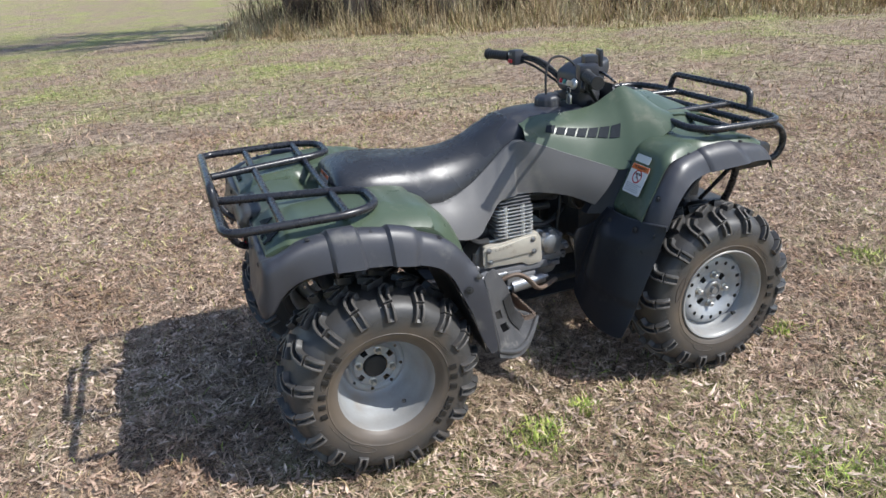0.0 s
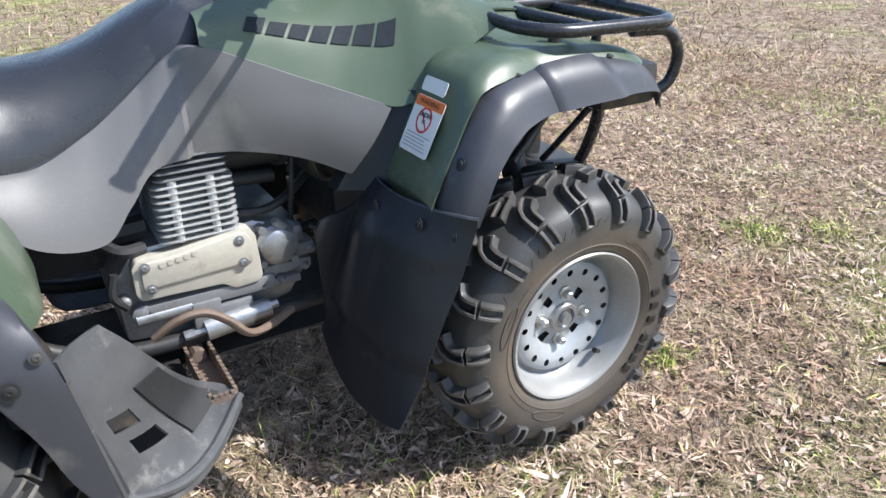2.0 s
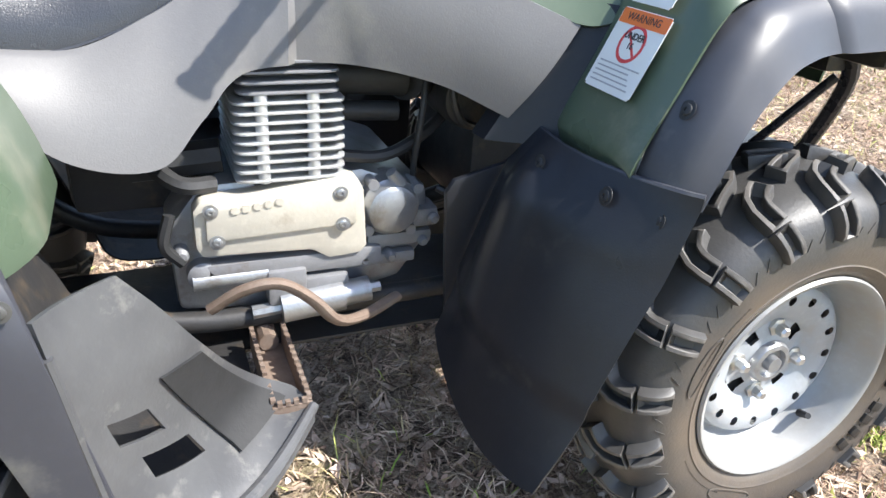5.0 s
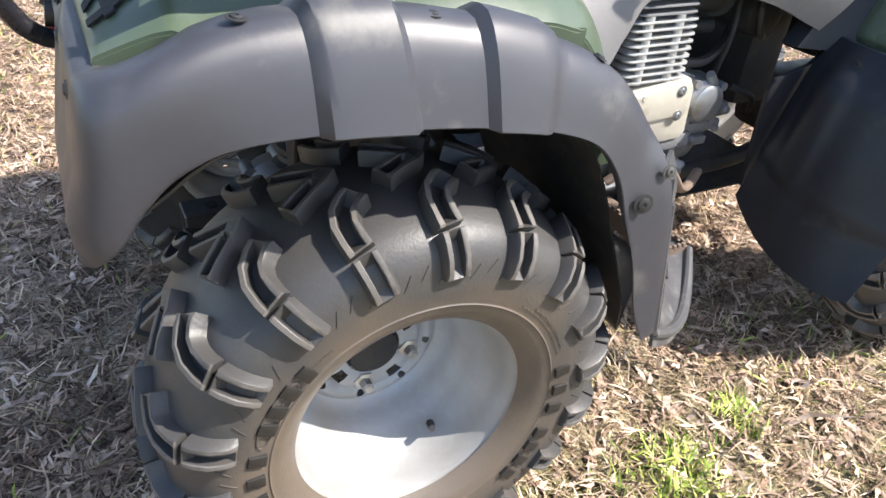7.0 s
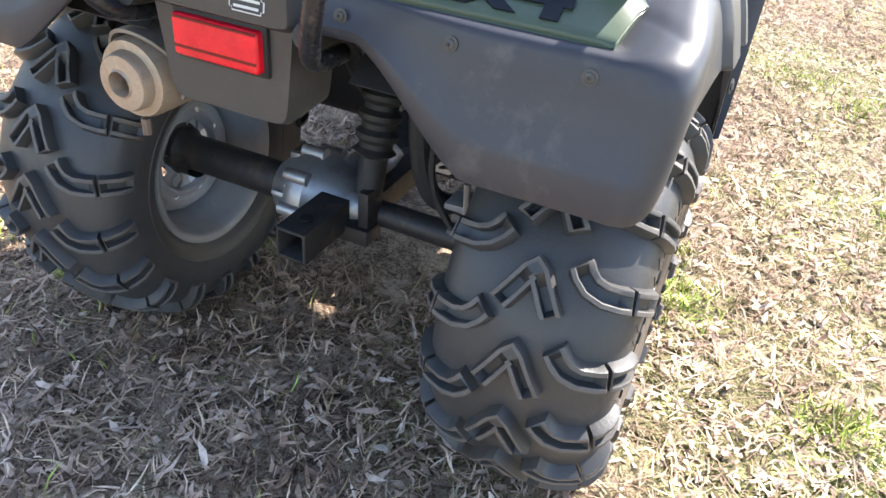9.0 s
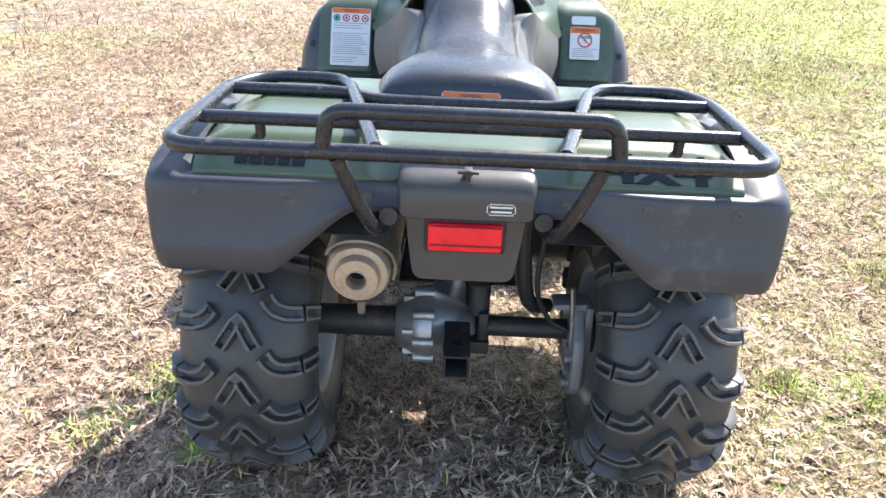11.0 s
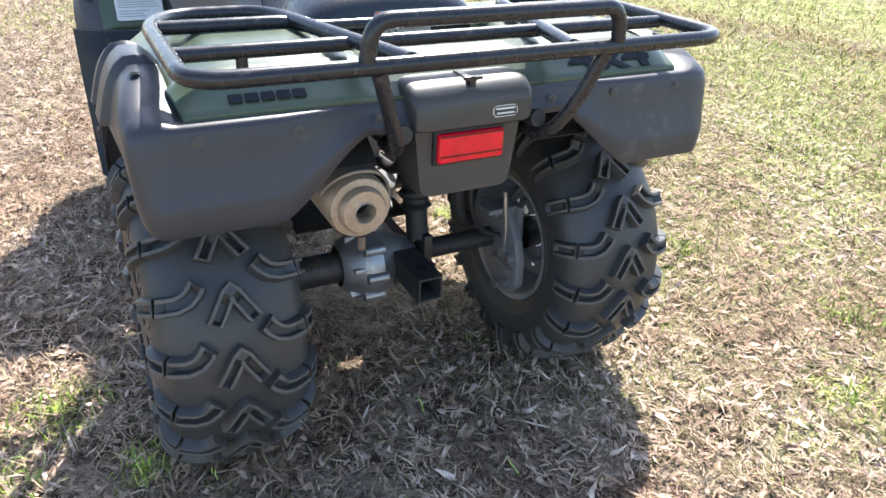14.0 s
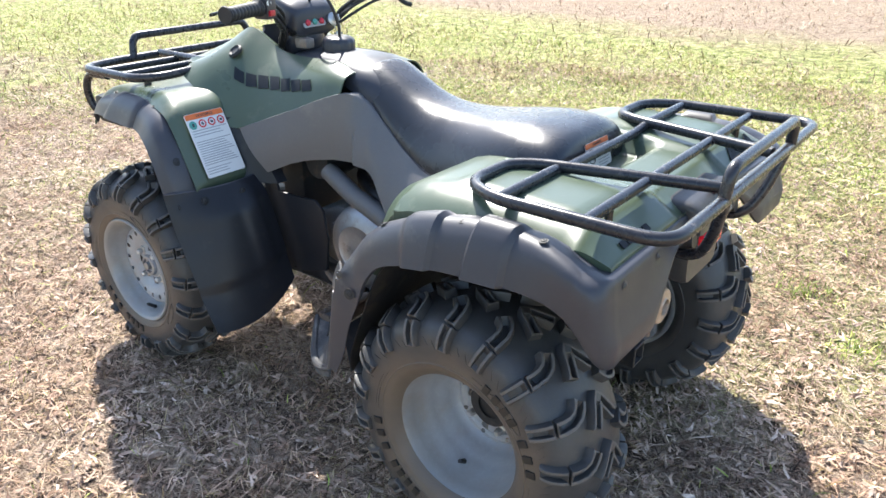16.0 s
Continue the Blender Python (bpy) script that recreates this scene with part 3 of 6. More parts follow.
def rear_flare(side):
    """One moulding: half the rear panel, a rounded corner, then the flare over the wheel."""
    square = [(0.0, 0.03), (0.02, 0.0), (0.25, 0.0), (0.57, 0.0), (0.63, 0.02), (0.67, 0.07), (0.71, 0.22), (0.82, 0.50), (0.96, 0.68), (1.0, 0.74), (0.985, 0.88), (0.965, 0.985), (0.95, 1.0), (0.84, 1.0)]
    spread = [(0.0, 0.06), (0.02, 0.0), (0.12, -0.02), (0.30, -0.05), (0.50, -0.03), (0.64, 0.08), (0.74, 0.22), (0.81, 0.36), (0.88, 0.56), (0.94, 0.78), (0.985, 0.95), (1.0, 1.0), (0.98, 1.02), (0.86, 1.02)]
    corner = [(0.0, 0.03), (0.02, 0.0), (0.30, 0.0), (0.58, 0.02), (0.78, 0.06), (0.92, 0.14), (0.99, 0.27), (1.0, 0.48), (0.99, 0.68), (0.975, 0.84), (0.96, 0.94), (0.945, 0.985), (0.92, 1.0), (0.84, 1.0)]
    rows = []

    def column(inner, outer, q, lift=0.0, w=1.0):
        row = []
        for n in range(len(square)):
            fy, f = (q * spread[n][k] + (1 - q) * (w * corner[n][k] + (1 - w) * square[n][k]) for k in (0, 1))
            k = lift if 2 <= n <= 12 else 0.0
            row.append((inner[0] + (outer[0] - inner[0]) * fy if q < 1 else inner[0] + (outer[0] - inner[0]) * f, side * (inner[1] + (outer[1] - inner[1]) * fy + k * (0.5 + 0.5 * f)), inner[2] + (outer[2] - inner[2]) * f + k * (1 - f)))
        rows.append(row)

    for y in np.linspace(0.0, 0.47, 54):
        zb = 0.592
        if y < 0.322:
            f = min(1.0, (0.322 - y) / 0.140)
            zb += 0.110 * (0.35 * f * f * (3 - 2 * f) + 0.65 * f)
        column((-0.252, min(y, 0.435 + 0.2 * max(0.0, y - 0.435)), 0.748), (-0.297 - 0.028 * min(1.0, (0.715 - zb) / 0.13), y, zb), 0.0, 0.0, 0.0)
    for th in np.linspace(0, 90, 16)[1:]:
        g = th / 90
        a = radians(th)
        column((-0.252 + 0.030 * g, 0.442 + 0.008 * g, 0.748 + 0.018 * g), (-0.270 - 0.055 * math.cos(a) ** 0.8, 0.475 + 0.052 * math.sin(a) ** 0.8, 0.592 + 0.055 * g ** 3.2), 0.0, 0.0, g * g * (3 - 2 * g))
    for (xa, za), (xb, zb) in zip(curve_through(REAR_TOP, 100)[1:], curve_through(REAR_ARCH, 100)[1:]):
        q = min(1.0, max(0.0, (xa + 0.222) / 0.11))
        down = min(1.0, max(0.0, (xa - 0.285) / 0.045))
        column((xa, 0.450 + 0.076 * down * down * (3 - 2 * down), za), (xb, 0.527 + 0.008 * q, zb), q * q * (3 - 2 * q), 0.011 * max(step(xa, lo, hi, 0.008) for lo, hi in ((-0.125, -0.030), (0.045, 0.140))))
    fl = part("rear_fender_flare", sheet(rows, 0.004), FLARE, atv, "black plastic rear mudguard and fender flare with raised ribs", 38)
    for y, x in ((0.433, 0.302), (0.29, 0.300), (0.16, 0.294)):
        bolt(fl, (-x, side * y, 0.726), (-1, 0, 0.1), 0.0052, BOLT)
    return fl


REAR_TOP = [(-0.222, 0.766), (-0.20, 0.777), (-0.16, 0.787), (-0.12, 0.79), (-0.03, 0.788), (0.06, 0.772), (0.15, 0.745), (0.22, 0.712), (0.27, 0.665), (0.31, 0.60), (0.335, 0.50), (0.354, 0.41), (0.368, 0.335)]
REAR_ARCH = [(-0.270, 0.647), (-0.238, 0.676), (-0.19, 0.697), (-0.11, 0.702), (-0.02, 0.695), (0.06, 0.685), (0.13, 0.67), (0.19, 0.645), (0.228, 0.60), (0.253, 0.54), (0.283, 0.47), (0.306, 0.39), (0.336, 0.325)]
FRONT_TOP = [(1.462, 0.385, 0.755), (1.440, 0.392, 0.785), (1.39, 0.400, 0.808), (1.278, 0.408, 0.826), (1.145, 0.420, 0.823), (1.055, 0.436, 0.811), (1.015, 0.444, 0.788), (0.985, 0.450, 0.755), (0.955, 0.455, 0.705), (0.935, 0.455, 0.655), (0.922, 0.455, 0.605)]
FRONT_ARCH = [(1.474, 0.415, 0.706), (1.464, 0.430, 0.733), (1.42, 0.445, 0.748), (1.33, 0.461, 0.755), (1.17, 0.474, 0.754), (1.095, 0.495, 0.747), (1.055, 0.508, 0.730), (1.024, 0.516, 0.702), (1.002, 0.522, 0.675), (0.985, 0.525, 0.642), (0.968, 0.525, 0.600)]
for side in (-1, 1):
    fl = rear_flare(side)
    for x, z in ((-0.17, 0.789), (0.005, 0.780), (0.205, 0.7215)):
        bolt(fl, (x, side * 0.489, z + 0.0035), (0.15 if x < 0.1 else 0.5, side * 0.1, 1), 0.0056, HOSE)
    bolt(fl, (0.270, side * 0.5385, 0.560), (-0.2, side, 0.1), 0.008, HOSE)
    fl = front_flare(side)
    for x, y, z in ((1.10, 0.432, 0.819), (1.33, 0.412, 0.820)):
        bolt(fl, (x, side * y, z), (0, side * 0.15, 1), 0.006, HOSE)
    bolt(fl, (0.958, side * 0.480, 0.70), (-0.9, side * 0.1, 0.4), 0.007, HOSE)

FLARE_X, FLARE_Z = [-0.28] + [p[0] for p in REAR_TOP[:8]], [0.748] + [p[1] for p in REAR_TOP[:8]]


def deck_z(x):
    return float(np.interp(x, [-0.278, -0.216, -0.206, -0.15, -0.05, 0.06, 0.12, 0.16, 0.20], [0.757, 0.799, 0.802, 0.805, 0.809, 0.811, 0.8075, 0.8015, 0.7895]))


rows = []
for x in list(np.linspace(-0.278, -0.222, 9)) + list(np.linspace(-0.216, 0.20, 44)):
    row = []
    half = float(np.interp(x, [-0.278, -0.23, -0.20, -0.17], [0.445, 0.451, 0.460, 0.466]))
    for y in np.linspace(-half, half, 70):
        a = abs(y)
        z = deck_z(x) - 0.044 * max(0.0, (a - 0.37) / 0.096) ** 2.2 * min(1.0, max(0.0, (x + 0.285) / 0.10)) + 0.008 * step(a, 0.20, 0.40, 0.03) * step(x, -0.20, 0.12, 0.04) - (0.012 + 0.038 * step(x, -0.11, 0.4, 0.05)) * step(a, -1, 0.165, 0.03)
        row.append((x, y, z))
    tuck = float(np.interp(x, FLARE_X, FLARE_Z)) - 0.012
    rows.append([(x, -half + 0.003, min(tuck, row[0][2] - 0.001))] + row + [(x, half - 0.003, min(tuck, row[-1][2] - 0.001))])
ys = [p[1] for p in rows[-1]]
FRONT_DROP = [(0.200, 0.7895), (0.238, 0.7665), (0.274, 0.725), (0.298, 0.680), (0.314, 0.638), (0.324, 0.602), (0.328, 0.580)]
line = curve_through(FRONT_DROP, 30)
deck_rows = len(rows) + 2
for k, (x, z) in enumerate(line[1:], 1):
    (x0, z0), (x1, z1) = line[k - 1], line[min(k + 1, 29)]
    way = Vector((x1 - x0, 0, z1 - z0)).normalized()
    back = Vector((way.z, 0, -way.x))
    row = []
    for n, y in enumerate(ys):
        a = abs(y)
        roll = 0.044 * max(0.0, (a - 0.37) / 0.096) ** 2.2 + (0.030 if n in (0, len(ys) - 1) else 0.0)
        pull = 1.0 - 0.035 * min(1.0, k / 12)
        row.append(Vector((x, y * pull, z)) + back * roll)
    rows.append(row)
rim_low = [rows[0][0][2] if n in (0, len(ys) - 1) else 0.751 for n in range(len(ys))]
rows = [[(-0.276, p[1], z - 0.0075) for p, z in zip(rows[0], rim_low)], [(-0.280, p[1], z - 0.0005) for p, z in zip(rows[0], rim_low)]] + rows
rear_body = part("rear_body", sheet(rows, 0.004, lambda i, j: i >= deck_rows - 1 and abs((ys[j] + ys[j + 1]) / 2) < 0.235, False), GREEN, atv, "glossy dark green plastic rear fender deck", 50)

# plain bars where the maker's mark stands on the rear lip, and the drive decal
SLOPE = (0.828, 0, 0.560)
mark = basis((-0.2640, 0.322, 0.7700), (0, -1, 0), SLOPE)
for i in range(5):
    plate("maker_mark", 0.0195, 0.015, DECAL, rear_body, mark @ Matrix.Translation(((i - 2) * 0.0235, 0, 0)), 0.0024, "dark plain bars of a maker's mark" if not i else "", 0.001)
lettering("decal", "4x4", 0.069, DECAL, rear_body, basis((-0.2540, -0.306, 0.7757), (0, -1, 0), SLOPE) @ Matrix.Diagonal((1.72, 1.12, 1, 1)), 0.0010, 0.002)

# green front fenders
FENDER = [(1.476, 0.735), (1.458, 0.778), (1.41, 0.816), (1.34, 0.836), (1.24, 0.847), (1.15, 0.850), (1.08, 0.848), (1.03, 0.834), (0.995, 0.804), (0.956, 0.724), (0.917, 0.644), (0.916, 0.622), (0.924, 0.600)]
for side in (-1, 1):
    rows = []
    for x, z in curve_through(FENDER, 70):
        row = []
        wide = float(np.interp(x, [1.0, 1.16], [0.462, 0.424]))
        for a in np.linspace(0.17, wide, 30):
            rear = min(max((1.06 - x) / 0.10, 0.0), 1.0)
            inn = max(0.0, 0.305 - a)
            dx = rear * 1.1 * inn ** 1.35 / 0.305 ** 0.35
            dz = 0.05 * (1 - rear) * (inn / 0.135) ** 2 * step(x, 1.0, 1.40, 0.12) - (0.010 + 0.022 * (1 - rear)) * max(0.0, (a - wide + 0.042) / 0.042) ** 2
            row.append((x + dx, side * a, z + dz))
        rows.append(row)
    part("front_fender", sheet(rows, 0.004), GREEN, atv, "glossy dark green plastic front fender", 45)

# hood between the fenders and the nose
rows = [[(x, y, z + 0.055 * math.cos(min(abs(y) / 0.19, 1) * math.pi / 2) ** 1.3 * step(x, 0.9, 1.42, 0.2)) for y in np.linspace(-0.20, 0.20, 24)]
        for x, z in [(1.10, 0.90), (1.16, 0.893), (1.24, 0.887), (1.34, 0.873), (1.42, 0.842), (1.47, 0.79), (1.485, 0.72), (1.47, 0.64)]]
part("hood", sheet(rows, 0.004), GREEN, atv, "green plastic hood under the front rack")

# tank shrouds: green above, grey below
for side in (-1, 1):
    # top line, bottom line, as x, |y|, z
    top = curve_through([(0.655, 0.088, 0.915), (0.72, 0.094, 0.932), (0.80, 0.097, 0.932), (0.88, 0.100, 0.932), (0.95, 0.104, 0.944), (1.01, 0.108, 0.975), (1.06, 0.112, 0.995), (1.12, 0.125, 0.965), (1.19, 0.145, 0.905)], 60)
    low = curve_through([(0.645, 0.172, 0.872), (0.70, 0.188, 0.846), (0.76, 0.205, 0.822), (0.82, 0.226, 0.797), (0.88, 0.250, 0.775), (0.95, 0.290, 0.752), (1.01, 0.31, 0.78), (1.08, 0.31, 0.84), (1.16, 0.30, 0.88)], 60)
    rows = []
    for p, q in zip(top, low):
        rows.append([(p[0] - 0.004, side * (p[1] - 0.02), p[2] - 0.012)] + [(p[0] + (q[0] - p[0]) * f, side * (p[1] + (q[1] - p[1]) * f + 0.020 * math.sin(math.pi * f) * (1 - 0.5 * f)), p[2] + (q[2] - p[2]) * f + 0.012 * math.sin(math.pi * f)) for f in np.linspace(0, 1, 18)])
    shroud = part("tank_shroud", sheet(rows, 0.004), GREEN, atv, "glossy dark green plastic tank shroud", 45)
    # plain slanted bars where the model name stands
    along = [(top[k, 0] + low[k, 0]) / 2 for k in range(60)]
    for i in range(7):
        grid = []
        for gu in np.linspace(0, 1, 7):
            line = []
            for gv in np.linspace(0, 1, 6):
                f = 0.62 - 0.17 * gv - (0 if i else 0.05) * gv if side < 0 else float(np.interp(i, [0, 3, 6], [0.74, 0.63, 0.565])) - float(np.interp(i, [0, 3, 6], [0.22, 0.20, 0.11])) * gv
                u = float(np.interp((0.724 if side < 0 else 0.752) + 0.0375 * i + 0.031 * gu + 0.009 * gv, along, range(60)))
                k = min(int(u), 58)
                p, q = top[k] + (top[k + 1] - top[k]) * (u - k), low[k] + (low[k + 1] - low[k]) * (u - k)
                line.append((p[0] + (q[0] - p[0]) * f, side * (p[1] + (q[1] - p[1]) * f + 0.020 * math.sin(math.pi * f) * (1 - 0.5 * f) + 0.0022), p[2] + (q[2] - p[2]) * f + 0.012 * math.sin(math.pi * f) + 0.0014))
            grid.append(line)
        bm = sheet(grid, 0.0008)
        part("model_mark", bm, DECAL, shroud, "" if i else "dark plain bars of a model name", 40)
    # grey panel below
    up_line = curve_through([(0.262, 0.716), (0.36, 0.709), (0.44, 0.740), (0.49, 0.769), (0.55, 0.813), (0.60, 0.852), (0.648, 0.869), (0.80, 0.808), (0.940, 0.752)], 70)
    low_line = curve_through([(0.262, 0.668), (0.345, 0.598), (0.435, 0.582), (0.49, 0.632), (0.545, 0.682), (0.66, 0.690), (0.77, 0.672), (0.862, 0.632)], 70)
    rows = []
    for (xa, za), (xb, zb) in zip(up_line, low_line):
        row = []
        for f in np.linspace(0, 1, 14):
            x, z = xa + (xb - xa) * f, za + (zb - za) * f
            y = float(np.interp(x, [0.25, 0.42, 0.55, 0.65, 0.80, 0.97], [0.20, 0.175, 0.160, 0.176, 0.225, 0.292])) + 0.045 * max(0.0, 0.78 - z) / 0.18 * (1 if x < 0.6 else 0.35)
            foot = float(np.interp(xb, [0.25, 0.42, 0.55, 0.65], [0.20, 0.175, 0.160, 0.176])) + 0.25 * max(0.0, 0.78 - zb) * (1 if xb < 0.6 else 0.35)
            head = float(np.interp(xa, [0.26, 0.34, 0.42, 0.49, 0.55, 0.60, 0.65], [0.189, 0.170, 0.151, 0.136, 0.127, 0.132, 0.170]))
            k = min(1.0, max(0.0, (xa - 0.60) / 0.05))
            y = k * y + (1 - k) * (head + (foot - head) * f) + 0.010 * math.sin(math.pi * f)
            row.append((x, side * y, z))
        row.append((xb, side * (y - 0.022), zb + 0.002))
        tuck = min(abs(row[0][1]) - 0.02, float(np.interp(xa, [0.26, 0.34, 0.42, 0.49, 0.55, 0.60, 0.64], [0.175, 0.156, 0.137, 0.121, 0.111, 0.10, 0.12])))
        rows.append([(xa, side * tuck, za - 0.004), (xa, side * (abs(row[0][1]) - 0.006), za + 0.001)] + row)
    part("side_panel", sheet(rows, 0.004), GREY, atv, "grey plastic side panel below the seat", 40)

# black inner shrouds between the side panels and the front fenders
for side in (-1, 1):
    rows = []
    for f in np.linspace(0, 1, 14):
        p, q = Vector((0.948, 0.262, 0.778)).lerp(Vector((0.838, 0.250, 0.600)), f), Vector((0.992, 0.316, 0.775)).lerp(Vector((0.930, 0.316, 0.600)), f)
        row = [Vector((p.x - 0.004, p.y - 0.03, p.z))] + [p.lerp(q, g) + Vector((0.012 * math.sin(math.pi * g), 0, 0)) for g in np.linspace(0, 1, 8)]
        rows.append([(v.x, side * v.y, v.z) for v in row])
    part("inner_shroud", sheet(rows, 0.004), GUARD, atv, "matt black inner shroud beside the tank", 40)

# tank top cover and fuel cap
def over(x, hw, z, drop, n=20, power=2.6):
    """Half a rounded section over the middle line, from side to side."""
    out = []
    for t in np.linspace(0, math.pi, n):
        c, s = math.cos(t), math.sin(t)
        out.append((x, hw * math.copysign(abs(c) ** (2 / power), c), z - drop + drop * abs(s) ** (2 / power)))
    return out


rows = [over(x, hw, z, d) for x, hw, z, d in curve_through([(0.50, 0.105, 0.860, 0.12), (0.57, 0.114, 0.904, 0.09), (0.63, 0.122, 0.930, 0.075), (0.70, 0.118, 0.942, 0.06), (0.78, 0.099, 0.944, 0.04), (0.86, 0.099, 0.940, 0.035), (0.92, 0.098, 0.936, 0.03)], 30)]
part("tank_cover", sheet(rows, 0.004), BLACK, atv, "black plastic fuel tank cover", 45)
bm = bmesh.new()
prof = [(0.047, -0.012), (0.047, 0.016), (0.044, 0.026), (0.036, 0.031), (0.016, 0.033), (0.0005, 0.033)]
rings = turned(bm, prof, 48, "Z")
for ring in rings[:3]:
    for i, v in enumerate(ring):
        if i % 4 < 2:
            v.co.x *= 0.95
            v.co.y *= 0.95
cap = part("fuel_cap", bm, BLACK, atv, "ribbed black fuel cap", 40)
cap.matrix_local = pose(0.82, -0.003, 0.946, 0, -3, 0)
bm = bmesh.new()
hose = [(0.815, -0.003, 0.972), (0.815, 0.0, 1.01), (0.825, 0.012, 1.06), (0.85, 0.022, 1.095), (0.89, 0.018, 1.10), (0.925, 0.0, 1.075), (0.945, -0.005, 1.03)]
tube(bm, curve_through(hose, 40), 0.0042, 8)
part("vent_hose", bm, HOSE, atv, "thin black breather hose from the fuel cap")

# seat
rows = []
SEAT = [(-0.012, 0.150, 0.812, 0.05), (0.0, 0.172, 0.842, 0.085), (0.03, 0.186, 0.860, 0.105), (0.10, 0.194, 0.868, 0.125), (0.18, 0.194, 0.863, 0.138), (0.26, 0.185, 0.853, 0.145),
        (0.34, 0.166, 0.848, 0.146), (0.42, 0.147, 0.853, 0.128), (0.49, 0.131, 0.873, 0.11), (0.55, 0.121, 0.903, 0.095), (0.60, 0.112, 0.926, 0.075), (0.63, 0.104, 0.934, 0.055), (0.642, 0.094, 0.928, 0.035)]
for x, hw, z, d in curve_through(SEAT, 64):
    t = np.linspace(0, math.pi, 34)
    ring = []
    for a in t:
        c, s = math.cos(a), math.sin(a)
        y = hw * math.copysign(abs(c) ** 0.62, c)
        zz = z - d + d * abs(s) ** 0.74
        y *= 1.0 - 0.28 * max(0.0, (zz - (z - d)) / d - 0.15) * min(max((x - 0.1) / 0.25, 0), 1)
        ring.append((x, y, zz))
    ring += [(x, -hw * 0.9, z - d - 0.012), (x, hw * 0.9, z - d - 0.012)]
    rows.append(ring)
seat = part("seat", loft(rows), VINYL, atv, "long black vinyl saddle, worn and shiny", 50)
bm = bmesh.new()
for s in (-1, 1):
    edge = [(x, s * (hw + 0.0005), z - d + 0.004) for x, hw, z, d in curve_through(SEAT, 60)[6:-3]]
    tube(bm, edge, 0.0028, 6)
part("piping", bm, VINYL, seat, "black seam piping")


def warning(parent, m, w, h, title, kind):
    """A printed white safety label with an orange head and lines of plain bars."""
    lab = plate("warning_label", w, h, PAPER, parent, m, 0.0010, "white safety label with an orange heading")
    up = Matrix.Translation((0, 0, 0.0008))
    head = 0.18 * h if kind != "tall" else 0.085 * h
    plate("label_heading", w * 0.97, head, ORANGE, lab, up @ Matrix.Translation((0, h / 2 - head * 0.56, 0)), 0.0006, round_=0.001)
    lettering("heading_text", title, head * 0.72, INK, lab, up @ Matrix.Translation((0, h / 2 - head * 0.56, 0.0006)), 0.0002)

    def ring(at, r, mat, slash=True):
        bm = bmesh.new()
        tube(bm, [(at[0] + r * math.cos(t), at[1] + r * math.sin(t), 0.0) for t in np.linspace(0, math.tau, 33)[:-1]], r * 0.11, 6, closed=True)
        if slash:
            tube(bm, [(at[0] - r * 0.7, at[1] + r * 0.7, 0), (at[0] + r * 0.7, at[1] - r * 0.7, 0)], r * 0.09, 6)
        ob = part("pictogram", bm, mat, lab)
        ob.matrix_local = up @ Matrix.Diagonal((1, 1, 0.15, 1))

    def lines(y0, y1, n, x0=-0.42, x1=0.42, mat=GREYINK, size=0.3):
        for i in range(n):
            y = y0 + (y1 - y0) * i / max(1, n - 1)
            b = x1 - 0.25 * ((i * 7919) % 5) / 5 * (x1 - x0)
            plate("text_line", (b - x0) * w, abs(y1 - y0) / max(1, n - 1) * h * size, mat, lab, up @ Matrix.Translation(((x0 + b) / 2 * w, y * h, 0)), 0.0004, round_=0)

    if kind == "age":
        ring((0, 0.10 * h), 0.21 * h, REDINK)
        lettering("age_text", "UNDER\n16", 0.115 * h, INK, lab, up @ Matrix.Translation((0, 0.13 * h, 0.0004)), 0.0002, 0.0002)
        lines(-0.17, -0.41, 5)
    elif kind == "seat":
        ring((-0.28 * w, -0.02 * h), 0.13 * w, INK)
        lines(0.2, -0.4, 7, -0.05, 0.42)
    else:
        for i in range(4):
            c = (-0.36 + 0.24 * i) * w, 0.325 * h
            bm = bmesh.new()
            turned(bm, [(0.095 * w, 0), (0.095 * w, 0.0006), (0.0003, 0.0006)], 24, "Z")
            d = part("pictogram", bm, (TEAL, REDINK, REDINK, REDINK)[i], lab)
            d.matrix_local = up @ Matrix.Translation((*c, 0))
            bm = bmesh.new()
            turned(bm, [(0.06 * w, 0), (0.06 * w, 0.0004), (0.0003, 0.0004)], 20, "Z")
            d = part("pictogram", bm, (TEAL, PAPER, PAPER, PAPER)[i], lab)
            d.matrix_local = up @ Matrix.Translation((*c, 0.0006))
            bm = bmesh.new()
            block(bm, (0, 0, 0), (0.05 * w, 0.07 * w, 0.0004), 0)
            d = part("pictogram", bm, INK, lab)
            d.matrix_local = up @ Matrix.Translation((*c, 0.0010)) @ pose(0, 0, 0, 0, 0, 30 * i)
        lines(0.235, 0.15, 3, -0.44, 0.44)
        lines(0.06, -0.30, 11, -0.44, 0.44, size=0.34)
        lines(-0.36, -0.44, 3, -0.44, 0.2)
    return lab


FACE_UP = (0.438, 0, 0.899)
warning(seat, basis((-0.0185, -0.004, 0.795), (0, -1, 0), (0.30, 0, 1)), 0.112, 0.066, "WARNING", "seat")
shift = 0.0075
lp = Matrix.Translation((-0.899 * shift, 0, 0.438 * shift))
warning(atv, lp @ basis((0.9585, -0.368, 0.733), (0, -1, 0), FACE_UP), 0.092, 0.100, "WARNING", "age")
plate("notice_label", 0.075, 0.026, PAPER, atv, lp @ basis((0.989, -0.362, 0.7965), (0, -1, 0), FACE_UP), 0.001, "small white notice label")
warning(atv, lp @ basis((0.955, 0.362, 0.724), (0, -1, 0), FACE_UP), 0.122, 0.178, "WARNING", "tall")

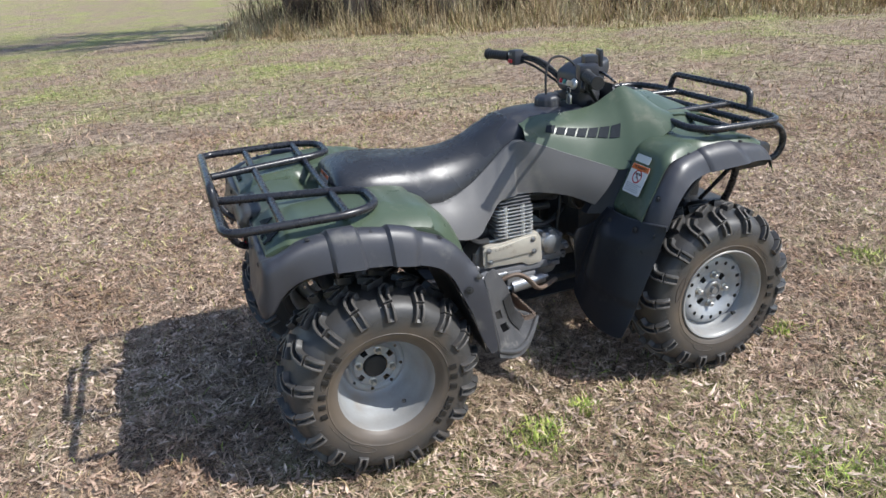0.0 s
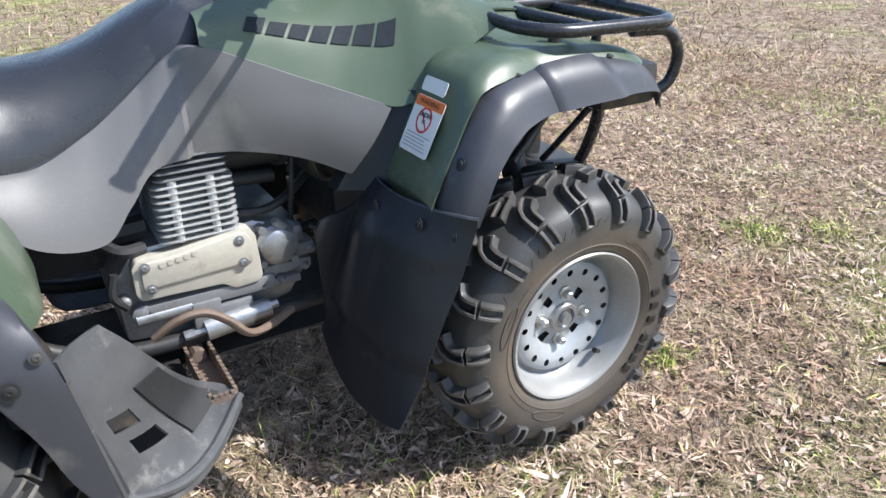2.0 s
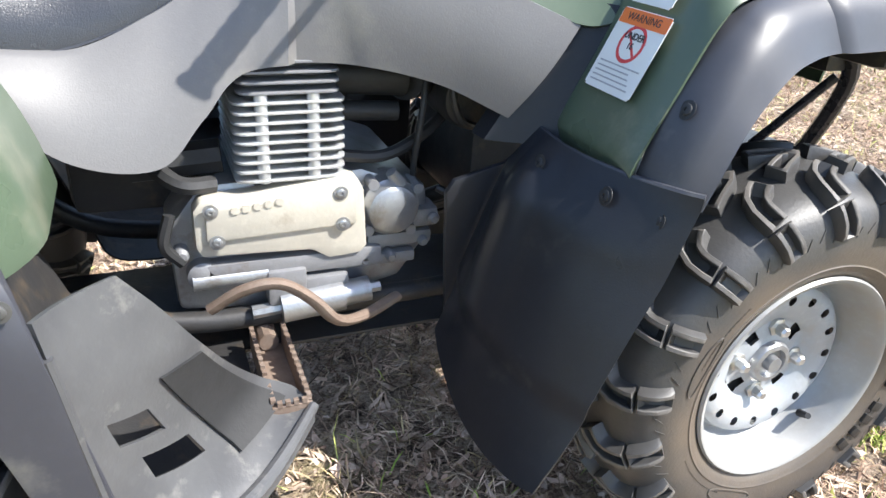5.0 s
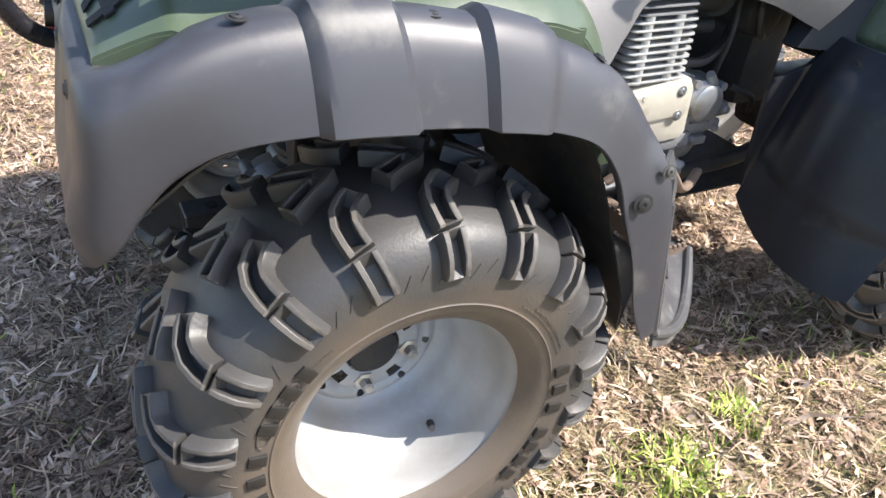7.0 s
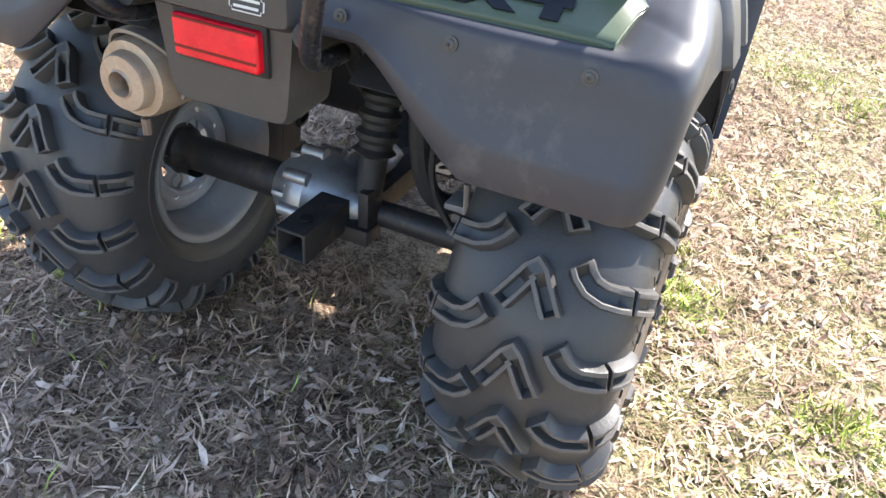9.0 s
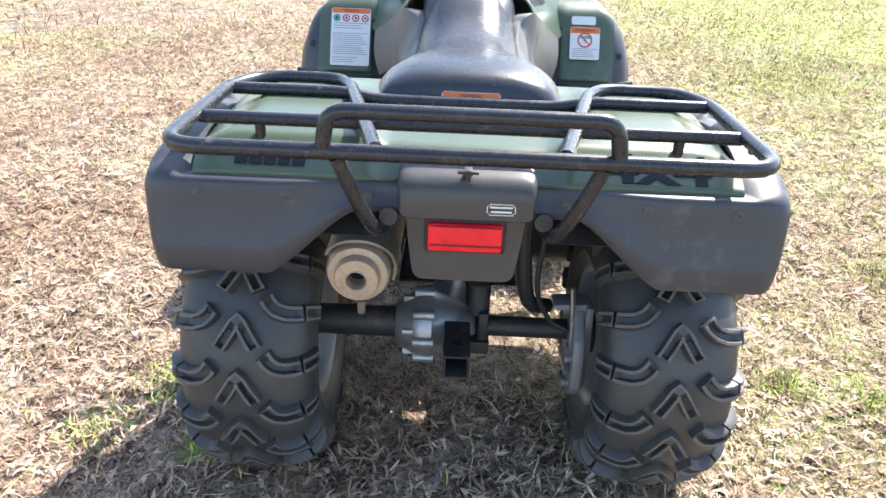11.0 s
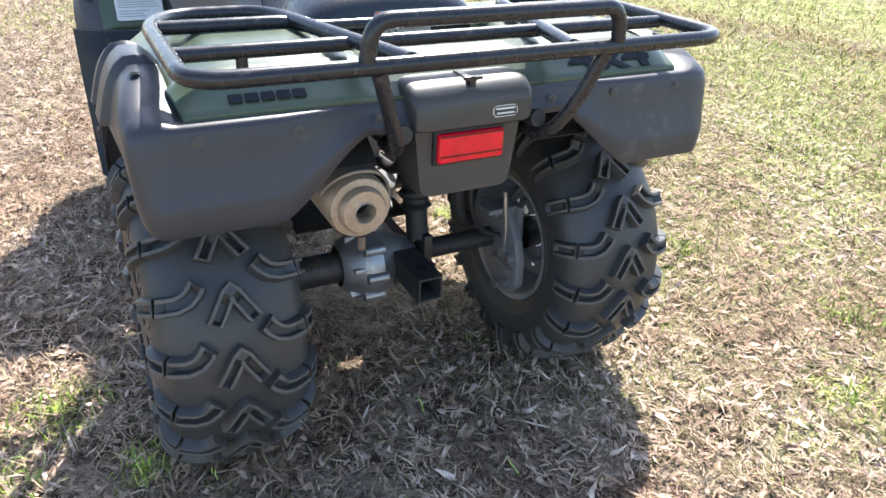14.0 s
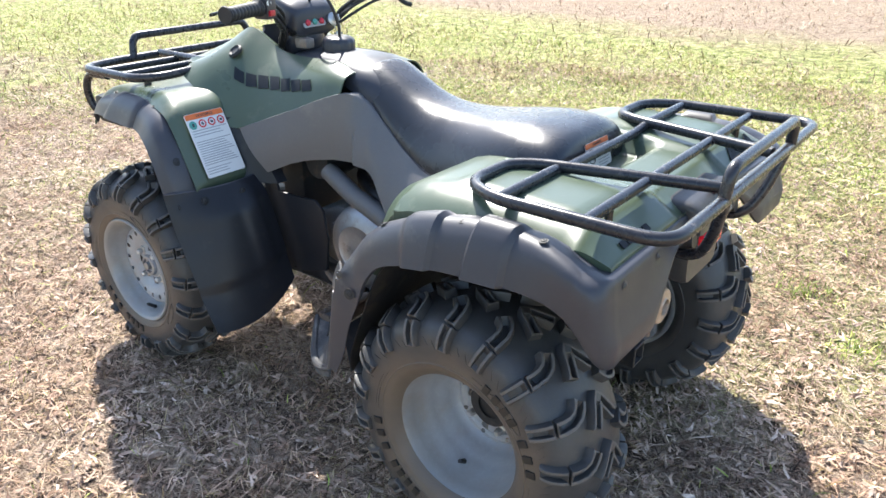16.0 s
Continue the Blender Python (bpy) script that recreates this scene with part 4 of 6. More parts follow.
# front mudguards behind the front wheels
for side in (-1, 1):
    rows = []
    for f in np.linspace(0, 1, 30):
        inner = Vector((0.905 - 0.025 * min(1, f * 6) - 0.110 * f, 0.275, 0.622 - 0.290 * f))
        zo = 0.620 - 0.366 * f
        outer = Vector((float(np.interp(zo, [0.24, 0.30, 0.37, 0.45, 0.52, 0.605, 0.635], [0.790, 0.826, 0.862, 0.896, 0.929, 0.958, 0.962])), 0.533, zo))
        row = []
        for g in np.linspace(0, 1, 26):
            p = inner.lerp(outer, g)
            p.x -= (0.032 + 0.020 * min(1.0, f / 0.22) - 0.035 * f) * math.sin(math.pi * g) ** 0.8 + 0.016 * step(g, 0.10, 0.42, 0.12) * (1 - f) * min(1.0, f / 0.1)
            p.z -= 0.034 * f ** 3 * math.sin(math.pi * g) ** 0.8
            p.x += 0.006 * min(1.0, max(0.0, (f - 0.70) / 0.03))
            row.append((p.x, side * p.y, p.z))
        rows.append(row)
    guard = part("front_mudguard", sheet(rows, 0.004), GUARD, atv, "tall black plastic mudguard behind the front wheel", 45)
    bm = bmesh.new()
    tube(bm, rows[0], 0.0042, 7)
    part("rolled_edge", bm, FLARE, guard)
    for y, z, x in ((0.352, 0.602, 0.868), (0.455, 0.598, 0.896), (0.505, 0.586, 0.932)):
        bolt(guard, (x - 0.004, side * y, z), (-1, 0, 0.3), 0.007, HOSE)
    if side < 0:
        bm = prism([(0.790, 0.345), (0.783, 0.46), (0.780, 0.537), (0.791, 0.554), (0.865, 0.573), (0.915, 0.612), (0.90, 0.36), (0.82, 0.325)], -0.268, -0.258, "Y", 0.003)
    else:
        bm = prism([(0.672, 0.370), (0.660, 0.47), (0.670, 0.552), (0.700, 0.578), (0.78, 0.573), (0.852, 0.572), (0.868, 0.63), (0.915, 0.640), (0.90, 0.36), (0.82, 0.325)], 0.230, 0.240, "Y", 0.003)
    part("splash_panel", bm, GUARD, atv, "flat black inner splash panel")

# inner wheel arches; their inward reach and unseen floor are added to block sun
for side in (-1, 1):
    rows = [[(x, side * y, z) for y in np.linspace(0.15, float(np.interp(x, [0.32, 0.40, 0.52], [0.50, 0.43, 0.335])), 9)] for x, z in curve_through([(-0.26, 0.64), (-0.18, 0.685), (0.0, 0.70), (0.14, 0.68), (0.22, 0.61), (0.285, 0.46), (0.322, 0.36), (0.345, 0.298), (0.40, 0.282), (0.52, 0.286)], 34)]
    part("wheel_arch_liner", sheet(rows, 0.003), STEEL, atv, "dark wheel arch liner with an added sun-blocking floor")

# footwells with serrated pegs
for side in (-1, 1):
    rows = []
    rim = curve_through([(0.386, 0.455, 0.572), (0.418, 0.442, 0.526), (0.450, 0.422, 0.470), (0.484, 0.372, 0.400), (0.522, 0.322, 0.338), (0.560, 0.325, 0.318), (0.578, 0.368, 0.316)], 30)
    for k, b in enumerate(rim):
        f = k / 29
        a = Vector((0.326 + 0.036 * f, 0.524 + 0.006 * f, 0.575 - 0.250 * f))
        b = Vector(b)
        row = []
        for g in np.linspace(0, 1, 30):
            p = a.lerp(b, g)
            p.z -= 0.035 * math.sin(math.pi * g) * f ** 1.5
            p.y += 0.03 * math.sin(math.pi * g) * f ** 2
            p.x -= 0.008 * math.sin(math.pi * g) * (1 - f)
            row.append((p.x, side * p.y, p.z))
        rows.append(row)
    rows.append([(x, y + side * 0.004, z - 0.022) for x, y, z in rows[-1]])
    well = part("footwell", sheet(rows, 0.005, lambda i, j: (13 <= i <= 15 and 5 <= j <= 12) or (18 <= i <= 20 and 7 <= j <= 14)), WELL, atv, "scuffed grey plastic footwell with cut-outs", 45)
    lift = Vector((0.003, side * 0.003, 0.004))
    pad = [[Vector(rows[i][j]) + lift for j in range(18, 28)] for i in range(11, 25)]
    part("rubber_pad", sheet(pad, 0.003), HOSE, well, "black rubber heel pad", 45)
    bm = bmesh.new()
    tube(bm, [rows[-2][j] for j in range(30)], [0.0065 + 0.004 * math.sin(math.pi * j / 29) for j in range(30)], 10)
    tube(bm, [rows[i][0] for i in range(4, 30)], 0.005, 8)
    part("rim", bm, WELL, well)
    bolt(well, (0.307, side * 0.5300, 0.592), (0, side, 0.1), 0.006, BOLT)
    bm = bmesh.new()
    px, pz = 0.552, 0.304
    for dx in (-0.022, 0.022):
        block(bm, (px + dx, side * 0.275, pz), (0.005, 0.18, 0.034), 0.001)
        for i in range(12):
            block(bm, (px + dx, side * (0.191 + i * 0.015), pz + 0.019), (0.006, 0.008, 0.008), 0)
    block(bm, (px, side * 0.364, pz), (0.049, 0.006, 0.034), 0.001)
    for i in range(4):
        block(bm, (px - 0.015 + i * 0.010, side * 0.364, pz + 0.019), (0.006, 0.006, 0.008), 0)
    block(bm, (px, side * 0.275, pz - 0.016), (0.045, 0.18, 0.005), 0)
    tube(bm, [(px, side * 0.10, pz), (px, side * 0.20, pz)], 0.014, 10)
    part("foot_peg", bm, RUST, atv, "rusty serrated steel foot peg")


# -- racks --
def bars(name, pieces, label, r=0.0125):
    """A welded rack: the first bar carries the others as parts."""
    first = None
    for pts, rad, closed in pieces:
        bm = bmesh.new()
        tube(bm, pts, rad, 12, closed)
        ob = part("rack_tube" if first else name, bm, RACK, first or atv, "" if first else label)
        first = first or ob
    return first


RZ, T = 0.831, 0.0125
outer = [(-0.362, -0.140, RZ), (0.0, -0.225, RZ - 0.004), (0.056, -0.26, RZ - 0.006), (0.056, -0.40, RZ - 0.006), (-0.03, -0.448, RZ - 0.004), (-0.378, -0.450, RZ)]
outer += [(x, -y, z) for x, y, z in outer[::-1]]
pieces = [(fillet(outer, 0.06, 6), T, False),
          ([(-0.218, -0.444, RZ - 0.006), (-0.218, 0.444, RZ - 0.006)], 0.0115, False),
          (fillet([(-0.04, -0.440, RZ - 0.006), (-0.04, -0.225, RZ - 0.006), (-0.035, -0.170, 0.812), (-0.035, 0.170, 0.812), (-0.04, 0.225, RZ - 0.006), (-0.04, 0.440, RZ - 0.006)], 0.05, 6), 0.0115, False),
          (fillet([(-0.378, -0.214, RZ + 0.006), (-0.381, -0.205, RZ + 0.062), (-0.381, 0.205, RZ + 0.062), (-0.378, 0.214, RZ + 0.006)], 0.05, 7), 0.0120, False)]
for s in (-1, 1):
    pieces.append((fillet([(-0.376, s * 0.195, RZ - 0.008), (-0.355, s * 0.165, 0.735), (-0.325, s * 0.140, 0.675), (-0.24, s * 0.13, 0.665)], 0.04, 5), 0.0115, False))
    pieces.append(([(-0.218, s * 0.345, RZ - 0.01), (-0.218, s * 0.345, 0.785)], 0.009, False))
    pieces.append(([(-0.04, s * 0.32, RZ - 0.01), (-0.04, s * 0.32, 0.80)], 0.009, False))
bars("rear_rack", pieces, "black enamelled tubular steel rear cargo rack, chipped")
FZ = 0.874
outer = [(1.50, -0.150, FZ + 0.004), (1.20, -0.165, FZ + 0.012), (1.16, -0.205, FZ + 0.010), (1.155, -0.37, FZ + 0.006), (1.21, -0.418, FZ + 0.002), (1.490, -0.418, FZ - 0.004), (1.525, -0.30, FZ - 0.004)]
outer += [(x, -y, z) for x, y, z in outer[::-1]]
pieces = [(fillet(outer, 0.05, 6), T, False),
          ([(1.40, -0.412, FZ - 0.004), (1.40, 0.412, FZ - 0.004)], 0.0115, False),
          ([(1.28, -0.412, FZ), (1.28, 0.412, FZ)], 0.0115, False),
          (fillet([(1.525, -0.232, FZ), (1.535, -0.220, FZ + 0.062), (1.535, 0.220, FZ + 0.062), (1.525, 0.232, FZ)], 0.05, 7), 0.0120, False)]
for s in (-1, 1):
    pieces.append((fillet([(1.40, s * 0.395, FZ - 0.018), (1.50, s * 0.400, FZ - 0.022), (1.535, s * 0.402, 0.80), (1.520, s * 0.395, 0.735), (1.470, s * 0.375, 0.715)], 0.04, 6), 0.0120, False))
    pieces.append(([(1.235, s * 0.365, FZ), (1.235, s * 0.365, 0.838)], 0.011, False))
    pieces.append(([(1.40, s * 0.30, FZ - 0.008), (1.40, s * 0.30, 0.815)], 0.010, False))
bars("front_rack", pieces, "black enamelled tubular steel front cargo rack")

# -- tail box, lamp --
rows = []
for x, k, z0, z1 in ((-0.20, 0.97, 0.576, 0.762), (-0.278, 1.0, 0.572, 0.762), (-0.292, 0.97, 0.578, 0.756)):
    ring = []
    for t in np.linspace(0, math.tau, 45)[:-1]:
        c, s = math.cos(t), math.sin(t)
        cy, sz = math.copysign(abs(c) ** 0.17, c), math.copysign(abs(s) ** 0.17, s)
        z = (z0 + z1) / 2 + (z1 - z0) / 2 * sz
        ring.append((x, k * cy * (0.088 + 0.022 * (z - 0.585) / 0.185), z))
    rows.append(ring)
box = part("tool_box", loft(rows), TAIL, atv, "black plastic tool box at the tail", 45)
rows = []
for x, k, z0, z1 in ((-0.205, 1.04, 0.694, 0.774), (-0.284, 1.04, 0.694, 0.771), (-0.303, 1.02, 0.696, 0.760), (-0.313, 0.98, 0.702, 0.742)):
    ring = []
    for t in np.linspace(0, math.tau, 45)[:-1]:
        c, s = math.cos(t), math.sin(t)
        cy, sz = math.copysign(abs(c) ** 0.18, c), math.copysign(abs(s) ** 0.26, s)
        ring.append((x, k * 0.108 * cy, (z0 + z1) / 2 + (z1 - z0) / 2 * sz))
    rows.append(ring)
lid = part("lid", loft(rows), TAIL, box, "black lid of the tool box", 45)
notice = plate("notice_label", 0.046, 0.019, PAPER, lid, basis((-0.3138, -0.055, 0.722), (0, -1, 0), (0.15, 0, 1)), 0.0012, "small black notice with a pale border", 0.004)
plate("notice_field", 0.043, 0.016, INK, notice, Matrix.Translation((0, 0, 0.0006)), 0.0010, "", 0.003)
for y, w in ((0.0040, 0.036), (-0.0035, 0.033)):
    plate("text_line", w, 0.0030, PAPER, notice, Matrix.Translation((0, y, 0.0012)), 0.0008, "", 0)
bm = bmesh.new()
block(bm, (-0.268, 0.0, 0.772), (0.06, 0.014, 0.005), 0.002)
block(bm, (-0.296, 0.0, 0.776), (0.007, 0.034, 0.006), 0.002)
block(bm, (-0.296, 0.0, 0.770), (0.006, 0.010, 0.020), 0.002)
part("latch", bm, STEEL, box, "dark metal latch with a cross bar")
bm = bmesh.new()
block(bm, (-0.292, 0, 0.664), (0.012, 0.134, 0.062), 0.005)
lamp = part("tail_lamp", bm, HOSE, box, "black rubber lamp surround")
bm = bmesh.new()
block(bm, (-0.298, 0, 0.665), (0.022, 0.122, 0.050), 0.006, seg=3)
lens = part("lens", bm, LENS, lamp, "bright red tail lamp lens")
for z, h in ((0.6525, 0.0035), (0.6865, 0.003)):
    bm = bmesh.new()
    block(bm, (-0.3085, 0, z), (0.0025, 0.117, h), 0.0006)
    part("lens_band", bm, LENSDARK, lamp)
for s in (-1, 1):
    bm = bmesh.new()
    tube(bm, fillet([(-0.31, s * 0.125, 0.700), (-0.28, s * 0.125, 0.695), (0.05, s * 0.12, 0.70), (0.35, s * 0.11, 0.66), (0.60, s * 0.11, 0.74), (0.95, s * 0.10, 0.80)], 0.08, 5), 0.015, 12)
    part("frame_tube", bm, STEEL, atv, "black steel frame tube")
    bm = bmesh.new()
    tube(bm, fillet([(0.05, s * 0.12, 0.69), (0.30, s * 0.14, 0.36), (0.45, s * 0.16, 0.325), (0.90, s * 0.16, 0.335), (1.15, s * 0.14, 0.42), (1.40, s * 0.13, 0.62)], 0.08, 5), 0.016, 12)
    part("frame_tube", bm, STEEL, atv, "black steel frame tube")

# -- exhaust --
MX, MY, MZ = -0.050, 0.182, 0.566
bm = bmesh.new()
turned(bm, [(0.0005, 0.32), (0.05, 0.315), (0.055, 0.29), (0.056, -0.180), (0.0555, -0.207), (0.052, -0.217), (0.041, -0.219)], 40, "X", (MX, MY, MZ))
muffler = part("muffler", bm, HOT, atv, "heat-stained steel muffler")
bm = bmesh.new()
turned(bm, [(0.041, -0.217), (0.040, -0.231), (0.037, -0.236), (0.020, -0.238), (0.0175, -0.241), (0.0165, -0.237), (0.0165, -0.18)], 40, "X", (MX, MY, MZ))
part("muffler_end", bm, HOT, muffler, "rust-tinted cream end cap with an outlet")
# a black disc closes the pipe, painted as its dark inside
bm = bmesh.new()
turned(bm, [(0.0163, -0.205), (0.0005, -0.205)], 24, "X", (MX, MY, MZ))
part("outlet", bm, DARK, muffler, "black disc for the dark inside of the outlet")
bm = bmesh.new()
tube(bm, [(MX - 0.208, MY - 0.004, MZ - 0.058), (MX - 0.208, MY - 0.004, MZ - 0.082)], 0.007, 8)
part("drain_bolt", bm, RUST, muffler)
rows = []
for x in np.linspace(-0.252, 0.10, 14):
    rows.append([(x + 0.012 * math.cos(t * 2), MY + 0.066 * math.cos(t), MZ + 0.066 * math.sin(t)) for t in np.linspace(math.pi * 0.12, math.pi + 0.35, 26)])
part("heat_shield", sheet(rows, 0.005), SHIELD, muffler, "dull brown sheet-metal heat shield")
bm = bmesh.new()
tube(bm, fillet([(0.30, MY, MZ), (0.42, 0.17, 0.58), (0.60, 0.13, 0.60), (0.72, 0.03, 0.60), (0.72, -0.04, 0.62)], 0.08, 6), 0.019, 12)
part("exhaust_pipe", bm, STEEL, atv, "dark exhaust pipe")

# -- rear axle, final drive, hitch --
bm = bmesh.new()
turned(bm, [(0.0005, 0.375), (0.044, 0.375), (0.044, 0.362), (0.036, 0.352), (0.034, 0.34), (0.034, 0.13), (0.044, 0.12), (0.052, 0.10)], 28, "Y", (0, 0, AXLE_Z))
turned(bm, [(0.040, 0.0), (0.030, -0.03), (0.023, -0.05), (0.023, -0.26), (0.05, -0.27), (0.05, -0.30), (0.0005, -0.31)], 28, "Y", (0, 0, AXLE_Z))
part("rear_axle", bm, STEEL, atv, "black rear axle tube")
bm = bmesh.new()
turned(bm, [(0.044, 0.135), (0.056, 0.122), (0.066, 0.10), (0.076, 0.088), (0.079, 0.072), (0.079, 0.055), (0.070, 0.045), (0.062, 0.02), (0.048, -0.01), (0.034, -0.04)], 36, "Y", (0, 0, AXLE_Z))
tube(bm, [(0.03, 0.03, AXLE_Z), (0.12, 0.02, AXLE_Z + 0.01), (0.17, 0.02, AXLE_Z + 0.01)], [0.055, 0.045, 0.036], 20)
diff = part("final_drive", bm, ALLOY, atv, "grey cast alloy final drive housing", 40)
for i in range(8):
    a = math.tau * i / 8
    bm = bmesh.new()
    cyl(bm, (0.077 * math.cos(a), 0.050, AXLE_Z + 0.077 * math.sin(a)), (0.077 * math.cos(a), 0.094, AXLE_Z + 0.077 * math.sin(a)), 0.0125, 0.0115, 14)
    part("bolt_boss", bm, ALLOY, diff)
for i in range(5):
    a = math.tau * (i + 0.3) / 5
    bm = bmesh.new()
    block(bm, (0.056 * math.cos(a), 0.106, AXLE_Z + 0.056 * math.sin(a)), (0.030, 0.026, 0.010), 0.004, (0, -math.degrees(a), 0))
    part("cooling_rib", bm, ALLOY, diff)
for i in range(6):
    a = math.tau * (i + 0.5) / 6
    bolt(diff, (0.064 * math.cos(a), 0.092, AXLE_Z + 0.064 * math.sin(a)), (0, 1, 0), 0.006)
bm = bmesh.new()
turned(bm, [(0.034, 0.37), (0.052, 0.377), (0.052, 0.386), (0.030, 0.388)], 24, "Y", (0, 0, AXLE_Z))
part("hub_flange", bm, STEEL, atv, "dark hub flange")

hy, hz = 0.0, 0.312
bm = bmesh.new()
rings = [[bm.verts.new((x, hy + sy * k, hz + sz * k)) for sy, sz in ((-1, -1), (1, -1), (1, 1), (-1, 1))] for x, k in ((-0.05, 0.0270), (-0.178, 0.0270), (-0.180, 0.0255), (-0.180, 0.0225), (-0.178, 0.0215), (-0.06, 0.0215))]
for a, b in zip(rings, rings[1:]):
    for i in range(4):
        bm.faces.new((a[i], a[(i + 1) % 4], b[(i + 1) % 4], b[i]))
bm.faces.new(rings[-1])
hitch = part("hitch_receiver", bm, STEEL, atv, "black square steel hitch receiver")
# no hole is cut: a black disc on the tube paints its shade
bm = bmesh.new()
turned(bm, [(0.011, 0), (0.011, 0.0015), (0.0003, 0.0015)], 20, "Z", (-0.135, hy, hz + 0.0272))
part("pin_hole_disc", bm, DARK, hitch)
bm = bmesh.new()
block(bm, (-0.045, hy - 0.02, hz - 0.03), (0.04, 0.10, 0.03), 0.004)
block(bm, (-0.03, -0.055, hz), (0.05, 0.02, 0.10), 0.004)
block(bm, (0.10, -0.02, 0.300), (0.22, 0.06, 0.05), 0.01)
part("swingarm", bm, STEEL, atv, "black steel swingarm bracket")
# shock absorber with a rubber gaiter
bm = bmesh.new()
a, b = Vector((-0.02, -0.045, 0.345)), Vector((0.05, -0.05, 0.66))
n = 40
tube(bm, [a.lerp(b, i / n) for i in range(n + 1)], [0.030 + (0.006 if i % 4 < 2 else -0.002) if 8 < i < 34 else 0.024 for i in range(n + 1)], 18)
part("shock_absorber", bm, HOSE, atv, "black rear shock absorber with ribbed gaiter")
# brake shield and linkage inside the rear wheel
bm = prism([(0.060, 0.372), (-0.025, 0.402), (-0.062, 0.385), (-0.105, 0.335), (-0.122, 0.285), (-0.124, 0.225), (-0.095, 0.192), (-0.035, 0.185), (0.015, 0.225), (0.050, 0.30)], -0.243, -0.266, "Y", 0.006)
shield = part("brake_guard", bm, GUARDPLATE, atv, "pale grey scuffed rear brake shield", 40)
bm = prism([(-0.200, 0.396), (-0.276, 0.400), (-0.279, 0.372), (-0.262, 0.366), (-0.250, 0.384), (-0.200, 0.386)], -0.060, -0.010, "X", 0.002)
part("flange", bm, GUARDPLATE, shield)
bm = prism([(-0.268, 0.40), (-0.282, 0.40), (-0.286, 0.30), (-0.284, 0.21), (-0.274, 0.172), (-0.266, 0.178)], -0.075, -0.040, "X", 0.003)
part("flange", bm, GUARDPLATE, shield)
for x, z in ((-0.092, 0.222), (-0.060, 0.205), (-0.098, 0.29), (-0.03, 0.37)):
    bm = bmesh.new()
    cyl(bm, (x, -0.228, z), (x, -0.245, z), 0.011, 0.009, 12)
    part("boss", bm, ALLOY, shield)
bm = bmesh.new()
tube(bm, [(-0.035, -0.236, 0.262), (-0.075, -0.234, 0.272), (-0.108, -0.236, 0.258)], [0.012, 0.010, 0.008], 10)
part("brake_arm", bm, ZINC, shield, "short zinc brake arm")
bm = bmesh.new()
tube(bm, [(-0.062, -0.235, 0.44), (-0.066, -0.242, 0.36), (-0.064, -0.248, 0.26)], 0.0055, 8)
block(bm, (-0.064, -0.247, 0.285), (0.02, 0.026, 0.03), 0.004)
part("brake_linkage", bm, ZINC, atv, "zinc brake linkage")
bm = bmesh.new()
tube(bm, curve_through([(0.0, -0.17, 0.66), (-0.03, -0.17, 0.55), (-0.035, -0.165, 0.42), (-0.03, -0.20, 0.34), (-0.045, -0.25, 0.32)], 30), 0.006, 8)
tube(bm, curve_through([(0.02, -0.14, 0.66), (-0.02, -0.13, 0.52), (-0.01, -0.15, 0.38), (0.03, -0.2, 0.34)], 30), 0.017, 10)
part("brake_cable", bm, HOSE, atv, "black brake hose and cable")
bm = bmesh.new()
block(bm, (0.08, 0.0, 0.70), (0.42, 0.34, 0.09), 0.02)
block(bm, (0.13, -0.05, 0.60), (0.16, 0.14, 0.12), 0.02)
part("battery_tray", bm, STEEL, atv, "black undertray below the seat")

# -- engine --
bm = prism([(0.44, 0.345), (0.435, 0.47), (0.48, 0.53), (0.70, 0.535), (0.80, 0.50), (0.805, 0.42), (0.76, 0.355), (0.62, 0.325)], -0.150, 0.150, "Y", 0.012)
engine = part("engine", bm, ALLOY, atv, "grey cast alloy engine case", 40)


def fin_outline(w, d, r=0.016):
    pts = []
    for cx, cy, a0 in ((w - r, d - r, 0), (-w + r, d - r, 90), (-w + r, -d + r, 180), (w - r, -d + r, 270)):
        for k in range(4):
            t = radians(a0 + 30 * k)
            pts.append((cx + r * math.cos(t), cy + r * math.sin(t)))
    return pts


CX, CY = 0.598, -0.088
# dark steel here paints the black shade seen between the fins
bm = prism([(CX + u * 0.86, CY + v * 0.82) for u, v in fin_outline(0.068, 0.075)], 0.52, 0.70, "Z", 0.002)
part("cylinder", bm, STEEL, engine, "cylinder darkened for the shade between the fins")
for i in range(13):
    z = 0.537 + i * 0.0128
    k = 1.0 if i < 9 else 0.90
    bm = prism([(CX + u * k, CY + v) for u, v in fin_outline(0.073, 0.092)], z, z + 0.0034, "Z", 0.0009)
    part("cooling_fin", bm, FINS if i < 9 else GUARDPLATE, engine)
for dx in (-0.036, 0.030):
    bm = bmesh.new()
    cyl(bm, (CX + dx, CY - 0.083, 0.535), (CX + dx, CY - 0.083, 0.655), 0.0085, seg=12)
    part("fin_rib", bm, FINS, engine, "pale rib across the fins")
bm = prism([(CX + u, CY + v) for u, v in fin_outline(0.07, 0.075)], 0.698, 0.735, "Z", 0.008)
part("cylinder_head", bm, ALLOY, engine)
# cream side cover with four screws
outline = [(0.476, 0.438), (0.468, 0.452), (0.468, 0.505), (0.478, 0.520), (0.545, 0.523), (0.665, 0.540), (0.684, 0.535), (0.695, 0.515), (0.700, 0.43), (0.690, 0.418), (0.645, 0.416), (0.620, 0.432), (0.50, 0.438)]
bm = prism(outline, -0.150, -0.180, "Y", 0.005)
cover = part("side_cover", bm, COVER, engine, "cream painted engine side cover with four screws", 40)
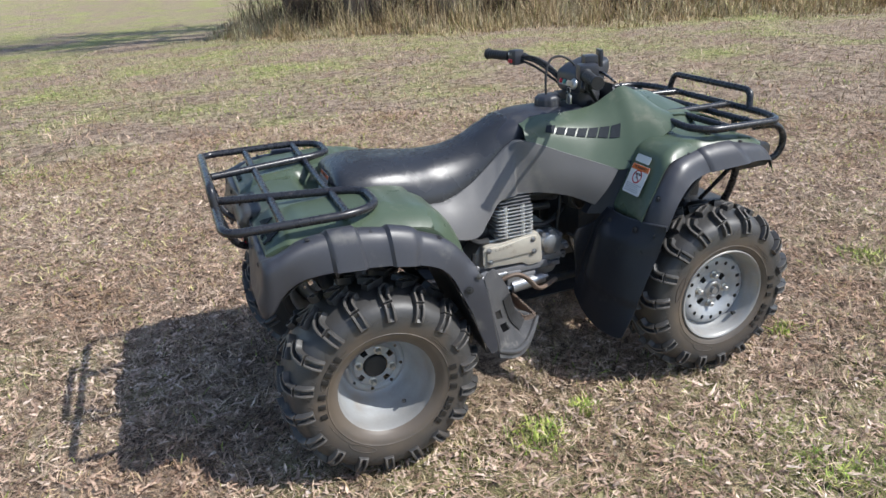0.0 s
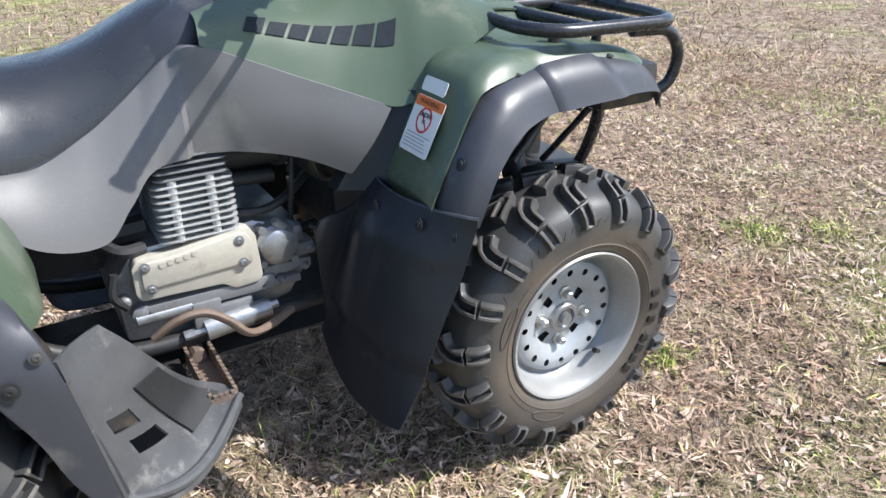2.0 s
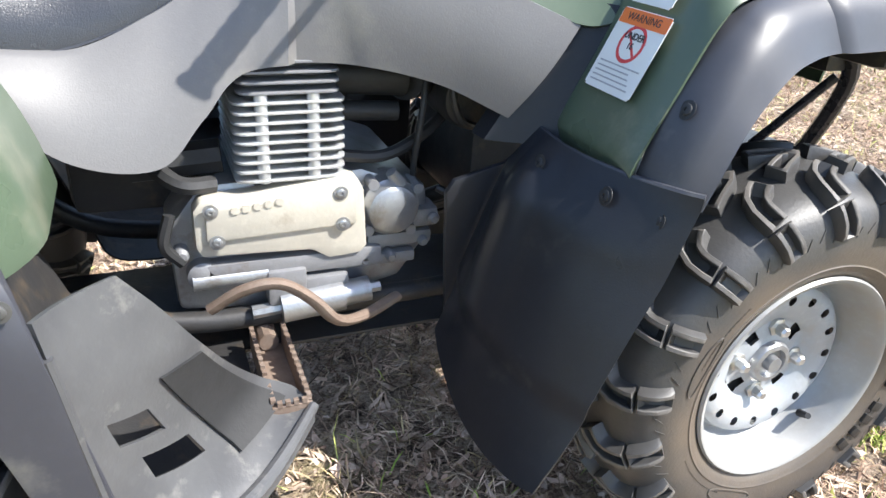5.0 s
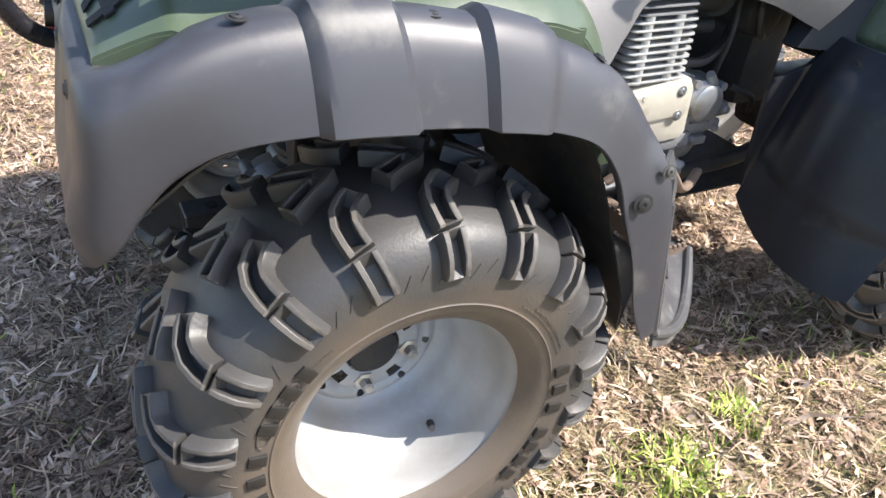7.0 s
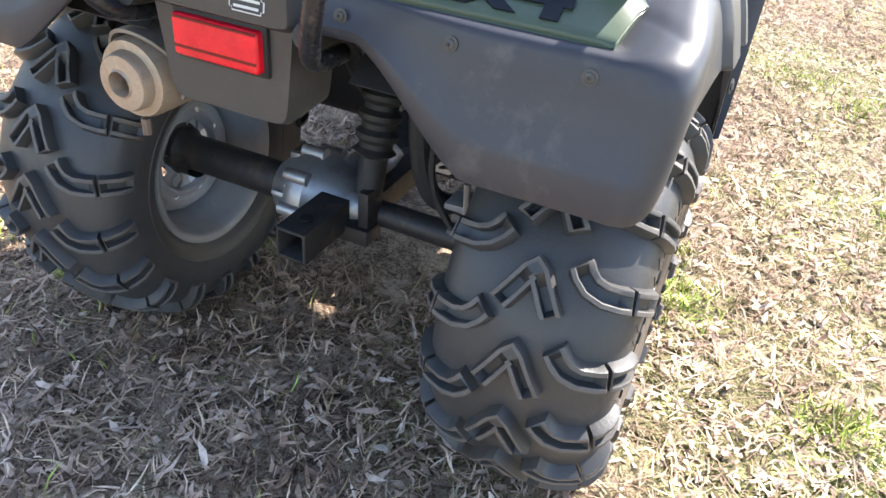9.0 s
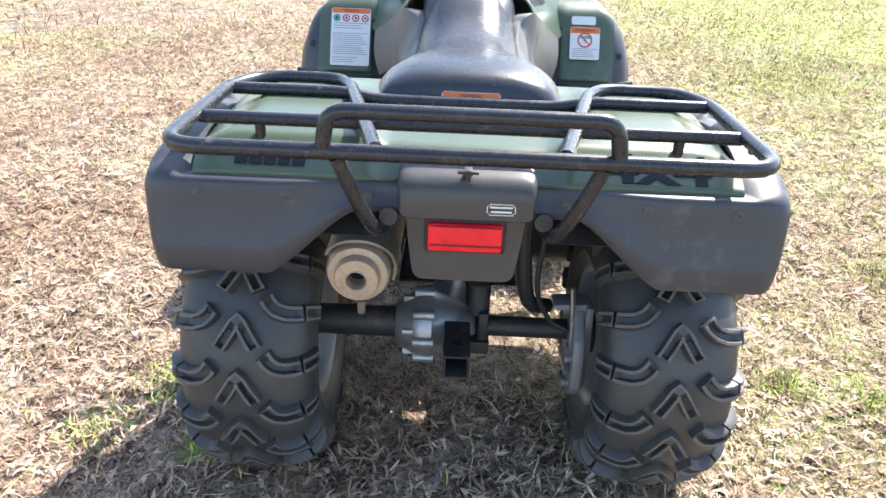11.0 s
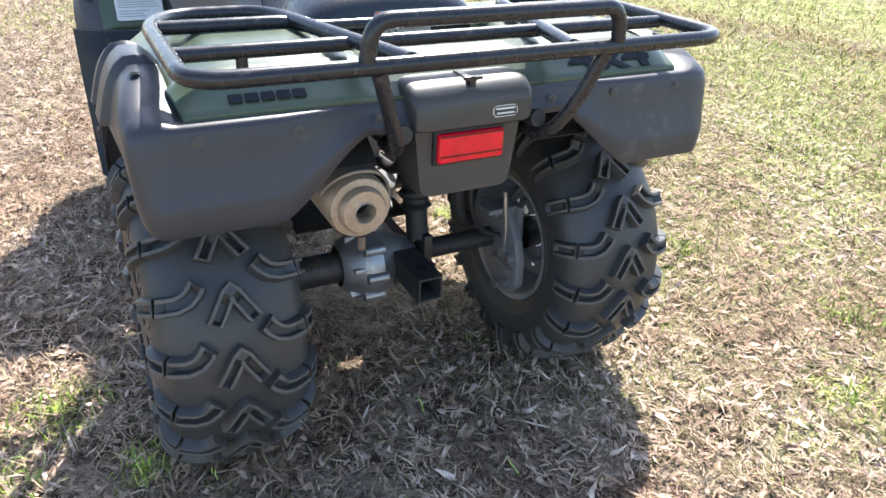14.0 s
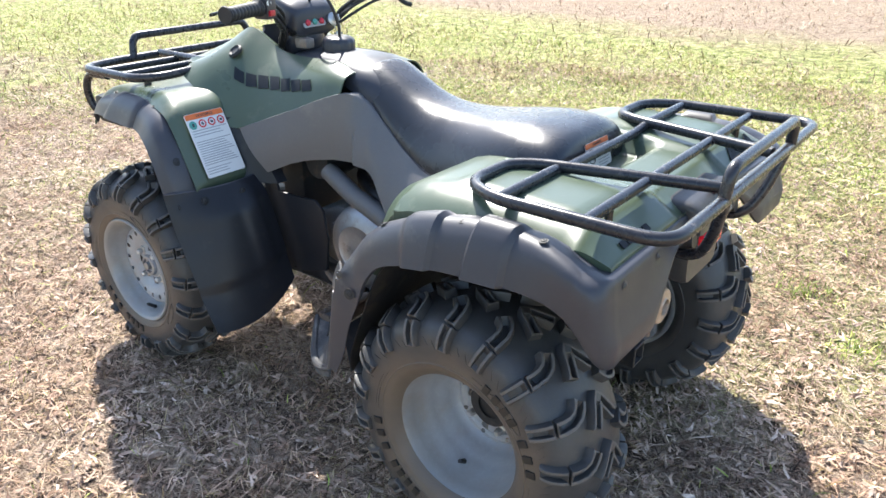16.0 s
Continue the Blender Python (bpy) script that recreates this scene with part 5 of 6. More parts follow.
bm = prism([(0.482, 0.462), (0.482, 0.505), (0.492, 0.513), (0.545, 0.515), (0.660, 0.531), (0.676, 0.527), (0.684, 0.51), (0.684, 0.468)], -0.178, -0.186, "Y", 0.004)
part("cover_face", bm, COVER, cover)
for x, z in ((0.489, 0.506), (0.660, 0.516), (0.663, 0.470), (0.495, 0.462)):
    bolt(cover, (x, -0.1865, z), (0, -1, 0), 0.0065, ALLOY, "screw")
for i in range(5):
    plate("maker_mark", 0.011, 0.010, COVER, cover, basis((0.520 + 0.0145 * i, -0.187, 0.505 + 0.0018 * i), (1, 0, 0.1), (0, 0, 1)), 0.0018, "" if i else "raised plain bars of a maker's mark", 0.002)
bm = bmesh.new()
turned(bm, [(0.0005, -0.186), (0.030, -0.186), (0.036, -0.182), (0.038, -0.172), (0.043, -0.168), (0.045, -0.155), (0.047, -0.13)], 36, "Y", (0.738, 0, 0.480))
part("pump_cover", bm, ALLOY, engine, "round alloy cover", 40)
for a in (0.6, 2.2, 3.9, 5.4):
    bm = bmesh.new()
    cyl(bm, (0.738 + 0.047 * math.cos(a), -0.175, 0.480 + 0.047 * math.sin(a)), (0.738 + 0.047 * math.cos(a), -0.13, 0.480 + 0.047 * math.sin(a)), 0.008, seg=12)
    part("screw_boss", bm, GUARDPLATE, engine)
bm = bmesh.new()
tube(bm, [(0.75, -0.168, 0.515), (0.735, -0.172, 0.535)], [0.011, 0.008], 12)
part("pipe_stub", bm, ALLOY, engine)
for at, size, bev in (((0.755, -0.145, 0.425), (0.10, 0.04, 0.022), 0.006), ((0.785, -0.14, 0.455), (0.06, 0.05, 0.03), 0.008), ((0.60, -0.16, 0.408), (0.25, 0.03, 0.03), 0.008),
                      ((0.585, -0.168, 0.378), (0.055, 0.03, 0.055), 0.006), ((0.64, -0.165, 0.372), (0.07, 0.03, 0.03), 0.008), ((0.72, -0.15, 0.395), (0.12, 0.03, 0.018), 0.005)):
    bm = bmesh.new()
    block(bm, at, size, bev)
    part("case_boss", bm, GUARDPLATE, engine, "cast rib on the engine case")
for x, z, r in ((0.475, 0.405, 0.021), (0.70, 0.40, 0.008), (0.74, 0.40, 0.008), (0.79, 0.42, 0.008), (0.69, 0.445, 0.008), (0.805, 0.455, 0.009), (0.45, 0.44, 0.010)):
    bm = bmesh.new()
    turned(bm, [(r, -0.13), (r, -0.170), (r * 0.6, -0.175), (0.0004, -0.175)], 18, "Y", (x, 0, z))
    part("case_bolt", bm, GUARDPLATE, engine)
bm = bmesh.new()
cyl(bm, (0.46, -0.165, 0.398), (0.56, -0.165, 0.398), 0.014, seg=14)
part("case_pipe", bm, ALLOY, engine)
bm = bmesh.new()
cyl(bm, (0.575, -0.175, 0.345), (0.665, -0.175, 0.352), 0.024, seg=22)
cyl(bm, (0.665, -0.175, 0.352), (0.705, -0.175, 0.356), 0.019, seg=18)
cyl(bm, (0.705, -0.175, 0.356), (0.722, -0.175, 0.357), 0.008, seg=6)
cyl(bm, (0.535, -0.175, 0.342), (0.575, -0.175, 0.345), 0.010, seg=8)
part("starter_motor", bm, ALLOY, engine, "small bare alloy cylinder")
bm = bmesh.new()
pedal = curve_through([(0.475, -0.245, 0.398), (0.515, -0.255, 0.425), (0.56, -0.262, 0.432), (0.60, -0.265, 0.405), (0.635, -0.262, 0.365), (0.68, -0.24, 0.352), (0.74, -0.20, 0.35)], 34)
tube(bm, pedal, 0.0105, 10, flat=0.75)
part("brake_pedal", bm, RUST, atv, "rusty brown bent brake pedal")
# intake, hoses and dark bulk inside the frame
bm = bmesh.new()
cyl(bm, (0.665, -0.095, 0.655), (0.775, -0.10, 0.650), 0.027, seg=20)
cyl(bm, (0.775, -0.10, 0.650), (0.82, -0.06, 0.645), 0.034, seg=20)
cyl(bm, (0.67, -0.115, 0.610), (0.76, -0.115, 0.605), 0.014, seg=14)
part("intake_pipe", bm, HOSE, engine, "black rubber intake pipe")
bm = bmesh.new()
turned(bm, [(0.0005, -0.150), (0.03, -0.150), (0.042, -0.145), (0.046, -0.135), (0.046, -0.06)], 28, "Y", (0.865, 0, 0.625))
turned(bm, [(0.0005, -0.130), (0.02, -0.130), (0.028, -0.12), (0.028, -0.06)], 24, "Y", (0.915, 0, 0.60))
tube(bm, curve_through([(0.835, -0.15, 0.68), (0.825, -0.165, 0.64), (0.84, -0.165, 0.60), (0.87, -0.15, 0.585)], 20), 0.006, 8)
part("carburettor", bm, STEEL, engine, "dark carburettor and hoses")
for pts, r in (([(0.66, -0.14, 0.555), (0.73, -0.15, 0.552), (0.80, -0.12, 0.57), (0.86, -0.08, 0.60)], 0.009), ([(0.50, -0.15, 0.53), (0.46, -0.16, 0.535), (0.43, -0.13, 0.55), (0.40, -0.05, 0.56)], 0.012),
               ([(0.80, -0.13, 0.68), (0.785, -0.15, 0.60), (0.78, -0.14, 0.52), (0.80, -0.12, 0.47)], 0.005), ([(0.515, -0.11, 0.555), (0.46, -0.105, 0.55), (0.40, -0.10, 0.545)], 0.024),
               ([(0.44, -0.17, 0.50), (0.43, -0.175, 0.46), (0.45, -0.17, 0.43)], 0.008), ([(0.81, -0.16, 0.50), (0.85, -0.18, 0.48), (0.88, -0.16, 0.44)], 0.006)):
    bm = bmesh.new()
    tube(bm, curve_through(pts, 20), r, 8)
    part("hose", bm, HOSE, engine, "black rubber hose")
for name, at, size, bev, label in (("radiator_duct", (0.93, 0.0, 0.60), (0.10, 0.24, 0.34), 0.02, "dark plastic duct ahead of the engine"), ("fuel_tank", (0.80, 0.03, 0.80), (0.28, 0.14, 0.16), 0.03, "dark fuel tank under the shrouds"),
                                   ("gearbox", (0.40, 0.02, 0.56), (0.16, 0.16, 0.20), 0.02, "dark gear housing behind the cylinder"), ("air_box", (0.66, 0.04, 0.765), (0.42, 0.13, 0.10), 0.02, "dark air box under the tank")):
    bm = bmesh.new()
    block(bm, at, size, bev)
    part(name, bm, STEEL, atv, label)
bm = bmesh.new()
block(bm, (1.27, 0.0, 0.60), (0.34, 0.22, 0.20), 0.03)
part("front_bulkhead", bm, STEEL, atv, "black front bulkhead")
bm = bmesh.new()
block(bm, (1.25, 0.0, 0.36), (0.26, 0.16, 0.14), 0.03)
part("front_gearcase", bm, STEEL, atv, "dark front gear case")
for s in (-1, 1):
    for a, b, r, name in (((1.12, 0.12, 0.30), (1.245, 0.36, 0.27), 0.016, "suspension_arm"), ((1.38, 0.12, 0.32), (1.245, 0.36, 0.27), 0.016, "suspension_arm"), ((1.245, 0.06, 0.32), (1.245, 0.40, 0.30), 0.029, "drive_shaft"),
                          ((1.26, 0.17, 0.72), (1.25, 0.33, 0.32), 0.028, "front_shock"), ((1.36, 0.24, 0.70), (1.20, 0.30, 0.60), 0.010, "fender_stay")):
        bm = bmesh.new()
        tube(bm, [(x, s * y, z) for x, y, z in (a, b)], r, 14)
        part(name, bm, STEEL, atv)
    bm = bmesh.new()
    block(bm, (1.245, s * 0.365, 0.30), (0.10, 0.05, 0.16), 0.01)
    part("knuckle", bm, STEEL, atv)
    bm = bmesh.new()
    block(bm, (1.39, s * 0.335, 0.755), (0.15, 0.17, 0.085), 0.02)
    part("headlamp_back", bm, STEEL, atv, "black back of a headlamp")
bm = bmesh.new()
block(bm, (1.44, 0.0, 0.690), (0.05, 0.50, 0.04), 0.01)
part("front_crossbar", bm, STEEL, atv, "black front crossmember")
bm = bmesh.new()
block(bm, (1.42, 0.0, 0.515), (0.20, 0.36, 0.012), 0.004, (0, 8, 0))
part("bumper_plate", bm, STEEL, atv, "flat black bumper plate")
for s in (-1, 1):
    for pts, r in (([(1.45, s * 0.255, 0.715), (1.482, s * 0.240, 0.65), (1.505, s * 0.185, 0.54), (1.49, s * 0.16, 0.48)], 0.014), ([(1.46, s * 0.235, 0.66), (1.385, s * 0.17, 0.53)], 0.008)):
        bm = bmesh.new()
        tube(bm, curve_through(pts, 12), r, 10)
        part("bumper_tube", bm, RACK, atv)
# left side of the engine: the pale starter housing and a pipe
bm = bmesh.new()
turned(bm, [(0.126, 0.12), (0.124, 0.178), (0.117, 0.198), (0.100, 0.211), (0.072, 0.219), (0.068, 0.216), (0.030, 0.217), (0.0005, 0.218)], 48, "Y", (0.565, 0, 0.455))
for i in range(6):
    a = math.tau * i / 6 + 0.3
    cyl(bm, (0.565 + 0.122 * math.cos(a), 0.15, 0.455 + 0.122 * math.sin(a)), (0.565 + 0.122 * math.cos(a), 0.197, 0.455 + 0.122 * math.sin(a)), 0.011, seg=12)
part("starter_housing", bm, ALLOY, engine, "pale grey alloy starter housing", 40)
bm = bmesh.new()
tube(bm, [(0.71, 0.17, 0.645), (0.60, 0.185, 0.60), (0.47, 0.19, 0.56)], [0.026, 0.026, 0.028], 16)
part("exhaust_guard", bm, GREY, engine, "grey pipe guard")
bm = bmesh.new()
turned(bm, [(0.0005, 0.17), (0.045, 0.168), (0.05, 0.15), (0.05, 0.05)], 28, "Y", (0.76, 0, 0.655))
tube(bm, curve_through([(0.88, 0.16, 0.68), (0.82, 0.185, 0.66), (0.78, 0.18, 0.70), (0.70, 0.175, 0.69)], 20), 0.007, 8)
cyl(bm, (0.86, 0.15, 0.64), (0.90, 0.19, 0.645), 0.010, seg=10)
part("choke_assembly", bm, STEEL, engine, "dark carburettor side with cables")
bm = bmesh.new()
tube(bm, curve_through([(0.70, 0.21, 0.345), (0.64, 0.24, 0.35), (0.58, 0.25, 0.335), (0.52, 0.25, 0.34)], 20), 0.009, 8)
cyl(bm, (0.52, 0.235, 0.34), (0.52, 0.305, 0.34), 0.011, seg=12)
part("shift_lever", bm, RUST, atv, "rusty gear shift lever")

bm = bmesh.new()
turned(bm, [(0.022, 0), (0.022, 0.006), (0.017, 0.010), (0.012, 0.006), (0.0004, 0.006)], 24, "Z")
knob = part("choke_knob", bm, HOSE, atv, "round black knob set in the shroud")
knob.matrix_local = basis((1.040, 0.190, 0.936), (-1, 0, 0.1), (0, -0.75, 0.66))

# -- steering --
bm = bmesh.new()
bar = [(0.800, 0.285, 1.082), (0.845, 0.235, 1.082), (0.895, 0.165, 1.065), (0.945, 0.085, 0.985), (0.955, 0.0, 0.975), (0.945, -0.085, 0.985), (0.895, -0.165, 1.065), (0.845, -0.235, 1.082), (0.800, -0.285, 1.082)]
tube(bm, fillet(bar, 0.05, 5), 0.011, 12)
handle = part("handlebar", bm, RACK, atv, "black steel handlebar")
for s in (-1, 1):
    bm = bmesh.new()
    a, b = Vector((0.812, s * 0.275, 1.082)), Vector((0.775, s * 0.405, 1.080))
    n = 30
    tube(bm, [a.lerp(b, i / n) for i in range(n + 1)], [0.0165 + (0.0016 if i % 3 else -0.0004) + (0.004 if i in (0, 1, n - 1, n) else 0) for i in range(n + 1)], 16)
    part("grip", bm, HOSE, handle, "ribbed black rubber grip")
bm = bmesh.new()
block(bm, (0.822, 0.247, 1.080), (0.045, 0.042, 0.056), 0.008, (0, 0, 15))
switch = part("switch_housing", bm, BLACK, handle, "black switch housing")
bm = bmesh.new()
block(bm, (0.797, 0.246, 1.068), (0.008, 0.020, 0.014), 0.002, (0, 0, 15))
part("stop_switch", bm, REDKNOB, switch, "red stop switch")
plate("switch_print", 0.018, 0.012, PAPER, switch, basis((0.798, 0.252, 1.093), (0.25, -1, 0), (0, 0, 1)), 0.001)
bm = bmesh.new()
block(bm, (0.835, -0.245, 1.088), (0.065, 0.055, 0.050), 0.010, (0, 0, -15))
block(bm, (0.862, -0.215, 1.118), (0.045, 0.050, 0.034), 0.006, (0, 0, -15))
block(bm, (0.905, -0.205, 1.120), (0.012, 0.045, 0.055), 0.003, (0, 0, -15))
part("throttle_housing", bm, BLACK, handle, "black throttle and brake reservoir")
bm = bmesh.new()
tube(bm, curve_through([(0.815, -0.255, 1.062), (0.80, -0.275, 1.045), (0.79, -0.29, 1.040)], 12), 0.007, 8)
part("thumb_lever", bm, HOSE, handle, "black thumb throttle")
for s in (-1, 1):
    bm = bmesh.new()
    tube(bm, curve_through([(0.855, s * 0.235, 1.085), (0.875, s * 0.27, 1.082), (0.862, s * 0.33, 1.078), (0.838, s * 0.40, 1.076)], 24), [0.0085 - 0.003 * i / 23 for i in range(24)], 8, flat=0.6)
    part("brake_lever", bm, RACK, handle, "black brake lever")
    bm = bmesh.new()
    for k, off in enumerate((0.0, 0.018, 0.034)):
        tube(bm, curve_through([(0.835, s * 0.235, 1.068 + off * 0.4), (0.87, s * 0.18, 1.045 + off), (0.915, s * 0.11, 1.00 + off), (0.965, s * (0.07 + 0.01 * k), 0.96), (1.02, s * 0.06, 0.90)], 26), 0.0045, 7)
    part("control_cable", bm, HOSE, handle, "black control cables")
bm = bmesh.new()
rows = []
for d, w, h in ((-0.035, 0.070, 0.030), (-0.028, 0.080, 0.040), (0.0, 0.086, 0.045), (0.06, 0.082, 0.042), (0.10, 0.06, 0.03)):
    ring = []
    for t in np.linspace(0, math.tau, 37)[:-1]:
        c, s = math.cos(t), math.sin(t)
        ring.append((0.935 + d, w * math.copysign(abs(c) ** 0.45, c), 1.025 + h * math.copysign(abs(s) ** 0.5, s) + d * 0.35))
    rows.append(ring)
bm.free()
pod = part("instrument_pod", loft(rows), BLACK, atv, "black plastic instrument pod", 45)
for y, mat in ((0.038, REDKNOB), (0.012, TEAL), (-0.014, REDKNOB)):
    bm = bmesh.new()
    turned(bm, [(0.0085, 0), (0.0085, 0.004), (0.005, 0.0065), (0.0004, 0.007)], 16, "Z")
    d = part("indicator_lamp", bm, mat, pod, "small round indicator lamp")
    d.matrix_local = basis((0.8995, y, 1.012), (0, -1, 0), (0.3, 0, 1))
plate("indicator_panel", 0.085, 0.022, GREYINK, pod, basis((0.9, 0.012, 1.010), (0, -1, 0), (0.3, 0, 1)), 0.0015)
bm = bmesh.new()
turned(bm, [(0.020, 0), (0.019, 0.006), (0.012, 0.010), (0.0004, 0.010)], 20, "Z")
block(bm, (0, 0, 0.02), (0.004, 0.018, 0.026), 0.001)
key = part("ignition_key", bm, ZINC, pod, "ignition lock with its key")
key.matrix_local = basis((0.899, -0.056, 1.012), (0, -1, 0), (0.3, 0, 1))
bm = bmesh.new()
tube(bm, [(0.876, -0.056 + 0.012 * math.cos(t), 0.992 + 0.012 * math.sin(t)) for t in np.linspace(0, math.tau, 17)[:-1]], 0.0012, 5, closed=True)
block(bm, (0.876, -0.058, 0.962), (0.004, 0.026, 0.034), 0.006)
part("key_ring", bm, ZINC, pod, "key ring with a grey fob")
bm = bmesh.new()
turned(bm, [(0.055, 0.99), (0.062, 0.965), (0.058, 0.93), (0.045, 0.90), (0.03, 0.86)], 28, "Z", (0.965, 0, 0))
part("steering_shroud", bm, BLACK, atv, "black shroud below the pod")
bm = bmesh.new()
block(bm, (0.905, 0.050, 0.958), (0.05, 0.035, 0.030), 0.008)
part("reserve_knob", bm, SHIELD, pod, "dull grey housing below the pod")
plate("cowl", 0.20, 0.12, BLACK, atv, basis((1.03, 0, 0.94), (0, -1, 0), (0.3, 0, 1)), 0.01, "black inner cowl", 0.02)

# unseen plate, added to keep sun off the ground beneath the body
bm = bmesh.new()
block(bm, (0.66, 0.0, 0.262), (0.82, 0.30, 0.006), 0.002)
part("skid_plate", bm, STEEL, atv, "unseen steel skid plate added to block sun under the engine")

# ---- ground ----
def straw_material(name, tones, rough=0.75, shade=(0.78, 0.66, 0.56)):
    """Blades and litter: a tone for each piece, by its island."""
    m = bpy.data.materials.new(name)
    m.use_nodes = True
    n, link = m.node_tree.nodes, m.node_tree.links.new
    g, r = n.new("ShaderNodeNewGeometry"), n.new("ShaderNodeValToRGB")
    link(g.outputs["Random Per Island"], r.inputs[0])
    while len(r.color_ramp.elements) < len(tones):
        r.color_ramp.elements.new(0.5)
    for k, (e, c) in enumerate(zip(r.color_ramp.elements, tones)):
        e.position, e.color = k / (len(tones) - 1), (*c, 1)
    co, big, tone, mix = n.new("ShaderNodeTexCoord"), n.new("ShaderNodeTexNoise"), n.new("ShaderNodeValToRGB"), n.new("ShaderNodeMix")
    big.inputs["Scale"].default_value, big.inputs["Detail"].default_value, big.inputs["Roughness"].default_value = 1.1, 6, 0.65
    link(co.outputs["Object"], big.inputs["Vector"])
    tone.color_ramp.elements[0].position, tone.color_ramp.elements[0].color = 0.36, (*shade, 1)
    tone.color_ramp.elements[1].position, tone.color_ramp.elements[1].color = 0.62, (1.12, 1.12, 1.12, 1)
    link(big.outputs[0], tone.inputs[0])
    mix.data_type, mix.blend_type = "RGBA", "MULTIPLY"
    mix.inputs[0].default_value = 1.0
    clump, part_tone, mid = n.new("ShaderNodeTexNoise"), n.new("ShaderNodeValToRGB"), n.new("ShaderNodeMix")
    clump.inputs["Scale"].default_value, clump.inputs["Detail"].default_value, clump.inputs["Roughness"].default_value = 17, 4, 0.7
    link(co.outputs["Object"], clump.inputs["Vector"])
    part_tone.color_ramp.elements[0].position, part_tone.color_ramp.elements[0].color = 0.36, (0.46, 0.42, 0.38, 1)
    part_tone.color_ramp.elements[1].position, part_tone.color_ramp.elements[1].color = 0.60, (1.3, 1.3, 1.3, 1)
    link(clump.outputs[0], part_tone.inputs[0])
    mid.data_type, mid.blend_type = "RGBA", "MULTIPLY"
    mid.inputs[0].default_value = 1.0
    link(r.outputs[0], mid.inputs[6]), link(part_tone.outputs[0], mid.inputs[7])
    link(mid.outputs[2], mix.inputs[6]), link(tone.outputs[0], mix.inputs[7])
    link(mix.outputs[2], n["Principled BSDF"].inputs["Base Color"])
    n["Principled BSDF"].inputs["Roughness"].default_value = rough
    n["Principled BSDF"].inputs["Specular IOR Level"].default_value = 0.3
    return m


def soil_material():
    m = bpy.data.materials.new("thatch_and_soil")
    m.use_nodes = True
    n, link = m.node_tree.nodes, m.node_tree.links.new
    bsdf, co = n["Principled BSDF"], n.new("ShaderNodeTexCoord")

    def tex(kind, s, **kw):
        t = n.new(kind)
        t.inputs["Scale"].default_value = s
        for k, v in kw.items():
            t.inputs[k].default_value = v
        link(co.outputs["Object"], t.inputs["Vector"])
        return t

    def ramp(sock, stops):
        r = n.new("ShaderNodeValToRGB")
        while len(r.color_ramp.elements) < len(stops):
            r.color_ramp.elements.new(0.5)
        for e, (p, c) in zip(r.color_ramp.elements, stops):
            e.position, e.color = p, (*c, 1)
        link(sock, r.inputs[0])
        return r.outputs[0]

    def mix(f, a, b):
        x = n.new("ShaderNodeMix")
        x.data_type = "RGBA"
        link(f, x.inputs[0]), link(a, x.inputs[6]), link(b, x.inputs[7])
        return x.outputs[2]

    fine = tex("ShaderNodeTexNoise", 70, Detail=6, Roughness=0.7, Distortion=1.6)
    coarse = tex("ShaderNodeTexNoise", 9, Detail=8, Roughness=0.75, Distortion=0.8)
    both = n.new("ShaderNodeMath")
    both.operation, both.inputs[1].default_value = "MULTIPLY_ADD", 0.7
    half = n.new("ShaderNodeMath")
    half.operation, half.inputs[1].default_value, half.inputs[2].default_value = "MULTIPLY_ADD", 0.7, -0.2
    link(coarse.outputs[0], half.inputs[0])
    link(fine.outputs[0], both.inputs[0]), link(half.outputs[0], both.inputs[2])
    straw = ramp(both.outputs[0], [(0.36, (0.035, 0.025, 0.018)), (0.45, (0.17, 0.12, 0.088)), (0.53, (0.38, 0.285, 0.205)), (0.64, (0.56, 0.45, 0.345))])
    grass = ramp(both.outputs[0], [(0.36, (0.03, 0.04, 0.010)), (0.45, (0.15, 0.18, 0.045)), (0.54, (0.37, 0.39, 0.12)), (0.65, (0.64, 0.60, 0.29))])
    big = tex("ShaderNodeTexNoise", 0.55, Detail=7, Roughness=0.7)
    sep = n.new("ShaderNodeSeparateXYZ")
    link(co.outputs["Object"], sep.inputs[0])
    lean = n.new("ShaderNodeMapRange")
    lean.inputs[1].default_value, lean.inputs[2].default_value, lean.inputs[3].default_value, lean.inputs[4].default_value = -0.3, -2.4, -0.05, 0.22
    link(sep.outputs["Y"], lean.inputs[0])
    west = n.new("ShaderNodeMapRange")
    west.inputs[1].default_value, west.inputs[2].default_value, west.inputs[3].default_value, west.inputs[4].default_value = 2.0, 9.0, 0.0, 0.10
    link(sep.outputs["Y"], west.inputs[0])
    side = n.new("ShaderNodeMath")
    link(lean.outputs[0], side.inputs[0]), link(west.outputs[0], side.inputs[1])
    add = n.new("ShaderNodeMath")
    link(big.outputs[0], add.inputs[0]), link(side.outputs[0], add.inputs[1])
    k = ramp(add.outputs[0], [(0.47, (0, 0, 0)), (0.66, (0.85, 0.85, 0.85))])
    col = mix(k, straw, grass)
    red = tex("ShaderNodeTexNoise", 1.3, Detail=5)
    rk = ramp(red.outputs[0], [(0.56, (0, 0, 0)), (0.72, (0.45, 0.45, 0.45))])
    earth = ramp(both.outputs[0], [(0.36, (0.10, 0.055, 0.038)), (0.64, (0.46, 0.30, 0.21))])
    col = mix(rk, col, earth)
    # a bare dirt stretch across the field on the vehicle's right
    far = n.new("ShaderNodeMath")
    far.operation = "MULTIPLY_ADD"
    far.inputs[1].default_value = 3.0
    link(big.outputs[0], far.inputs[0]), link(sep.outputs["Y"], far.inputs[2])
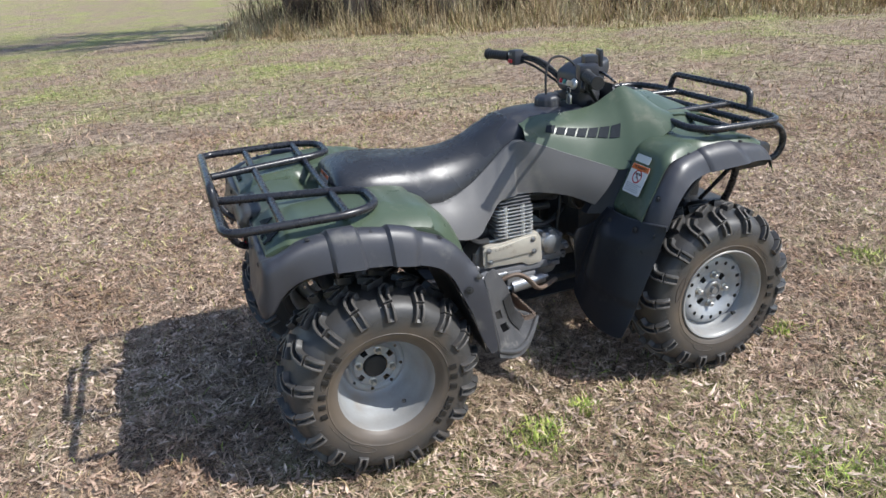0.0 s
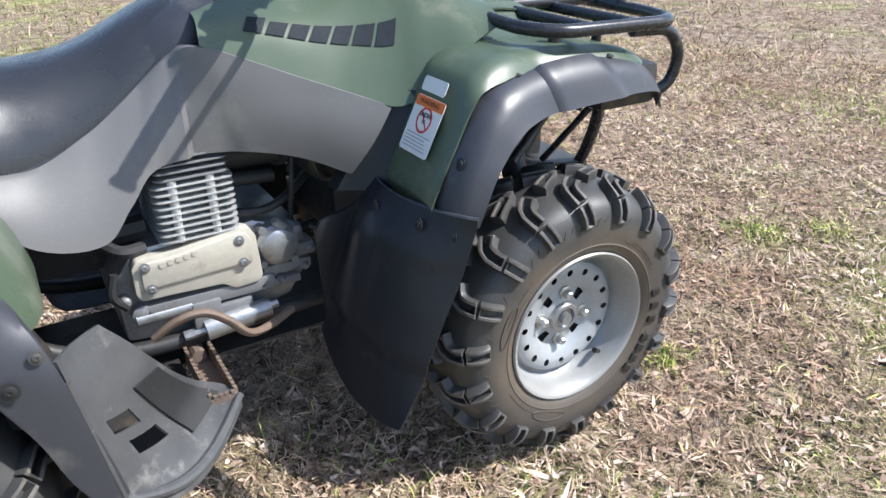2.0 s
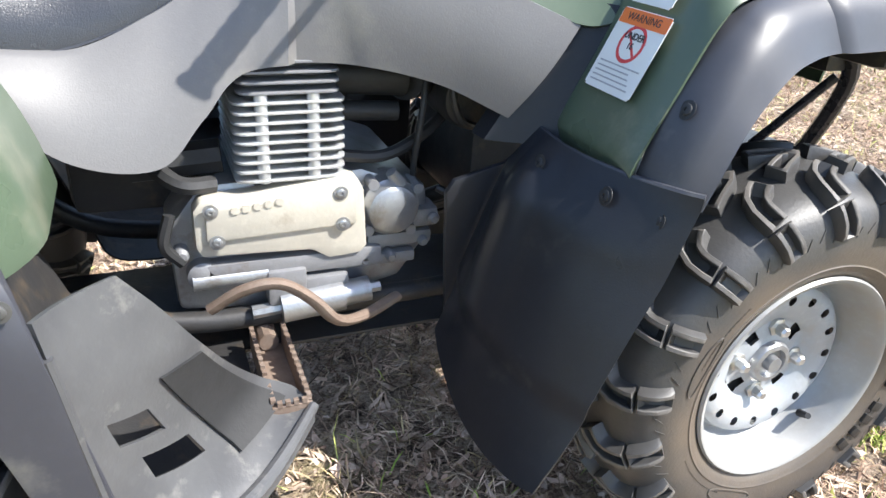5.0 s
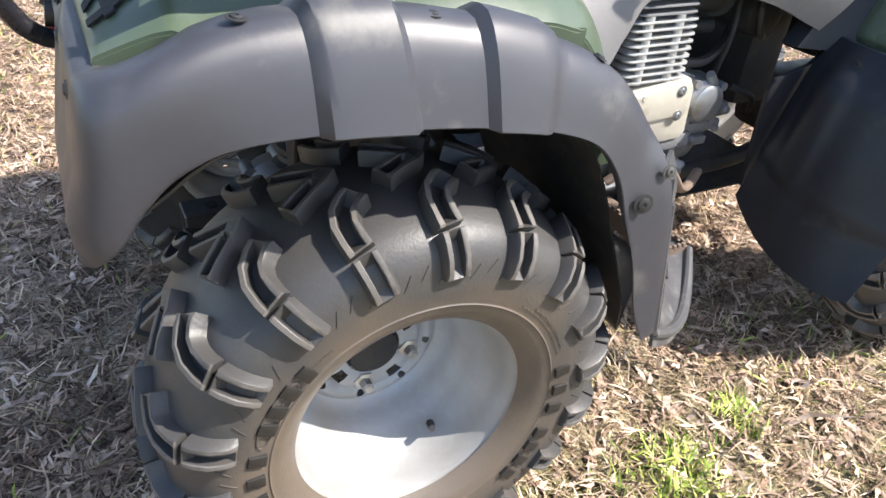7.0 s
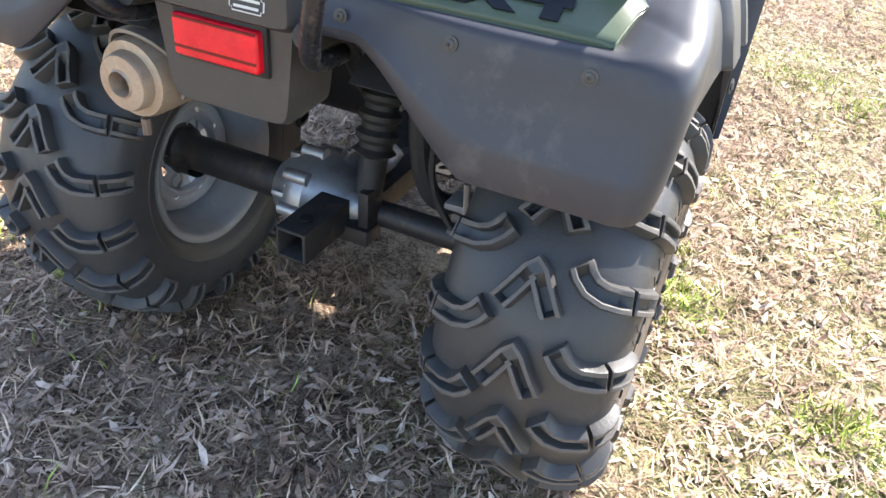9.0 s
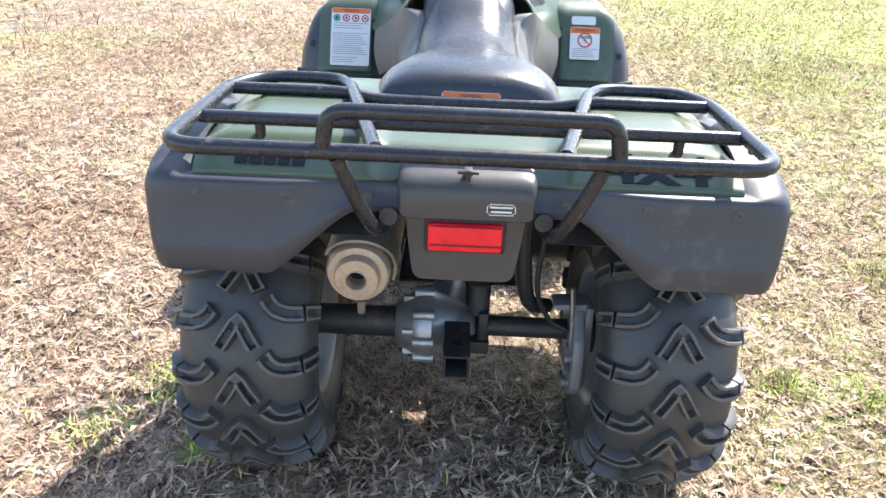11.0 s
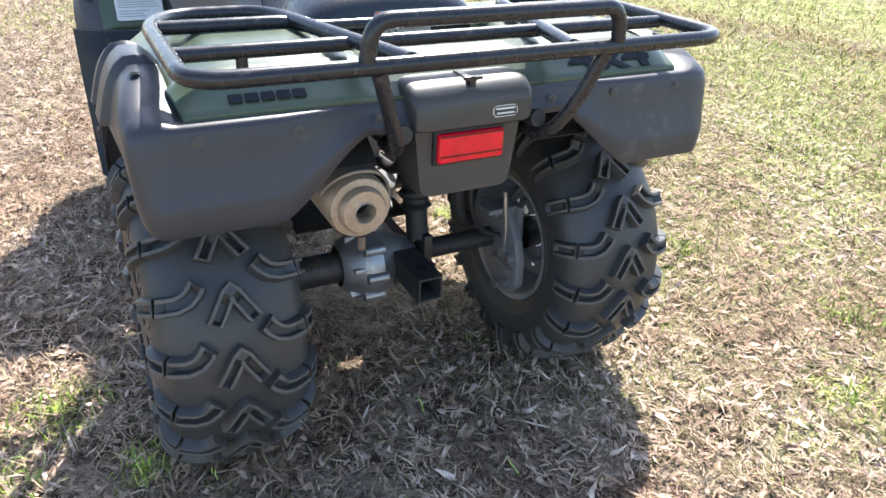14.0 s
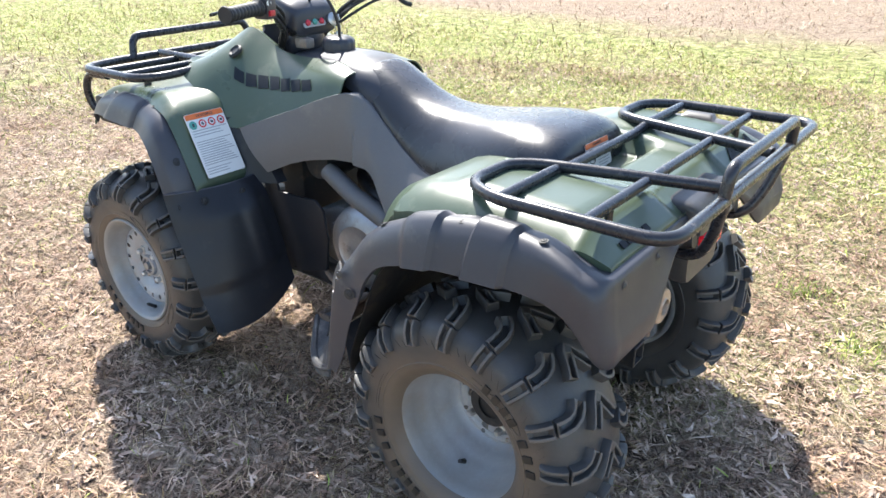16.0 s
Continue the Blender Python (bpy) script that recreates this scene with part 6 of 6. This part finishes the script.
    dk = ramp(far.outputs[0], [(0.0, (0.9, 0.9, 0.9)), (1.0, (0.0, 0.0, 0.0))])
    mr = n.new("ShaderNodeMapRange")
    mr.inputs[1].default_value, mr.inputs[2].default_value = -6.2, -4.8
    link(far.outputs[0], mr.inputs[0])
    n.remove(dk.node)
    inv = ramp(mr.outputs[0], [(0.0, (0.9, 0.9, 0.9)), (1.0, (0, 0, 0))])
    dirt = ramp(both.outputs[0], [(0.36, (0.20, 0.135, 0.095)), (0.55, (0.36, 0.265, 0.20)), (0.8, (0.50, 0.40, 0.32))])
    col = mix(inv, col, dirt)
    link(col, bsdf.inputs["Base Color"])
    bsdf.inputs["Roughness"].default_value = 0.9
    bsdf.inputs["Specular IOR Level"].default_value = 0.2
    b = n.new("ShaderNodeBump")
    b.inputs["Strength"].default_value, b.inputs["Distance"].default_value = 0.8, 0.03
    link(fine.outputs[0], b.inputs["Height"])
    link(b.outputs[0], bsdf.inputs["Normal"])
    return m


def ground_z(x, y):
    return 0.010 * math.sin(x * 2.1 + 1.3) * math.cos(y * 1.7) + 0.006 * math.sin(x * 5.3 + y * 4.1) - 0.020 - 0.035 * min(max(0.0, y - 3), 40)


bm = bmesh.new()
rings, seg = [], 144
for r in [0.0] + [0.12 * 1.075 ** k for k in range(118)]:
    if r == 0:
        centre = bm.verts.new((0.5, 0, ground_z(0.5, 0)))
        continue
    rings.append([bm.verts.new((0.5 + r * math.cos(t), r * math.sin(t), ground_z(0.5 + r * math.cos(t), r * math.sin(t)))) for t in (math.tau * i / seg for i in range(seg))])
for i in range(seg):
    bm.faces.new((centre, rings[0][i], rings[0][(i + 1) % seg]))
for a, b in zip(rings, rings[1:]):
    for i in range(seg):
        bm.faces.new((a[i], b[i], b[(i + 1) % seg], a[(i + 1) % seg]))
ground = tagged(part("ground", bm, soil_material(), None, "dry pale straw-covered field with sparse green grass"), category="ground", kind="structure")

rng = np.random.default_rng(7)


def scatter(name, x, y, length, width, tilt, mat, label, category, curl=0.3, heading=None, three=True):
    """Blades as bent strips of two quads, at the places x, y; tilt in radians from flat."""
    n = len(x)
    az = rng.uniform(0, math.tau, n) if heading is None else heading
    z0 = 0.010 * np.sin(x * 2.1 + 1.3) * np.cos(y * 1.7) + 0.006 * np.sin(x * 5.3 + y * 4.1) - 0.020
    z0 = z0 - 0.035 * np.clip(y - 3, 0, 40) + rng.uniform(0.0, 0.010, n) + 0.010 * np.sin(x * 61 + 3 * np.sin(y * 23)) * np.sin(y * 53 + 3 * np.sin(x * 19))
    d = np.stack([np.cos(az) * np.cos(tilt), np.sin(az) * np.cos(tilt), np.sin(tilt)], 1)
    s = np.stack([-np.sin(az), np.cos(az), rng.uniform(-0.6, 0.6, n)], 1) * width[:, None] / 2
    bend = np.stack([rng.normal(0, 1, n), rng.normal(0, 1, n), rng.normal(0, 0.5, n) - 0.2], 1) * (curl * length)[:, None] * 0.35
    p0 = np.stack([x, y, z0], 1)
    p1 = p0 + d * length[:, None] * 0.5
    p2 = p0 + d * length[:, None] + bend
    p2[:, 2] = np.maximum(p2[:, 2], z0 + 0.001)
    v = np.stack([p0 - s * 0.8, p0 + s * 0.8, p1 + s, p1 - s, p2], 1).reshape(-1, 3)
    k = np.arange(n)[:, None] * 5
    f = np.concatenate([k + [0, 1, 2, 3], k + [3, 2, 4]], 1)
    me = bpy.data.meshes.new(name)
    me.vertices.add(len(v)), me.loops.add(f.size), me.polygons.add(2 * n)
    me.vertices.foreach_set("co", v.ravel())
    me.loops.foreach_set("vertex_index", f.ravel())
    me.polygons.foreach_set("loop_start", (np.arange(n)[:, None] * 7 + [0, 4]).ravel())
    me.update()
    ob = part_mesh(name, me, mat, None, label, angle=0)
    return tagged(ob, category=category, kind="stuff")


STRAW = straw_material("dry_straw", [(0.05, 0.035, 0.028), (0.27, 0.18, 0.13), (0.55, 0.42, 0.315), (0.68, 0.54, 0.42), (0.36, 0.235, 0.17), (0.70, 0.585, 0.455), (0.47, 0.385, 0.205), (0.06, 0.043, 0.033)])
LEAF = straw_material("dead_leaf", [(0.22, 0.15, 0.115), (0.60, 0.48, 0.39), (0.40, 0.275, 0.205), (0.72, 0.62, 0.53)])
BLADE = straw_material("green_grass", [(0.13, 0.21, 0.035), (0.28, 0.38, 0.07), (0.44, 0.51, 0.11), (0.62, 0.60, 0.22)], 0.6, (0.8, 0.85, 0.7))


def patch(x, y):
    """How green the sward is at a place, 0 to 1."""
    v = np.sin(x * 1.7 + 0.6 * np.sin(y * 2.3)) + np.sin(y * 1.9 + 1.1 + 0.8 * np.sin(x * 1.4)) + 0.7 * np.sin(x * 4.1 + y * 3.3) + np.clip(-(y + 0.6) * 0.8, -0.25, 1.6) + np.clip((y - 3.0) * 0.3, 0, 0.8) * (x < 3)
    v = v - 1.2 * np.exp(-((x - 0.5) ** 2 + y ** 2) / 3.5)
    return np.clip((v - 0.5) / 1.8, 0, 1)


def spread(n, x0, x1, y0, y1):
    return rng.uniform(x0, x1, n), rng.uniform(y0, y1, n)


def near_field(n):
    """Places round the vehicle, thinning out with distance."""
    r = 0.2 + 4.8 * rng.uniform(0, 1, n) ** 0.62
    t = rng.uniform(0, math.tau, n)
    return 0.4 + r * np.cos(t) * 1.05, r * np.sin(t)


x, y = near_field(500000)
keep = rng.uniform(0, 1, len(x)) > 0.45 * patch(x, y)
x, y = x[keep], y[keep]
scatter("dry_grass", x, y, rng.gamma(4, 0.0070, len(x)) + 0.008, rng.uniform(0.0010, 0.0036, len(x)), np.abs(rng.normal(0.28, 0.32, len(x))), STRAW, "flattened dry straw lying all over the field", "dry grass", 0.5)
x, y = near_field(120000)
scatter("leaf_litter", x, y, rng.gamma(3, 0.0065, len(x)) + 0.008, rng.uniform(0.003, 0.012, len(x)), np.abs(rng.normal(0.15, 0.25, len(x))), LEAF, "grey-brown dead leaf scraps in the straw", "leaf litter", 0.7)
x, y = near_field(170000)
keep = rng.uniform(0, 1, len(x)) < 0.02 + 0.85 * patch(x, y) ** 1.3
x, y = x[keep], y[keep]
scatter("green_grass", x, y, rng.gamma(5, 0.006, len(x)) + 0.01, rng.uniform(0.0015, 0.0035, len(x)), rng.uniform(0.25, 1.3, len(x)), BLADE, "thin green grass coming up through the straw", "grass", 0.5)
r, t = 4.3 + 15 * rng.uniform(0, 1, 150000) ** 0.9, rng.uniform(0, math.tau, 150000)
keep = rng.uniform(0, 1, len(r)) > 0.6 * patch(0.5 + r * np.cos(t), r * np.sin(t))
r, t = r[keep], t[keep]
scatter("far_dry_grass", 0.5 + r * np.cos(t), r * np.sin(t), rng.gamma(4, 0.014, len(r)) + 0.025, rng.uniform(0.003, 0.010, len(r)), np.abs(rng.normal(0.5, 0.35, len(r))), STRAW, "dry straw further out over the field", "dry grass", 0.5)

r, t = 3.6 + 12 * rng.uniform(0, 1, 130000) ** 0.85, rng.uniform(0, math.tau, 130000)
x, y = 0.5 + r * np.cos(t), r * np.sin(t)
keep = (rng.uniform(0, 1, len(x)) < 0.06 + 0.7 * patch(x, y)) & (y > -6.0)
x, y = x[keep], y[keep]
scatter("far_green_grass", x, y, rng.gamma(5, 0.008, len(x)) + 0.015, rng.uniform(0.003, 0.008, len(x)), rng.uniform(0.25, 1.2, len(x)), BLADE, "green grass further out over the field", "grass", 0.5)

FIELD = straw_material("yellow_green_sward", [(0.22, 0.30, 0.055), (0.40, 0.46, 0.11), (0.62, 0.56, 0.28), (0.50, 0.52, 0.15), (0.68, 0.56, 0.39), (0.32, 0.40, 0.08)], 0.7, (0.85, 0.80, 0.70))
n = 150000
x = rng.uniform(-2.5, 9.5, n)
y = -0.75 - 5.0 * rng.uniform(0, 1, n) ** 0.85 + 0.35 * np.sin(x * 1.9) + 0.2 * np.sin(x * 5.3)
keep = (rng.uniform(0, 1, n) < np.clip((-y - 0.7) * 0.7, 0.05, 1.0) * np.clip(0.62 + 0.5 * np.sin(x * 2.7 + 1.5 * np.sin(y * 2.2)) * np.sin(y * 3.1 + x), 0.1, 1.0))
keep &= rng.uniform(0, 1, n) < np.clip((np.hypot(x - 0.5, y) - 1.5) / 1.3, 0.0, 1.0)
x, y = x[keep], y[keep]
scatter("field_sward", x, y, rng.gamma(4, 0.008, len(x)) + 0.012, rng.uniform(0.003, 0.008, len(x)), np.abs(rng.normal(0.25, 0.3, len(x))), FIELD, "short yellow-green sward mixed with straw", "grass", 0.5)

x, y = near_field(90000)
keep = (rng.uniform(0, 1, len(x)) < 0.55 * np.clip(0.5 + 0.7 * np.sin(x * 2.3 + 2.0 * np.sin(y * 1.7)) * np.sin(y * 2.9 + x), 0.08, 1.0)) & (rng.uniform(0, 1, len(x)) < np.clip((np.hypot(x - 0.5, y) - 1.4) / 1.2, 0, 1))
x, y = x[keep], y[keep]
scatter("open_sward", x, y, rng.gamma(4, 0.008, len(x)) + 0.010, rng.uniform(0.002, 0.006, len(x)), np.abs(rng.normal(0.3, 0.3, len(x))), FIELD, "yellow-green blades over the open field", "grass", 0.5)
x, y = near_field(34000)
keep = (rng.uniform(0, 1, len(x)) < np.clip((np.hypot((x - 0.35) / 1.3, y - 0.1) - 0.55) / 0.8, 0.06, 1.0)) & (rng.uniform(0, 1, len(x)) < np.clip(0.35 + 0.6 * np.sin(x * 3.1 + 1.4 * np.sin(y * 2.9)) * np.sin(y * 3.7 + 0.8 * np.sin(x * 4.3)), 0.05, 1.0))
x, y = x[keep], y[keep]
scatter("thin_sward", x, y, rng.gamma(4, 0.007, len(x)) + 0.010, rng.uniform(0.0015, 0.0045, len(x)), np.abs(rng.normal(0.35, 0.35, len(x))), FIELD, "thin yellow-green blades among the straw", "grass", 0.5)

TUFTS = [(0.45, -0.57, 0.09), (0.234, -0.885, 0.06), (0.257, -0.926, 0.05), (0.18, -1.10, 0.07), (-0.32, -1.28, 0.10), (1.673, -0.383, 0.05), (2.515, -0.01, 0.10), (2.726, -0.157, 0.08), (2.3, -0.75, 0.13), (2.05, -0.95, 0.10),
         (0.50, -0.55, 0.07), (0.15, 0.72, 0.09), (-0.04, 0.84, 0.07), (-0.10, 0.58, 0.05), (0.69, -0.50, 0.05), (1.2, -1.1, 0.1), (0.9, -1.5, 0.1), (-0.55, -0.95, 0.09)]
for tx, ty, tr in TUFTS:
    n = int(190 * tr / 0.08)
    rr, tt = tr * 1.25 * rng.uniform(0, 1, n) ** 0.75, rng.uniform(0, math.tau, n)
    ob = scatter("grass_tuft", tx + rr * np.cos(tt), ty + rr * np.sin(tt), rng.uniform(0.015, 0.050, n), rng.uniform(0.0018, 0.0045, n), rng.uniform(0.2, 1.3, n), BLADE, "small fresh green grass tuft in the straw", "grass tuft", 0.5)
    ob["group"] = "green tufts"

# ---- the field's edge: tall dead weeds and bare trees ----
WEED = straw_material("dead_weed_stalks", [(0.13, 0.095, 0.06), (0.50, 0.40, 0.24), (0.68, 0.58, 0.38), (0.34, 0.25, 0.15), (0.26, 0.28, 0.09), (0.74, 0.66, 0.46), (0.20, 0.15, 0.09)])
n = 52000
u = rng.uniform(0, 1, n)
ax, ay = 0.9 + u * 17.0, 19.6 - 14.6 * u ** 0.72
away = rng.gamma(1.7, 1.0, n) - 1.0 + 0.5 * np.sin(u * 37) + 0.3 * np.sin(u * 91)
nx, ny = 0.606, 0.795
wx, wy = ax + nx * away + rng.normal(0, 0.15, n), ay + ny * away + rng.normal(0, 0.15, n)
clump = 0.5 + 0.35 * np.sin(wx * 5.1 + 1.3 * np.sin(wy * 3.7)) + 0.35 * np.sin(wx * 11.3 + wy * 7.9)
keep = rng.uniform(0, 1, n) < np.clip(clump, 0.12, 1.0)
wx, wy, away, clump = wx[keep], wy[keep], away[keep], clump[keep]
n = len(wx)
scatter("tall_weeds", wx, wy, rng.uniform(0.2, 1.0, n) * np.clip(0.40 + away * 0.5, 0.14, 1.6) * (0.75 + 0.4 * np.clip(clump, 0, 1)), rng.uniform(0.004, 0.018, n), rng.normal(1.2, 0.42, n), WEED, "tall dead weeds and grasses along the field's edge", "weeds", 0.35)
# dark twiggy thicket behind the weeds
THICKET = straw_material("dark_thicket", [(0.030, 0.022, 0.018), (0.085, 0.060, 0.045), (0.05, 0.038, 0.03), (0.17, 0.125, 0.09), (0.04, 0.045, 0.02)], 0.9)
n = 26000
u = rng.uniform(0, 1, n)
away = 1.1 + rng.gamma(2.0, 0.9, n)
tx, ty = 0.9 + u * 19.0 + nx * away, 19.6 - 14.6 * u ** 0.72 + ny * away
keep = rng.uniform(0, 1, n) < np.clip(0.45 + 0.6 * np.sin(tx * 1.9 + 2.0 * np.sin(ty * 1.1)), 0.05, 1.0)
tx, ty = tx[keep], ty[keep]
n = len(tx)
scatter("thicket", tx, ty, rng.uniform(0.4, 1.7, n), rng.uniform(0.006, 0.022, n), rng.normal(1.1, 0.45, n), THICKET, "dark bare thicket behind the dead weeds", "bushes", 0.5)


BARK = material("bark", (0.13, 0.10, 0.075), 0.9, second=(0.07, 0.055, 0.04), scale=9, fine=60, bump=0.8, bump_scale=40)


def bare_tree(x, y, height, seed):
    """A leafless tree: a tapered trunk with limbs and twigs."""
    rnd = random.Random(seed)
    trunk, limbs = bmesh.new(), bmesh.new()
    pts, p = [], Vector((x, y, ground_z(x, y) - 0.05))
    for i in range(9):
        pts.append(p.copy())
        p = p + Vector((rnd.uniform(-0.12, 0.12), rnd.uniform(-0.12, 0.12), height / 8))
    tube(trunk, pts, [0.38 * (1 - 0.75 * i / 8) for i in range(9)], 10)

    def limb(a, way, length, r, depth):
        q, line, d = a.copy(), [a.copy()], way.copy()
        for _ in range(5):
            d = (d + Vector((rnd.uniform(-0.3, 0.3), rnd.uniform(-0.3, 0.3), rnd.uniform(-0.05, 0.25)))).normalized()
            q = q + d * length / 5
            line.append(q.copy())
        tube(limbs, line, [r * (1 - 0.8 * i / 5) for i in range(6)], 5)
        if depth:
            for k in range(3):
                at = line[rnd.randint(1, 5)]
                limb(at, (d + Vector((rnd.uniform(-1, 1), rnd.uniform(-1, 1), rnd.uniform(-0.3, 0.6)))).normalized(), length * 0.6, r * 0.5, depth - 1)

    for k in range(14):
        t = rnd.uniform(2.5, 8)
        i = min(int(t), 7)
        a = pts[i].lerp(pts[i + 1], t - i)
        h = rnd.uniform(0, math.tau)
        limb(a, Vector((math.cos(h), math.sin(h), rnd.uniform(0.2, 0.9))).normalized(), height * rnd.uniform(0.2, 0.4), 0.11, 2)
    tree = tagged(new("bare_tree"), "leafless tree standing in dead weeds at the field's edge", "tree", "trees at the field's edge")
    part("trunk", trunk, BARK, tree)
    part("branches", limbs, BARK, tree)


bare_tree(4.6, 17.2, 15.0, 3)
bare_tree(7.5, 19.5, 17.0, 5)
bare_tree(10.5, 13.5, 12.0, 9)
bare_tree(3.4, 19.6, 13.0, 11)
bare_tree(6.6, 16.0, 14.0, 21)
bare_tree(6.0, 21.5, 16.0, 27)
